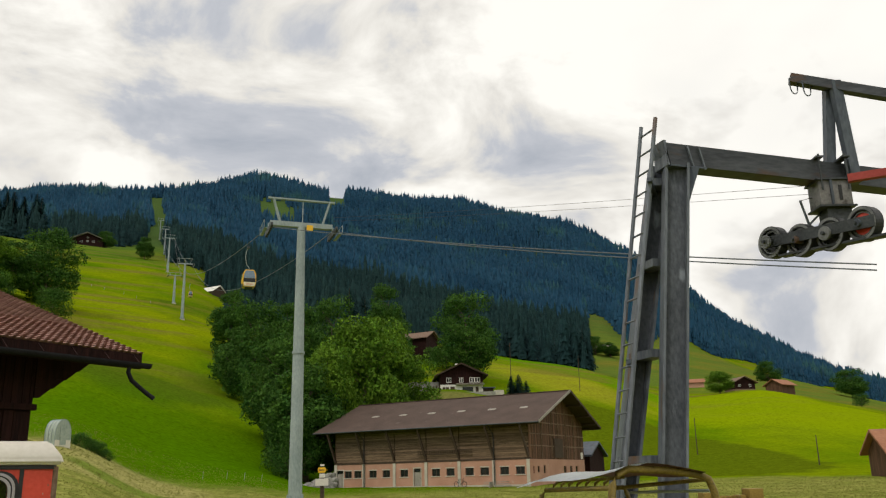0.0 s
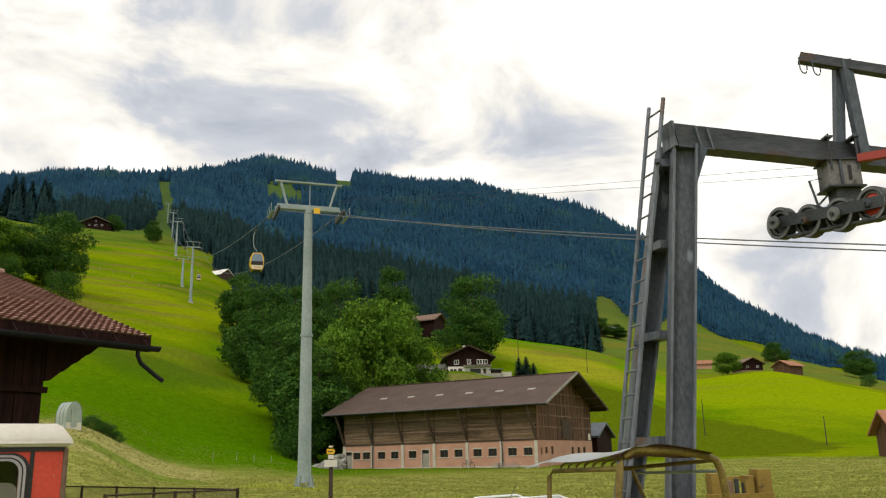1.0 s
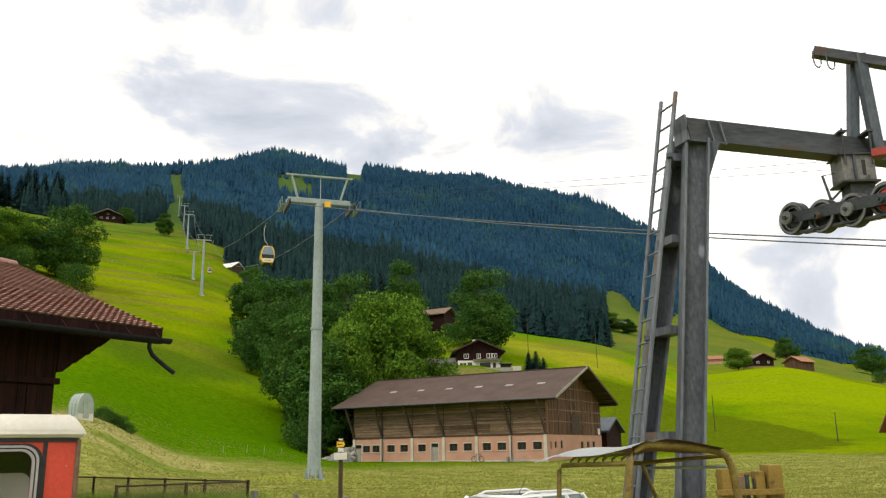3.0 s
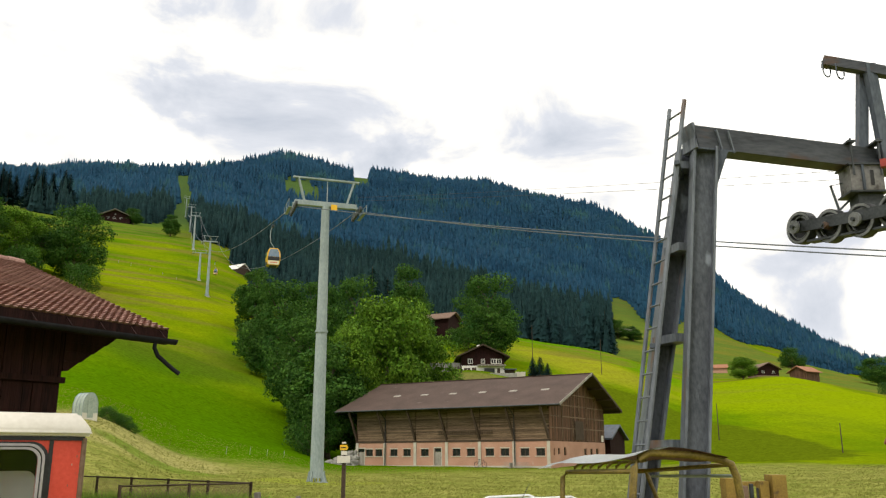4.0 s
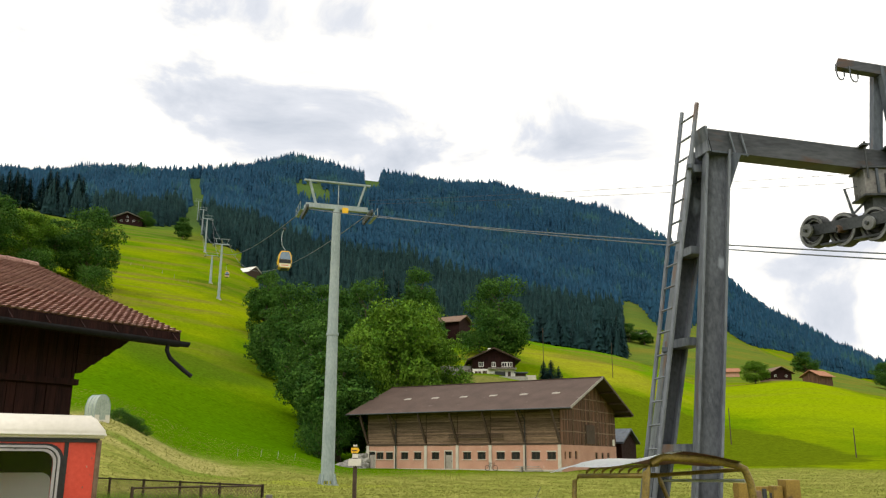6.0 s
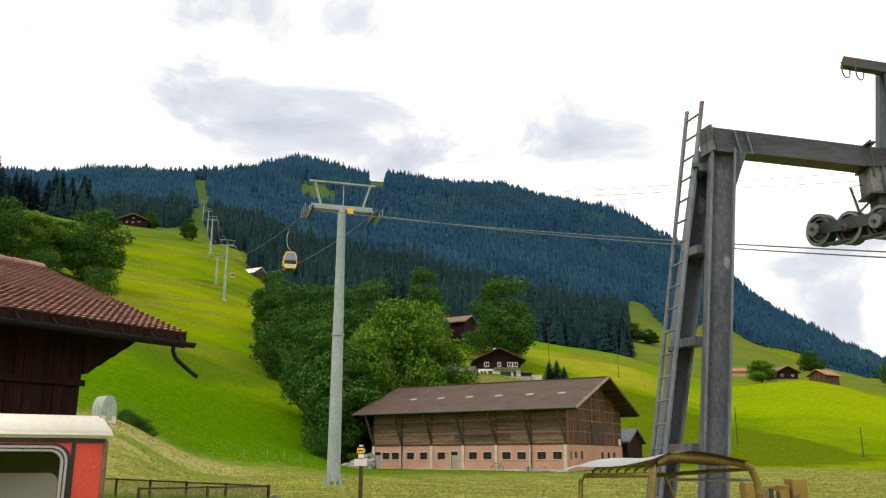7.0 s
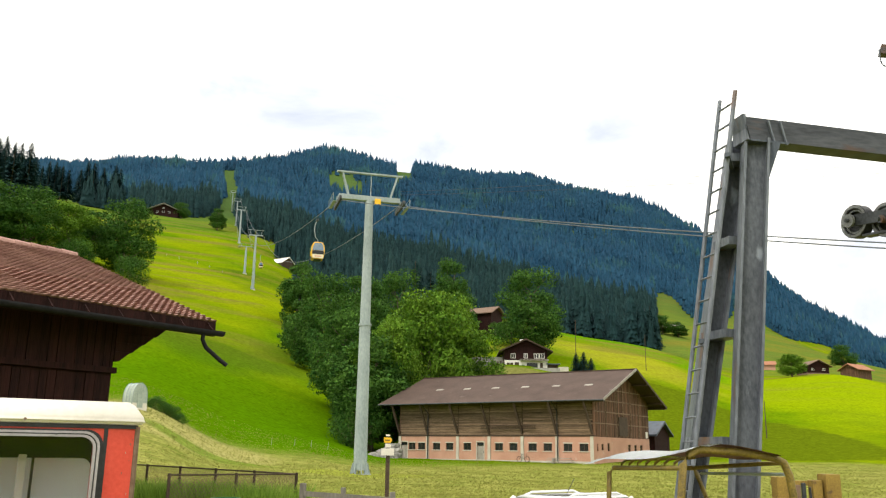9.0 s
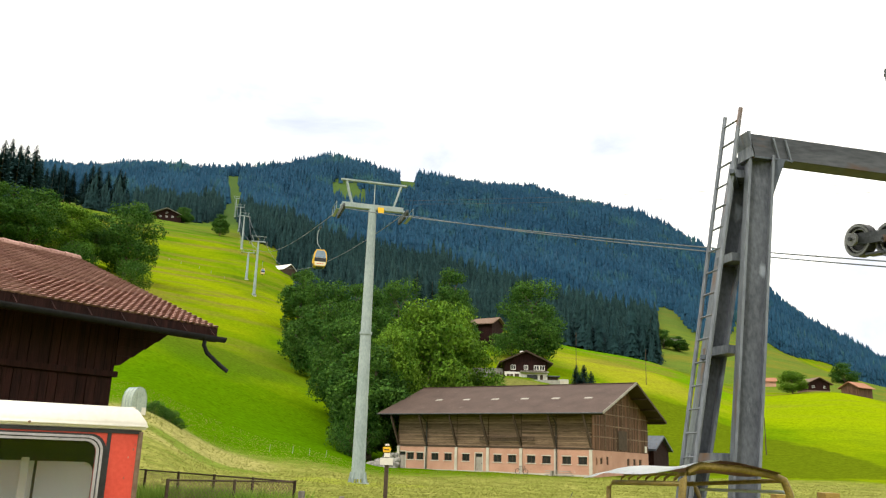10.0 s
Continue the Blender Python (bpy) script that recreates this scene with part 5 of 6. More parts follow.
def tile_mesh():
    """Low-waved clay tile, 0.16 wide, 0.2 long, lying along +y."""
    bm = bmesh.new()
    prof = [(-0.08, 0.004), (-0.055, 0.0), (-0.015, 0.005), (0.015, 0.015), (0.05, 0.017), (0.08, 0.005)]
    rows = []
    for y, dz in ((0.0, 0.0), (0.27, 0.0)):
        rows.append([bm.verts.new((x, y, z + dz)) for x, z in prof])
    low = [bm.verts.new((x, 0.055, z - 0.045)) for x, z in prof]
    for i in range(5):
        bm.faces.new((rows[0][i], rows[0][i + 1], rows[1][i + 1], rows[1][i]))
        bm.faces.new((low[i], low[i + 1], rows[0][i + 1], rows[0][i]))
    me = bpy.data.meshes.new("tile"); bm.to_mesh(me); bm.free(); me.materials.append(M_TILE)
    return me


def build_chalet():
    zg = 0.40
    H, HW, S = 5.08 - zg, 6.4, 0.37
    c = thing("chalet", pose(-6.49, 18.0, zg + 0.15, 0, 0, CH_ANGLE), "dark brown timber chalet with a brown tiled roof", "chalet")
    X0 = -11.0
    part("stone_base", B(X0 + 1.5, -1.75, 1.0, 2 * HW - 1.0, -0.8, 0.6), M_CONCRETE, c)
    rng = random.Random(8)
    wall = bmesh.new()
    box(wall, X0 + 1.5, -1.75, 1.05, 1.22, 0.6, H + 0.25)
    w = part("wall", wall, M_DARKWOOD, c, "dark stained log wall")
    for side_x in (X0 + 1.5, -1.93):
        part("wall", gable_wall(bmesh.new(), side_x, side_x + 0.18, 1.22, 2 * HW - 1.1, 0.6, H + 0.3, H + HW * S - 0.15), M_DARKWOOD, c)
    part("wall", B(X0 + 1.5, -1.5, 2 * HW - 1.1, 2 * HW - 0.95, 0.6, H + 0.25), M_DARKWOOD, c)
    for z0, z1 in ((0.62, 3.42), (3.57, H + 0.2)):
        x = X0 + 1.6
        while x < -1.8:
            ww = rng.uniform(0.16, 0.24)
            o = rng.uniform(0.004, 0.03)
            part("plank", B(x, min(x + ww - 0.012, -1.755), 1.05 - o - 0.01, 1.046, z0, z1), M_DARKWOOD, w)
            x += ww
    part("ledge", B(X0 + 1.5, -1.70, 0.93, 1.046, 3.44, 3.56), M_DARKWOOD, w)
    for i in range(4):
        z1, z0 = H - 0.18 - i * 0.20, H - 0.376 - i * 0.20
        x1, x0 = -0.55 - i * 0.28, -0.79 - i * 0.28
        q = prism_shift(bmesh.new(), [(1.0, 0.0), (1.22, 0.0), (1.22, 1.0), (1.0, 1.0)], -1.74, x1)
        for v in q.verts:
            if v.co.x > -1.7 and v.co.z < 0.5:
                v.co.x = x0
            v.co.z = z1 if v.co.z > 0.5 else z0
        part("corbel", q, M_DARKWOOD, c, "slanted log bracket")
    roof = bmesh.new()
    prof = [(0.02, H - 0.02), (HW, H + HW * S - 0.02), (2 * HW, H - 0.02), (2 * HW, H - 0.2), (HW, H + HW * S - 0.2), (0.02, H - 0.2)]
    prism_shift(roof, prof, X0, -0.03)
    r = part("roof", roof, M_DARKWOOD, c, "broad roof laid with brown clay tiles")
    part("fascia", B(X0, -0.02, -0.06, 0.016, H - 0.34, H - 0.03), M_DARKWOOD, r)
    # gutter, brackets and spout
    g = bmesh.new()
    n = 7
    pr = [(-0.17 + 0.105 * math.cos(math.pi + math.pi * i / n), H - 0.24 + 0.105 * math.sin(math.pi + math.pi * i / n)) for i in range(n + 1)]
    pr += [(-0.17 + 0.092 * math.cos(2 * math.pi - math.pi * i / n), H - 0.24 + 0.092 * math.sin(2 * math.pi - math.pi * i / n)) for i in range(n + 1)]
    prism_shift(g, pr, X0, 0.10)
    gut = part("gutter", g, M_GUTTER, r, "dark half-round gutter", True)
    for i in range(14):
        x = -0.25 - i * 0.72
        part("gutter_bracket", beam(bmesh.new(), (x, -0.28, H - 0.24), (x, -0.07, H - 0.06), 0.03, 0.012), M_DARKWOOD, gut)
    part("spout", tube(bmesh.new(), [(-0.40, -0.17, H - 0.28), (-0.42, -0.17, H - 0.46), (-0.34, -0.19, H - 0.62), (-0.02, -0.3, H - 0.88), (0.12, -0.36, H - 0.98)], 0.046, 10), M_GUTTER, gut, "bent rain spout", True)
    part("verge_board", beam(bmesh.new(), (-0.015, 0.0, H - 0.1), (-0.015, HW, H + HW * S - 0.1), 0.03, 0.2), M_DARKWOOD, r)
    part("eave_purlin", B(X0 + 0.5, -0.45, 1.0, 1.24, H - 0.16, H + 0.07), M_DARKWOOD, r)
    tm = tile_mesh()
    ang = math.atan(S)
    L = HW / math.cos(ang)
    rows = int(L / 0.22)
    V_, F_ = [], []
    base_v = np.array([v.co[:] for v in tm.vertices]); base_f = np.array([list(p.vertices) for p in tm.polygons])
    count = 0
    tiles = []
    for j in range(rows + 1):
        for i in range(52):
            x = -0.10 - i * 0.158
            s = -0.10 + j * 0.22
            m = Matrix.Translation((x, s * math.cos(ang), H + 0.0 + s * math.sin(ang))) @ Matrix.Rotation(ang - 0.19, 4, "X") @ Matrix.Rotation(rng.uniform(-0.02, 0.02), 4, "Z")
            m = m @ Matrix.Translation((0, 0, 0.034 + rng.uniform(0, 0.005)))
            if x > -4.0 and j < 12 and count < 300:
                tiles.append(m); count += 1
            else:
                M3 = np.array(m)
                V_.append(base_v @ M3[:3, :3].T + M3[:3, 3]); F_.append(base_f + len(base_v) * (len(V_) - 1))
    mesh_stuff("tiles", np.concatenate(V_), np.concatenate(F_), M_TILE, "", "", r)
    for k in range(24):
        x = -0.2 - k * 0.42
        q = bmesh.new()
        bmesh.ops.create_cone(q, cap_ends=True, segments=10, radius1=0.13, radius2=0.11, depth=0.46, matrix=Matrix.Translation((x, HW, H + HW * S - 0.02)) @ Matrix.Rotation(math.pi / 2, 4, "Y"))
        part("ridge_tile", q, M_TILE, r)
    return r, tm, tiles


CHALET_ROOF = build_chalet()


# ---- red vehicle with white roof ----
def rounded(x0, x1, z0, z1, r, n=6):
    pts = []
    for cx, cz, a in ((x1 - r, z1 - r, 0), (x0 + r, z1 - r, 90), (x0 + r, z0 + r, 180), (x1 - r, z0 + r, 270)):
        pts += [(cx + r * math.cos(radians(a + 90 * k / n)), cz + r * math.sin(radians(a + 90 * k / n))) for k in range(n + 1)]
    return pts


def ring_plate(bm, outer, inner, y0, y1):
    """A plate between two outlines of the same number of points, y0 to y1 thick."""
    L = [[bm.verts.new((x, y, z)) for x, z in pts] for pts, y in ((outer, y0), (inner, y0), (inner, y1), (outer, y1))]
    n = len(outer)
    for i in range(4):
        u, v = L[i], L[(i + 1) % 4]
        for j in range(n):
            bm.faces.new((u[j], u[(j + 1) % n], v[(j + 1) % n], v[j]))
    bmesh.ops.recalc_face_normals(bm, faces=bm.faces)
    return bm


def build_red_vehicle():
    zg = gz(-3.0, 5.6)
    v = thing("red_utility_truck", pose(-2.25, 5.0, zg, 0, 0, 34.8), "old red utility truck with a white roof and chrome window frame", "truck")
    def Z(z):
        return z - zg
    X0, D = -1.66, 1.45
    for name, y0, y1 in (("rear_panel", 0.0, 0.035), ("front_panel", D - 0.035, D)):
        inner = rounded(X0 + 0.22, -0.24, Z(1.95), Z(2.555), 0.075)
        outer = rounded(X0, 0.0, Z(1.15), Z(2.615), 0.02)
        pn = part(name, ring_plate(bmesh.new(), outer, inner, y0, y1), M_REDPAINT, v, "faded red sheet panel")
        for e, (y2, y3) in enumerate(((y0 - 0.012, y0 - 0.002),)) if name == "rear_panel" else ():
            part("window_seal", ring_plate(bmesh.new(), rounded(X0 + 0.16, -0.188, Z(1.89), Z(2.588), 0.095), inner, y2 + 0.004, y3), M_RUBBER, pn, "black rubber seal")
            fr = part("window_frame", ring_plate(bmesh.new(), rounded(X0 + 0.195, -0.208, Z(1.915), Z(2.578), 0.09), rounded(X0 + 0.21, -0.222, Z(1.93), Z(2.565), 0.08), y2 - 0.016, y2 + 0.003), M_CHROME, pn, "dull chrome window frame with small screws")
            part("groove", ring_plate(bmesh.new(), rounded(X0 + 0.21, -0.2225, Z(1.93), Z(2.5645), 0.08), rounded(X0 + 0.216, -0.228, Z(1.936), Z(2.559), 0.076), y2 - 0.006, y2 + 0.003), M_RUBBER, fr)
            part("inner_frame", ring_plate(bmesh.new(), rounded(X0 + 0.216, -0.2285, Z(1.936), Z(2.5585), 0.076), rounded(X0 + 0.232, -0.244, Z(1.952), Z(2.545), 0.066), y2 - 0.012, y2 + 0.003), M_CHROME, fr)
            for sx in (X0 + 0.4, X0 + 0.75, -0.8, -0.45):
                part("screw", tube(bmesh.new(), [(sx, y2 - 0.019, Z(2.559)), (sx, y2 - 0.015, Z(2.559))], 0.006, 8), M_STEEL_DARK, pn)
            part("pillar_seam", B(-0.190, -0.168, y0 - 0.006, y0 - 0.001, Z(1.15), Z(2.60)), M_RUBBER, pn)
            part("seam", B(X0, 0.0, y0 - 0.008, y0 - 0.001, Z(2.596), Z(2.618)), M_RUBBER, pn)
        gl = part("window_pane", B(X0 + 0.22, -0.24, (y0 + y1) / 2 - 0.003, (y0 + y1) / 2 + 0.003, Z(1.95), Z(2.555)), M_GLASS, pn, "clear glass pane")
        gl.visible_shadow = False
        part("glazing_bar", B(-0.86, -0.845, (y0 + y1) / 2 - 0.008, (y0 + y1) / 2 + 0.008, Z(1.95), Z(2.555)), M_RUBBER, pn)
    for x0, x1 in ((X0, X0 + 0.035), (-0.035, 0.0)):
        part("side_panel", B(x0, x1, 0.036, D - 0.036, Z(1.15), Z(2.0)), M_REDPAINT, v)
        for y0, y1 in ((0.036, 0.18), (D - 0.2, D - 0.036)):
            part("pillar", B(x0, x1, y0, y1, Z(2.0), Z(2.61)), M_REDPAINT, v)
    rng = random.Random(21)
    for k in range(18):
        cx, cz, cs = -abs(rng.gauss(0, 0.028)) - 0.012, Z(rng.uniform(1.6, 2.58)), rng.uniform(0.0015, 0.005)
        part("paint_chip", B(cx - cs * 0.6, cx + cs * 0.6, -0.0015, 0.0, cz - cs, cz + cs * 1.8), M_RUST if k % 3 else M_CHIP, v)
    part("corner_bead", tube(bmesh.new(), [(-0.002, 0.004, Z(1.15)), (-0.002, 0.004, Z(2.61))], 0.016, 8), M_RUST, v, "scuffed corner edge")
    top = bmesh.new()
    o = [(X0 - 0.03, -0.03), (0.035, -0.03), (0.035, D + 0.03), (X0 - 0.03, D + 0.03)]
    i_ = [(X0 + 0.02, 0.04), (-0.035, 0.04), (-0.035, D - 0.05), (X0 + 0.02, D - 0.05)]
    lv = [top.verts.new((x, y, Z(2.622))) for x, y in o]
    mv = [top.verts.new((x, y, Z(2.655))) for x, y in o]
    uv = [top.verts.new((x, y, Z(2.755))) for x, y in i_]
    for a, b in ((lv, mv), (mv, uv)):
        for k in range(4):
            top.faces.new((a[k], a[(k + 1) % 4], b[(k + 1) % 4], b[k]))
    top.faces.new(uv); top.faces.new(lv[::-1])
    bmesh.ops.bevel(top, geom=[e for e in top.edges], offset=0.014, segments=3, affect="EDGES")
    rf = part("roof_cap", top, M_WHITEPAINT, v, "chalky white roof cap", True)
    part("rivet", tube(bmesh.new(), [(-0.62, -0.036, Z(2.64)), (-0.62, -0.028, Z(2.64))], 0.008, 8), M_RUST, rf)
    part("headliner", B(X0 + 0.04, -0.04, 0.04, D - 0.04, Z(2.60), Z(2.618)), M_RUBBER, v)
    part("sun_blind", B(X0 + 0.05, -0.05, 0.46, 0.49, Z(2.45), Z(2.595)), M_RUBBER, v, "dark roller blind")
    bh = part("bulkhead", ring_plate(bmesh.new(), rounded(X0 + 0.04, -0.04, Z(1.2), Z(2.55), 0.03), rounded(X0 + 0.3, -0.17, Z(1.90), Z(2.42), 0.06), 0.50, 0.512), M_RUBBER, v, "dark inner lining with a rounded window")
    # two added panes stand in for bright reflections and the view through the glass
    part("bright_filler_pane", B(X0 + 0.28, -0.15, 0.516, 0.522, Z(2.12), Z(2.44)), M_FROST, bh, "pale milky pane added to brighten the window")
    part("bright_filler_panel", B(X0 + 0.28, -0.15, 0.516, 0.526, Z(1.88), Z(2.1195)), M_FROST, bh, "cream panel added to brighten the window")
    part("mullion", B(-0.59, -0.545, 0.49, 0.499, Z(1.88), Z(2.44)), M_WHITEWALL, bh)
    part("mullion", B(-0.515, -0.50, 0.488, 0.499, Z(1.88), Z(2.44)), M_RUBBER, bh)
    part("shelf", B(X0 + 0.1, -0.12, 0.25, 0.49, Z(1.90), Z(1.94)), M_WHITEPAINT, v)
    part("floor", B(X0 + 0.036, -0.036, 0.036, D - 0.036, Z(1.12), Z(1.2)), M_STEEL_DARK, v)
    seat = part("seat", B(-1.5, -0.2, 0.55, 1.0, Z(1.2), Z(1.65), bevel=0.05), M_RUBBER, v, "dark bench seat")
    part("backrest", B(-1.5, -0.2, 0.92, 1.0, Z(1.55), Z(2.12), bevel=0.03), M_WHITEPAINT, seat)
    part("chassis", B(X0 + 0.05, -0.05, -0.3, D + 1.6, Z(0.98), Z(1.14)), M_STEEL_DARK, v)
    part("bonnet", B(X0 + 0.1, -0.1, D + 0.004, D + 1.1, Z(1.15), Z(1.85), bevel=0.08), M_REDPAINT, v)
    for x in (X0 + 0.12, -0.12):
        for y in (0.35, D + 0.75):
            wz = 0.36
            w = part("wheel", tube(bmesh.new(), [(x - 0.1, y, wz), (x + 0.1, y, wz)], 0.37, 24), M_RUBBER, v)
            part("rim", tube(bmesh.new(), [(x - 0.105, y, wz), (x + 0.105, y, wz)], 0.2, 16), M_WHITEPAINT, w)


build_red_vehicle()


# ---- yellow machine with sheet canopy ----
def build_machine():
    zg = gz(1.9, 8.4)
    m = thing("yellow_tracked_machine", Matrix.Translation((1.9, 8.4, zg)), "worn yellow tracked machine with a bent metal sun canopy", "machine")
    pa = [(1.450, 7.600, 2.050), (1.490, 7.600, 2.400), (1.540, 7.600, 2.490), (1.640, 7.600, 2.530), (1.990, 7.600, 2.510), (2.250, 7.600, 2.470), (2.340, 7.600, 2.430), (2.380, 7.600, 2.320), (2.410, 7.600, 2.060)]
    drop = Vector((0, 0, -0.9))
    hoop = partw("front_hoop", tube(bmesh.new(), [Vector(pa[0]) + drop] + pa + [Vector(pa[-1]) + drop + Vector((0.06, 0, 0))], 0.034, 10), M_HOOP, m, "bent grimy yellow tube hoop", True)
    pb = [(1.030, 9.200, 1.950), (1.045, 9.200, 2.290), (1.090, 9.200, 2.340), (1.920, 9.200, 2.350), (1.950, 9.200, 2.290), (2.020, 9.000, 1.970)]
    partw("rear_hoop", tube(bmesh.new(), [Vector(pb[0]) + drop] + pb + [Vector(pb[-1]) + drop], 0.026, 10), M_HOOP, m, smooth=True)
    partw("cross_bar", tube(bmesh.new(), [(1.860, 8.600, 2.310), (2.370, 7.700, 2.330)], 0.014, 8), M_GALV, m)
    s1, s2, s3, s4 = Vector((0.800, 9.500, 2.385)), Vector((1.500, 7.550, 2.500)), Vector((2.300, 7.500, 2.480)), Vector((1.990, 9.400, 2.440))
    q = bmesh.new()
    N = 8
    grid = []
    for i in range(N + 1):
        row = []
        for j in range(N + 1):
            u, w = i / N, j / N
            p = s1.lerp(s2, u).lerp(s4.lerp(s3, u), w)
            p.z += 0.090 * math.sin(math.pi * w ** 0.8) * (1 - 0.35 * w) + 0.02 * math.sin(math.pi * u * 2 + 0.5) - (0.03 if u < 0.15 else 0) * (1 - w)
            row.append(q.verts.new(p))
        grid.append(row)
    for i in range(N):
        for j in range(N):
            q.faces.new((grid[i][j], grid[i][j + 1], grid[i + 1][j + 1], grid[i + 1][j]))
    bmesh.ops.solidify(q, geom=list(q.faces), thickness=0.025)
    q.normal_update()
    for fc in q.faces:
        fm = fc.calc_center_median()
        fc.material_index = 1 if fm.x > 1.30 + (9.45 - fm.y) * 0.28 else 0
    can = partw("canopy", q, M_SHEET, m, "dented bare metal canopy sheet with a rusty underside", True)
    can.data.materials.append(M_RUST)
    a, b, c, d = Vector(pb[2]), Vector((1.500, 7.620, 2.370)), Vector(pb[3]), Vector(pa[6])
    for k in (0.0, 1.0):
        partw("side_rail", tube(bmesh.new(), [a.lerp(c, k), b.lerp(d, k)], 0.020, 8), M_HOOP, can)
    for i in range(7):
        k = 0.12 + i * 0.125
        partw("rib", tube(bmesh.new(), [a.lerp(b, k), a.lerp(b, k) + Vector((0.015, 0, 0.045)), a.lerp(b, k) + Vector((0.06, 0, 0.080)), a.lerp(b, k) + Vector((0.20, 0, 0.095))], 0.014, 6), M_HOOP, can)
    partw("chassis", box(bmesh.new(), 1.2, 2.8, 7.6, 9.3, zg + 0.45, zg + 0.95, bevel=0.04), M_YELLOW, m)
    partw("bonnet", box(bmesh.new(), 1.5, 2.5, 9.0, 9.25, zg + 0.9, zg + 1.25, bevel=0.05), M_YELLOW, m)
    for x in (1.1, 2.6):
        q = prism(bmesh.new(), [(7.4, zg + 0.3), (7.6, zg + 0.02), (9.4, zg + 0.02), (9.6, zg + 0.3), (9.4, zg + 0.6), (7.6, zg + 0.6)], 0.35, "x")
        bmesh.ops.translate(q, verts=q.verts, vec=(x, 0, 0))
        partw("track", q, M_RUBBER, m)
    sb = partw("seat", box(bmesh.new(), 1.75, 2.25, 8.2, 8.7, zg + 0.95, zg + 1.1, bevel=0.03), M_RUBBER, m)
    partw("seat_back", box(bmesh.new(), 1.75, 2.25, 8.65, 8.75, zg + 1.1, zg + 1.5, bevel=0.03), M_RUBBER, sb)
    # lifting gear beside it
    t = Vector((2.810, 9.400, 2.070))
    g = thing("yellow_lifting_frame", Matrix.Translation((t.x + 0.2, t.y, gz(t.x, t.y))), "worn yellow steel lifting frame with stacked plates", "machine part")
    def pw(name, *a, mtl=M_YELLOW):
        return partw(name, box(bmesh.new(), *a, bevel=0.008), mtl, g)
    z0 = gz(t.x, t.y)
    pw("mast", t.x - 0.02, t.x + 0.10, t.y - 0.1, t.y + 0.1, z0, t.z + 0.20, mtl=M_YELLOW)
    pw("mast", t.x + 0.12, t.x + 0.22, t.y - 0.1, t.y + 0.05, z0, t.z + 0.12, mtl=M_RUST)
    pw("plate", t.x + 0.48, t.x + 0.63, t.y - 0.1, t.y + 0.15, z0, t.z + 0.235)
    pw("plate", t.x + 0.36, t.x + 0.46, t.y - 0.05, t.y + 0.1, z0, t.z + 0.17)
    pw("cross_plate", t.x - 0.10, t.x + 0.62, t.y - 0.16, t.y - 0.11, t.z - 0.07, t.z - 0.01)
    pw("cross_plate", t.x - 0.01, t.x + 0.46, t.y + 0.11, t.y + 0.16, t.z + 0.11, t.z + 0.16)
    pw("ram", t.x + 0.26, t.x + 0.30, t.y - 0.02, t.y + 0.02, z0, t.z + 0.14, mtl=M_STEEL_DARK)
    pw("hose", t.x + 0.32, t.x + 0.34, t.y - 0.06, t.y - 0.04, z0, t.z + 0.10, mtl=M_RUBBER)


build_machine()


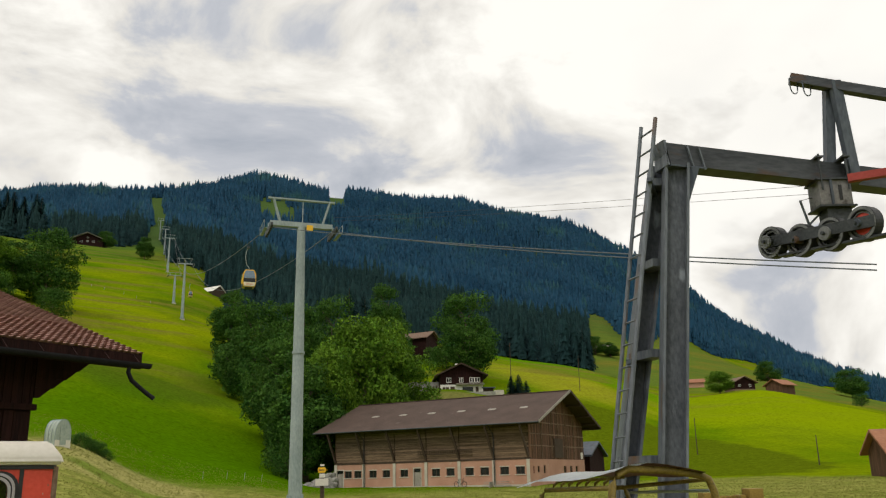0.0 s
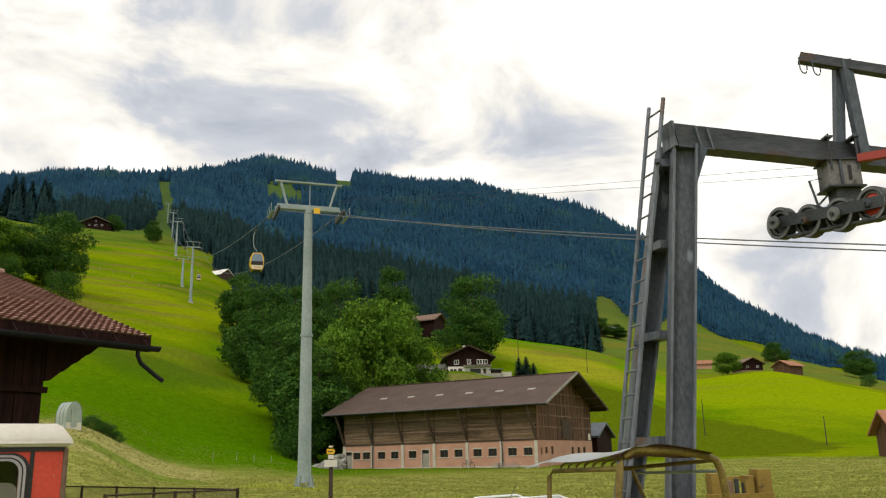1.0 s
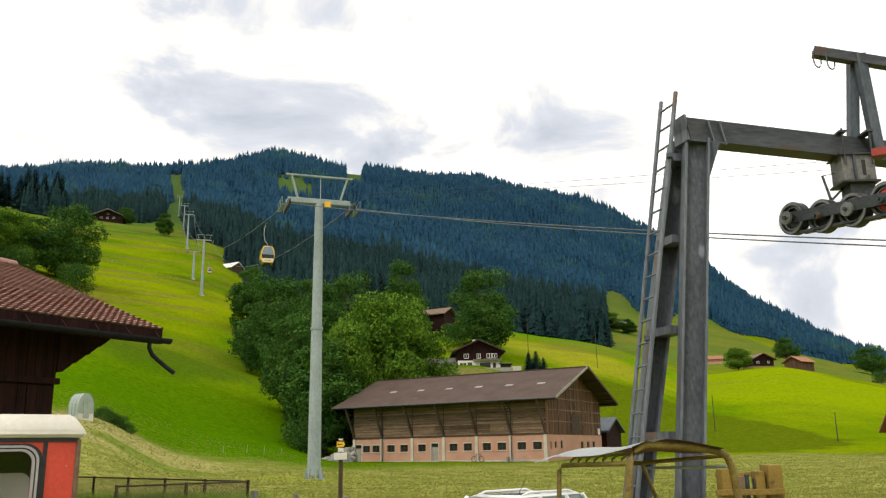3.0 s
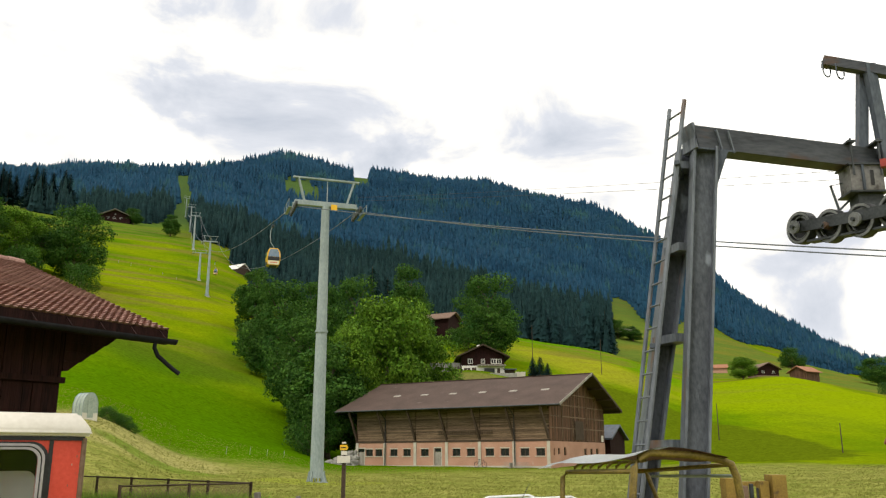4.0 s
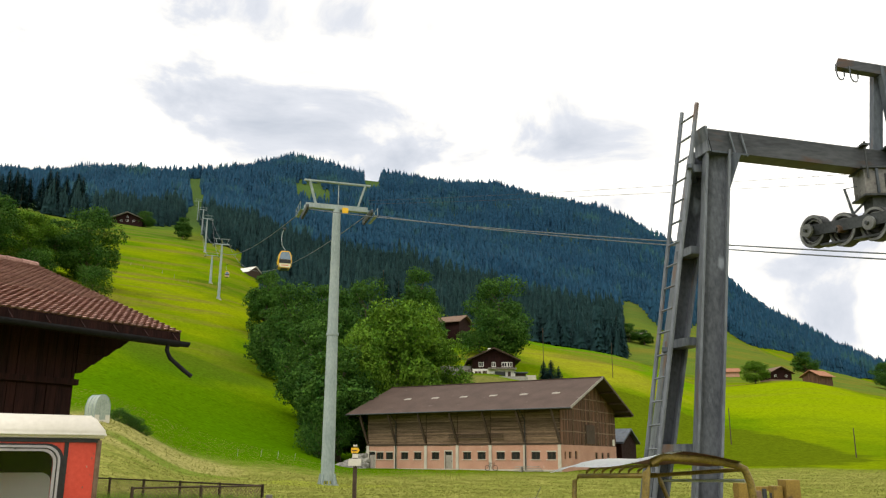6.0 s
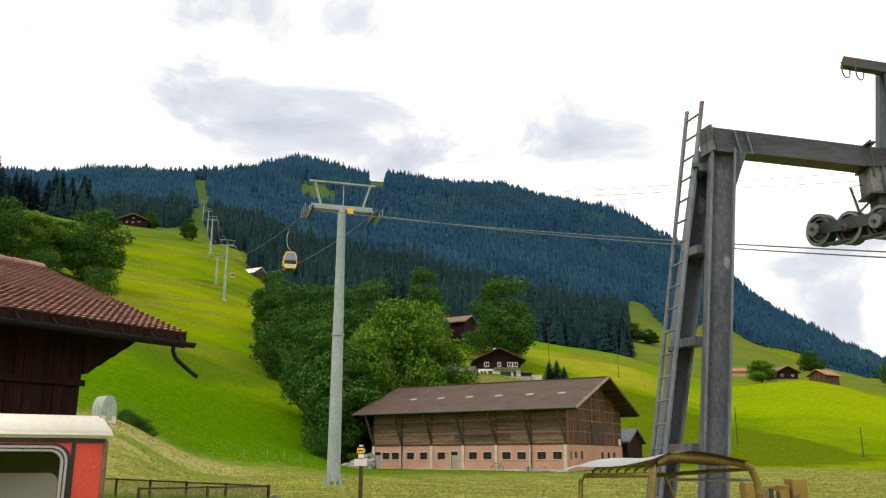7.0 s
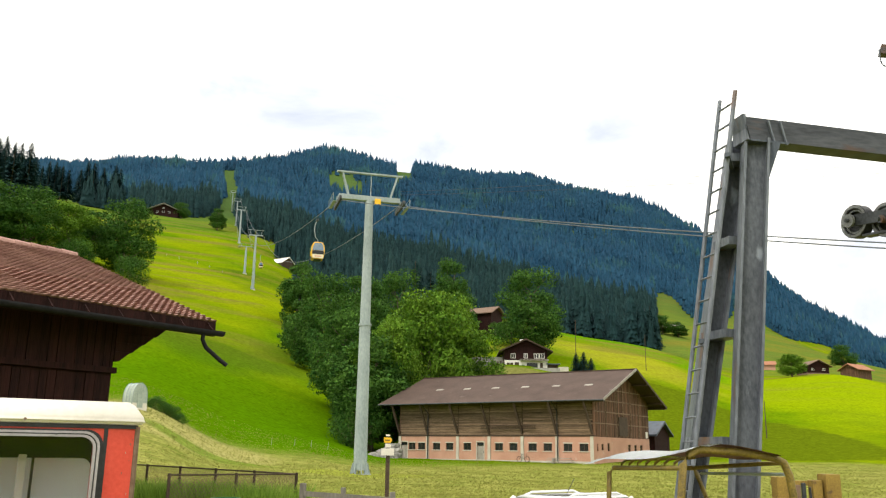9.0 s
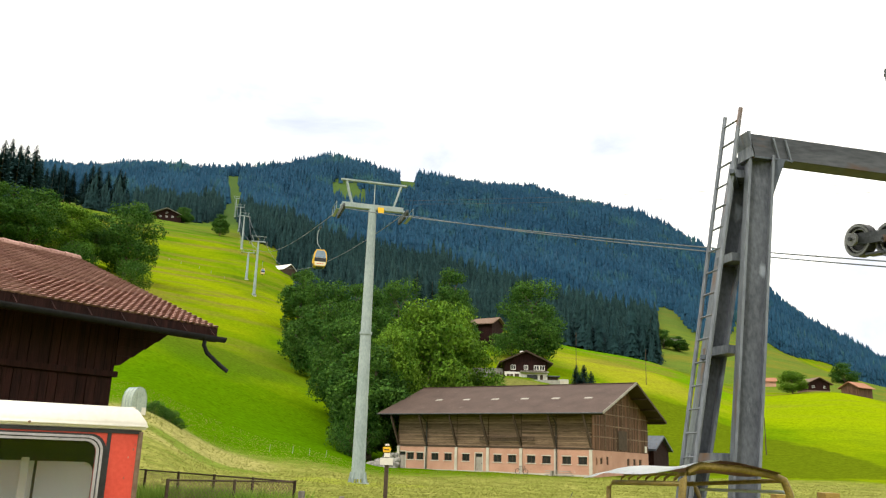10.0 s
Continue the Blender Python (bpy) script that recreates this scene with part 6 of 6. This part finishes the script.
# ---- white estate car ----
def build_car():
    x, y, z = (0.690, 16.000, 1.714)
    zg = gz(x, y)
    zr = z - zg                       # roof height
    c = thing("white_estate_car", pose(x, y, zg, 0, 0, 227.0), "white estate car with white roof rails and dark sunroof", "car")
    # local x forward, y to its left
    W = 0.88
    side = [(-2.2, 0.35), (-2.25, 0.75), (-2.2, 0.95), (-2.05, 1.0), (0.85, 0.98), (1.9, 0.86), (2.2, 0.66), (2.25, 0.35)]
    bm = prism(bmesh.new(), side, 2 * W)
    bmesh.ops.translate(bm, verts=bm.verts, vec=(0, -W, 0))
    bmesh.ops.bevel(bm, geom=list(bm.edges), offset=0.06, segments=2, affect="EDGES")
    body = part("body", bm, M_CARWHITE, c, smooth=True)
    h = zr
    def loft(pts_low, pts_high, zl, zh):
        q = bmesh.new()
        u = [q.verts.new((a, b, zl)) for a, b in pts_low]; v = [q.verts.new((a, b, zh)) for a, b in pts_high]
        for k in range(4):
            q.faces.new((u[k], u[(k + 1) % 4], v[(k + 1) % 4], v[k]))
        q.faces.new(v); q.faces.new(u[::-1])
        return q
    low = [(0.95, 0.80), (-2.1, 0.80), (-2.1, -0.80), (0.95, -0.80)]
    high = [(0.15, 0.60), (-1.75, 0.60), (-1.75, -0.60), (0.15, -0.60)]
    q = loft(low, high, 0.97, h - 0.05)
    gh = part("glasshouse", q, M_CARGLASS, c, "green-tinted windows all round, paled by painted sky reflection")
    q = loft([(0.20, 0.62), (-1.80, 0.62), (-1.80, -0.62), (0.20, -0.62)], [(0.05, 0.55), (-1.7, 0.55), (-1.7, -0.55), (0.05, -0.55)], h - 0.055, h)
    bmesh.ops.bevel(q, geom=list(q.edges), offset=0.02, segments=2, affect="EDGES")
    roof = part("roof", q, M_CARWHITE, c, smooth=True)
    part("sunroof", B(-0.75, -0.05, -0.38, 0.38, h - 0.004, h + 0.006), M_WINDOW, roof, "dark glass sunroof")
    for s in (-1, 1):
        part("roof_rail", tube(bmesh.new(), [(-1.65, s * 0.52, h - 0.02), (-1.45, s * 0.52, h + 0.040), (-0.2, s * 0.52, h + 0.040), (0.02, s * 0.52, h - 0.02)], 0.022, 8), M_CARWHITE, roof, "white roof rail", True)
        for xa, xb in ((0.97, 0.17), (-0.35, -0.42), (-1.25, -1.22), (-2.08, -1.75)):
            part("window_pillar", beam(bmesh.new(), (xa, s * 0.81, 0.96), (xb, s * 0.615, h - 0.04), 0.05, 0.09, (0, s, 0)), M_CARWHITE, gh)
        m = part("mirror", B(0.68, 0.82, s * 0.92 - 0.09, s * 0.92 + 0.09, 1.0, 1.14, bevel=0.03), M_CARWHITE, body)
        for xw in (1.4, -1.35):
            w = part("wheel", tube(bmesh.new(), [(xw, s * 0.70, 0.31), (xw, s * 0.90, 0.31)], 0.31, 22), M_RUBBER, c)
            part("rim", tube(bmesh.new(), [(xw, s * 0.72, 0.31), (xw, s * 0.91, 0.31)], 0.2, 16), M_CHROME, w)
        part("headlight", B(2.0, 2.2, s * 0.62 - 0.16, s * 0.62 + 0.16, 0.66, 0.80, bevel=0.03), M_CHROME, body)
        part("tail_light", B(-2.27, -2.15, s * 0.7 - 0.1, s * 0.7 + 0.1, 0.75, 1.0, bevel=0.02), M_REDPAINT, body)
    part("aerial", tube(bmesh.new(), [(-0.2, 0.3, h), (-0.45, 0.3, h + 0.30)], 0.006, 5), M_RUBBER, roof)


build_car()


# ---- fences, trough, signpost ----
def chain_fence(p, q, height, posts, label, group):
    p, q = Vector(p), Vector(q)
    g = thing("chain_link_fence", Matrix.Translation(p - Vector((0, 0, height))), label, "fence", group)
    d = q - p
    L = d.length
    for i in range(posts):
        a = p + d * (i / (posts - 1))
        base = gz(a.x, a.y) - 0.2
        partw("post", tube(bmesh.new(), [(a.x, a.y, base), (a.x, a.y, a.z + 0.03)], 0.035, 8), M_BEAM, g)
    partw("top_rail", tube(bmesh.new(), [p, q], 0.020, 6), M_BEAM, g)
    bm = bmesh.new()
    step = 0.085
    n = int((L + height) / step)
    un = d.normalized()
    for s in (-1, 1):
        for i in range(n):
            a0 = i * step - (height if s > 0 else 0)
            lo, hi = (max(a0, 0), min(a0 + height, L)) if s > 0 else (max(a0 - height, 0), min(a0, L))
            if hi - lo < 0.02:
                continue
            if s > 0:
                zl, zh = -height + (lo - a0), -height + (hi - a0)
            else:
                zl, zh = -(lo - (a0 - height)), -(hi - (a0 - height))
            A = p + un * lo; A.z = p.z + (q.z - p.z) * lo / L + zl
            Bq = p + un * hi; Bq.z = p.z + (q.z - p.z) * hi / L + zh
            beam(bm, A, Bq, 0.006, 0.006)
    ob = partw("wire_mesh", bm, M_RUST, g)
    tagged(ob, kind="stuff")


chain_fence((-10.740, 23.000, 2.040), (-4.760, 19.200, 1.940), 1.25, 6, "rusty chain-link garden fence with steel posts", "garden fences")
chain_fence((-6.830, 17.000, 1.950), (-4.760, 19.200, 1.940), 1.25, 3, "rusty chain-link garden fence with steel posts", "garden fences")


def build_yard_things():
    a, b, c = Vector((-3.480, 14.500, 1.930)), Vector((-1.880, 14.000, 1.830)), Vector((-2.730, 14.200, 1.880))
    f = thing("wooden_fence", Matrix.Translation((a.x, a.y, gz(a.x, a.y))), "silvered wooden rail fence", "fence")
    for p, w in ((a, 0.10), (c, 0.08), (b, 0.09)):
        z = gz(p.x, p.y) - 0.2
        partw("post", box(bmesh.new(), p.x - w / 2, p.x + w / 2, p.y - w / 2, p.y + w / 2, z, p.z, bevel=0.02), M_FENCE, f)
    for dz in (0.17, 0.42, 0.72):
        q = bmesh.new(); beam(q, a + Vector((0.05, -0.09, -dz)), b + Vector((0, -0.09, -dz + 0.05)), 0.03, 0.085); partw("rail", q, M_FENCE, f)
    t = Vector((-5.460, 16.500, 1.530))
    tr = thing("green_rain_barrel", Matrix.Translation((t.x, t.y, gz(t.x, t.y))), "round green plastic tub behind the fence", "tub")
    part("tub", tube(bmesh.new(), [(0, 0, 0), (0, 0, t.z - gz(t.x, t.y))], 0.24, 20, 0.27), M_GREENPLASTIC, tr, smooth=False)
    part("rim", ring(bmesh.new(), (0, 0, t.z - gz(t.x, t.y)), (0.001, 0, 1), 0.255, 0.295, 0.04, 20), M_GREENPLASTIC, tr)
    s = Vector((-2.800, 20.000, 2.770))
    zg = gz(s.x, s.y)
    g = thing("hiking_signpost", Matrix.Translation((s.x, s.y, zg)), "wooden hiking signpost with yellow arrow and white board", "signpost")
    H = s.z - zg
    part("post", B(-0.045, 0.045, -0.045, 0.045, -0.3, H - 0.1, bevel=0.01), M_BEAM, g)
    ar = prism(bmesh.new(), [(-0.09, H - 0.11), (0.07, H - 0.11), (0.105, H - 0.05), (0.07, H + 0.01), (-0.09, H + 0.01)], 0.03)
    bmesh.ops.translate(ar, verts=ar.verts, vec=(0, -0.09, 0))
    ar = part("arrow", ar, M_SIGNYELLOW, g, "yellow hiking arrow")
    part("bar", B(-0.07, 0.05, -0.096, -0.091, H - 0.06, H - 0.04), M_RUBBER, ar)
    wb = part("board", B(-0.15, 0.15, -0.09, -0.06, H - 0.40, H - 0.24, bevel=0.004), M_WHITEPAINT, g, "white notice board")
    part("board", B(-0.06, 0.07, -0.085, -0.055, H - 0.22, H - 0.13, bevel=0.004), M_WHITEPAINT, g)
    part("cap", B(-0.05, 0.04, -0.05, 0.05, H + 0.04, H + 0.08, bevel=0.01), M_WHITEPAINT, g)


build_yard_things()


# ---- houses on the hills ----
def house(name, place, turn, w, d, hw, rise, roof_m, wall_m, label, category, lower=None, lower_h=0.0, over=0.9, wins=(), group=""):
    """Gable end towards local -y, ridge along y. wins: x, z, width, height on the gable wall."""
    x, y, z = place
    h = thing(name, pose(x, y, z, 0, 0, turn), label, category, group)
    prof = [(-w / 2, -2.5), (w / 2, -2.5), (w / 2, hw), (0, hw + rise), (-w / 2, hw)]
    bm = prism(bmesh.new(), [(a, max(b, lower_h) if lower else b) for a, b in prof], d)
    part("wall", bm, wall_m, h)
    if lower:
        part("ground_floor", B(-w / 2 - 0.03, w / 2 + 0.03, -0.03, d + 0.03, -2.5, lower_h), lower, h, "pale masonry ground floor")
    s = rise / (w / 2)
    pr = [(-w / 2 - over, hw - over * s), (0, hw + rise), (w / 2 + over, hw - over * s), (w / 2 + over, hw - over * s + 0.25), (0, hw + rise + 0.27), (-w / 2 - over, hw - over * s + 0.25)]
    bm = prism(bmesh.new(), pr, d + 2 * over)
    bmesh.ops.translate(bm, verts=bm.verts, vec=(0, -over, 0.02))
    part("roof", bm, roof_m, h)
    for wx, wz, ww, wh in wins:
        wd = part("window", B(wx - ww / 2, wx + ww / 2, -0.09, -0.04, wz, wz + wh), M_WHITEWALL, h, "small white-framed window")
        part("pane", B(wx - ww / 2 + 0.1, wx - 0.05, -0.11, -0.094, wz + 0.1, wz + wh - 0.1), M_WINDOW, wd)
        part("pane", B(wx + 0.05, wx + ww / 2 - 0.1, -0.11, -0.094, wz + 0.1, wz + wh - 0.1), M_WINDOW, wd)
    return h


def build_houses():
    h = house("hillside_chalet", (4.20, 172.00, gz(4.20, 172.00) - 0.85), 4, 8.8, 9, 4.0, 2.0, M_BEAM, M_DARKWOOD, "small dark chalet with a white ground floor on the hillside", "house", M_WHITEWALL, 1.9,
              1.1, ((-2.6, 2.3, 1.0, 1.0), (0, 2.3, 0.8, 1.0), (2.2, 2.3, 1.1, 1.0), (3.3, 2.3, 1.1, 1.0)))
    part("balcony", B(-1.2, 4.6, -0.9, -0.04, 1.8, 1.9), M_GREY_WOOD, h)
    part("door", B(-2.3, -1.4, -0.08, -0.034, -0.1, 1.5), M_BEAM, h)
    part("picture_window", B(0.2, 2.4, -0.08, -0.034, 0.3, 1.4), M_WINDOW, h, "wide dark window")
    part("chimney", B(-0.9, -0.3, 3.0, 3.6, 5.4, 6.6), M_WHITEWALL, h)
    part("annex_wall", B(4.24, 6.6, 0.4, 4.0, -2.0, 1.1), M_BEAM, h)
    part("annex_roof", B(4.2, 7.0, -0.2, 4.3, 1.104, 1.3), M_STEEL, h)
    part("balcony_rail", B(-1.2, 4.6, -0.92, -0.86, 2.0, 2.08), M_GREY_WOOD, h)
    for k in range(9):
        part("baluster", B(-1.15 + k * 0.71, -1.09 + k * 0.71, -0.91, -0.87, 1.904, 1.996), M_GREY_WOOD, h)
    for k, xx in enumerate((-3.6, -2.9, 3.2)):
        part("shutter", B(xx - 0.3, xx + 0.3, -0.08, -0.034, 0.25, 1.4), M_BEAM, h)
    part("retaining_wall", B(-11.5, -4.6, 1.0, 2.0, -2.5, 2.6), M_STONE, h, "rough grey stone retaining wall")
    part("parapet", B(6.61, 8.6, -1.0, -0.7, -1.5, 0.55), M_CONCRETE, h, "low pale parapet")
    part("terrace_wall", B(-7.5, 6.8, -1.6, -1.2, -3.0, 0.25), M_STONE, h, "grey stone terrace wall")
    house("hay_barn", (-2.290, 232.000, 37.240), 62, 6.5, 9.5, 3.0, 1.7, M_RUST, M_DARKWOOD, "old brown hay barn half hidden by trees", "barn", None, 0, 0.8)
    house("far_chalet", (-235.00, 536.00, gz(-235.00, 536.00) + 1.00), 12, 20, 12, 3.6, 4.2, M_GREY_WOOD, M_DARKWOOD, "dark chalet high on the meadow below the forest", "house", None, 0, 2.0, ((-4, 1.4, 1.6, 1.2), (0, 1.4, 1.6, 1.2), (4, 1.4, 1.6, 1.2), (0, 4.3, 1.4, 1.0)))
    house("white_roofed_hut", (-110.71, 410.00, gz(-110.71, 410.00)), 62, 9.5, 12.0, 2.8, 3.2, M_WHITEWALL, M_BEAM, "small hut with a pale roof between trees", "hut", None, 0, 0.5)
    house("farmhouse", (134.88, 372.00, gz(134.88, 372.00) + 0.10), 10, 10, 9, 4.2, 2.4, M_RUST, M_DARKWOOD, "brown farmhouse on the grassy knoll", "house", M_RUST, 1.2, 1.2, ((-2.5, 2.2, 1.2, 1.0), (2.5, 2.2, 1.2, 1.0)))
    house("stable", (145.28, 366.00, gz(145.28, 366.00) + 0.10), -55, 8, 9.5, 4.0, 2.2, M_REDTILE, M_BARNWOOD_V, "grey stable with an orange tiled roof on the knoll", "stable", None, 0, 1.0)
    house("pink_cottage", (131.66, 420.00, gz(131.66, 420.00) + 0.10), 80, 6, 10, 2.2, 1.6, M_REDTILE, M_PINK, "low pink cottage behind the knoll", "house", None, 0, 0.7)
    house("white_cottage", (124.06, 600.00, gz(124.06, 600.00) + 0.10), 70, 7, 11, 2.6, 1.8, M_GREY_WOOD, M_WHITEWALL, "low white cottage in the far meadow", "house", None, 0, 0.8, (), "")
    house("field_shed", (46.94, 92.00, gz(46.94, 92.00) + 0.10), -98, 6.5, 8, 2.6, 2.0, M_REDTILE, M_BARNWOOD_V, "weathered shed with a red roof at the field edge", "shed", None, 0, 0.7)
    house("lean_to_shed", (21.700, 120.500, 2.700), 60.6, 6.0, 3.6, 2.3, 1.6, M_STEEL, M_DARKWOOD, "dark timber shed with a grey roof behind the barn", "shed", None, 0, 0.5)
    # polytunnel on the bank
    x, y = -31.2, 69.0
    g = thing("greenhouse", pose(x + 0.45, y, gz(x, y), 0, 0, 62) @ Matrix.Diagonal((0.72, 0.72, 0.95, 1)), "small white film greenhouse on a grassy bank", "greenhouse")
    arc = [(-1.0 * math.cos(math.pi * i / 10), 1.0 + 1.15 * math.sin(math.pi * i / 10)) for i in range(11)]
    bm = prism(bmesh.new(), [(-1.0, -0.4)] + arc + [(1.0, -0.4)], 1.75)
    part("film", bm, M_POLY, g, "milky plastic film")
    for k in range(4):
        pts = [(a * 1.03, k * 0.58, b * 1.01) for a, b in arc]
        part("hoop", tube(bmesh.new(), [(-1.03, k * 0.58, -0.3)] + pts + [(1.03, k * 0.58, -0.3)], 0.03, 6), M_GALV, g)
    part("door", B(-0.4, 0.4, -0.06, -0.02, 0.0, 1.7), M_POLY, g)
    part("base_board", B(-1.02, 1.02, -0.05, -0.01, -0.35, 0.42), M_WHITEPAINT, g)
    # poles in the meadows
    for az, r, hgt in ((23.7, 135, 4.2), (4.8, 205, 9.0), (9.4, 215, 9.0), (-15.3, 268, 8.0), (16.6, 150, 6.0), (6.2, 120, 5.5)):
        px_, py_ = polar(az, r)
        tagged(link_bm("wooden_pole", tube(bmesh.new(), [(px_, py_, gz(px_, py_) - 0.4), (px_ + 0.03, py_, gz(px_, py_) + hgt)], 0.09, 7, 0.06), M_BEAM), "slim wooden pole standing in the meadow", "pole", "meadow poles")
    # boulder bank beside the barn
    rng = random.Random(3)
    bk = thing("boulder_bank", pose(-17.0, 110.5, 1.3), "bank of pale grey boulders beside the barn", "rock wall")
    for i in range(34):
        row = i % 4
        q = bmesh.new()
        bmesh.ops.create_icosphere(q, subdivisions=1, radius=0.5)
        for v in q.verts:
            v.co *= rng.uniform(0.8, 1.2)
        bmesh.ops.scale(q, vec=(rng.uniform(0.9, 1.5), 0.9, rng.uniform(0.7, 1.0)), verts=q.verts)
        bmesh.ops.translate(q, verts=q.verts, vec=(-1.2 + (i // 4) * 0.52 + rng.uniform(-0.2, 0.2) + row * 0.2, row * 0.35, -0.1 + row * 0.62 * min(1.0, 0.25 + (i // 4) * 0.13)))
        part("boulder", q, M_STONE, bk)
    # palisade on the slope
    fx, fy = polar(-2.1, 166)
    pf = thing("palisade", Matrix.Translation((fx, fy, gz(fx, fy))), "short dark picket fence below the chalet", "fence")
    for i in range(12):
        xx = fx - 1.0 + i * 0.62; yy = fy + 1 + i * 0.25
        partw("picket", box(bmesh.new(), xx - 0.12, xx + 0.12, yy - 0.1, yy + 0.1, gz(xx, yy) - 0.4, gz(xx, yy) + 1.3), M_BEAM, pf)
    # bicycle and planks at the barn wall
    def on_barn(a, b):
        th = radians(-29.36)
        return 9.97 + a * math.cos(th) - b * math.sin(th), 98.0 + a * math.sin(th) + b * math.cos(th)
    bx, by = on_barn(-8.6, -0.9)
    bz = gz(bx, by)
    bi = thing("bicycle", pose(bx, by, bz, 0, 0, -29.36), "dark bicycle leaning at the barn wall", "bicycle")
    for wx in (-0.52, 0.52):
        w = part("wheel", ring(bmesh.new(), (wx, 0, 0.34), (0, 1, 0.0001), 0.29, 0.34, 0.05, 18), M_RUBBER, bi)
    part("frame", tube(bmesh.new(), [(-0.52, 0, 0.34), (-0.2, 0, 0.85), (0.38, 0, 0.85), (0, 0, 0.32), (-0.2, 0, 0.85)], 0.025, 6), M_RUBBER, bi)
    part("fork", tube(bmesh.new(), [(0.52, 0, 0.34), (0.38, 0, 0.95), (0.3, 0.25, 1.02)], 0.022, 6), M_RUBBER, bi)
    part("saddle", B(-0.33, -0.07, -0.06, 0.06, 0.9, 0.97, bevel=0.02), M_RUBBER, bi)
    lx, ly = on_barn(-3.6, -1.2)
    ps = thing("plank_stack", pose(lx, ly, gz(lx, ly), 0, 0, -29.36), "low stack of grey planks at the barn wall", "plank stack")
    for k in range(3):
        part("plank", B(-1.8 + 0.1 * k, 1.7 - 0.2 * k, -0.3, 0.3, 0.1 + 0.22 * k, 0.17 + 0.22 * k), M_GREY_WOOD, ps)
        if k < 2:
            part("bearer", B(-1.0, -0.8, -0.28, 0.28, 0.174 + 0.22 * k, 0.316 + 0.22 * k), M_GREY_WOOD, ps)
    part("bearer", B(-1.0, -0.8, -0.28, 0.28, -0.1, 0.096), M_GREY_WOOD, ps)


build_houses()


def build_far_things():
    for i, (az, r) in enumerate(((-15.6, 92), (-14.1, 95), (-13.0, 97), (-11.9, 99), (-19.5, 330), (-21.2, 345), (-22.4, 352), (-23.2, 356), (-20.4, 338))):
        x, y = polar(az, r)
        h = 0.8 if r < 200 else 1.2
        tagged(link_bm("fence_stake", tube(bmesh.new(), [(x, y, gz(x, y) - 0.3), (x + 0.08, y, gz(x, y) + h)], 0.025 if r < 200 else 0.06, 6), M_GREY_WOOD), "thin pale pasture fence stake in the meadow", "stake", "pasture stakes")
    # snow-streaked range beyond the valley
    rng = np.random.RandomState(2)
    az = np.linspace(20, 48, 90)
    crest = 0.088 + 0.006 * np.sin(az * 1.1 + 0.8) + 0.003 * np.sin(az * 3.1) + rng.uniform(-0.001, 0.001, len(az))
    v, f = [], []
    for k, (rr, fr) in enumerate(((4300, 1.0), (4150, 0.72), (4000, 0.4), (3900, 0.0))):
        for a, c in zip(az, crest):
            v.append((rr * math.sin(radians(a)), rr * math.cos(radians(a)), rr * c * fr + rng.uniform(-25, 25) * (0 < k < 3) - 20 * (k == 3)))
    n = len(az)
    for k in range(3):
        for j in range(n - 1):
            f.append((k * n + j, (k + 1) * n + j, (k + 1) * n + j + 1, k * n + j + 1))
    me = np_mesh("distant_mountains", v, f, M_FARROCK)
    tagged(new("distant_mountains", me), "pale snow-streaked mountain range in the distance", "mountain", kind="structure")


M_FARROCK = mat("snowy_rock", (0.22, 0.28, 0.36), (0.55, 0.60, 0.68), 0.9, 0, 0.006, 0.03, 0)
build_far_things()


# ---- grass and weeds ----
def tufts(name, x, y, hmin, hmax, width, material, label, category, seed, blades=3):
    rng = np.random.RandomState(seed)
    n = len(x)
    z = heights(x, y)
    vs, fs = [], []
    for b in range(blades):
        a = rng.uniform(0, 6.28, n); h = rng.uniform(hmin, hmax, n); lean = rng.uniform(-0.5, 0.5, (n, 2)) * h[:, None]
        w = width * rng.uniform(0.6, 1.4, n)
        ox, oy = rng.uniform(-width, width, (2, n)) * 2
        p0 = np.stack([x + ox - np.cos(a) * w, y + oy - np.sin(a) * w, z - 0.03], 1)
        p1 = np.stack([x + ox + np.cos(a) * w, y + oy + np.sin(a) * w, z - 0.03], 1)
        p2 = np.stack([x + ox + lean[:, 0], y + oy + lean[:, 1], z + h], 1)
        vs.append(np.stack([p0, p1, p2], 1).reshape(-1, 3))
        fs.append(np.arange(n * 3).reshape(n, 3) + b * n * 3)
    return mesh_stuff(name, np.concatenate(vs), np.concatenate(fs), material, label, category)


def build_grass():
    rng = np.random.RandomState(9)
    n = 90000
    az = rng.uniform(-32, 32, n)
    r = 13 + 92 * rng.uniform(0, 1, n) ** 1.5
    x, y = r * np.sin(np.radians(az)), r * np.cos(np.radians(az))
    tufts("mown_grass", x, y, 0.03, 0.09, 0.035, M_HAY, "short mown meadow grass with dry stalks", "grass", 1)
    # weeds inside the garden fence
    n = 6500
    k = rng.uniform(0, 1, n); d = rng.uniform(0.15, 1.7, n)
    x = -8.6 + 3.8 * k + d * 0.2; y = 19.6 - 0.6 * k - d * 0.9
    tufts("weeds", x, y, 0.5, 1.5, 0.03, M_WEED, "tall green weeds growing along the garden fence", "weeds", 2, 4)


build_grass()

# tiles on the chalet roof
for _m in CHALET_ROOF[2]:
    share("tile", CHALET_ROOF[1], CHALET_ROOF[0], _m)
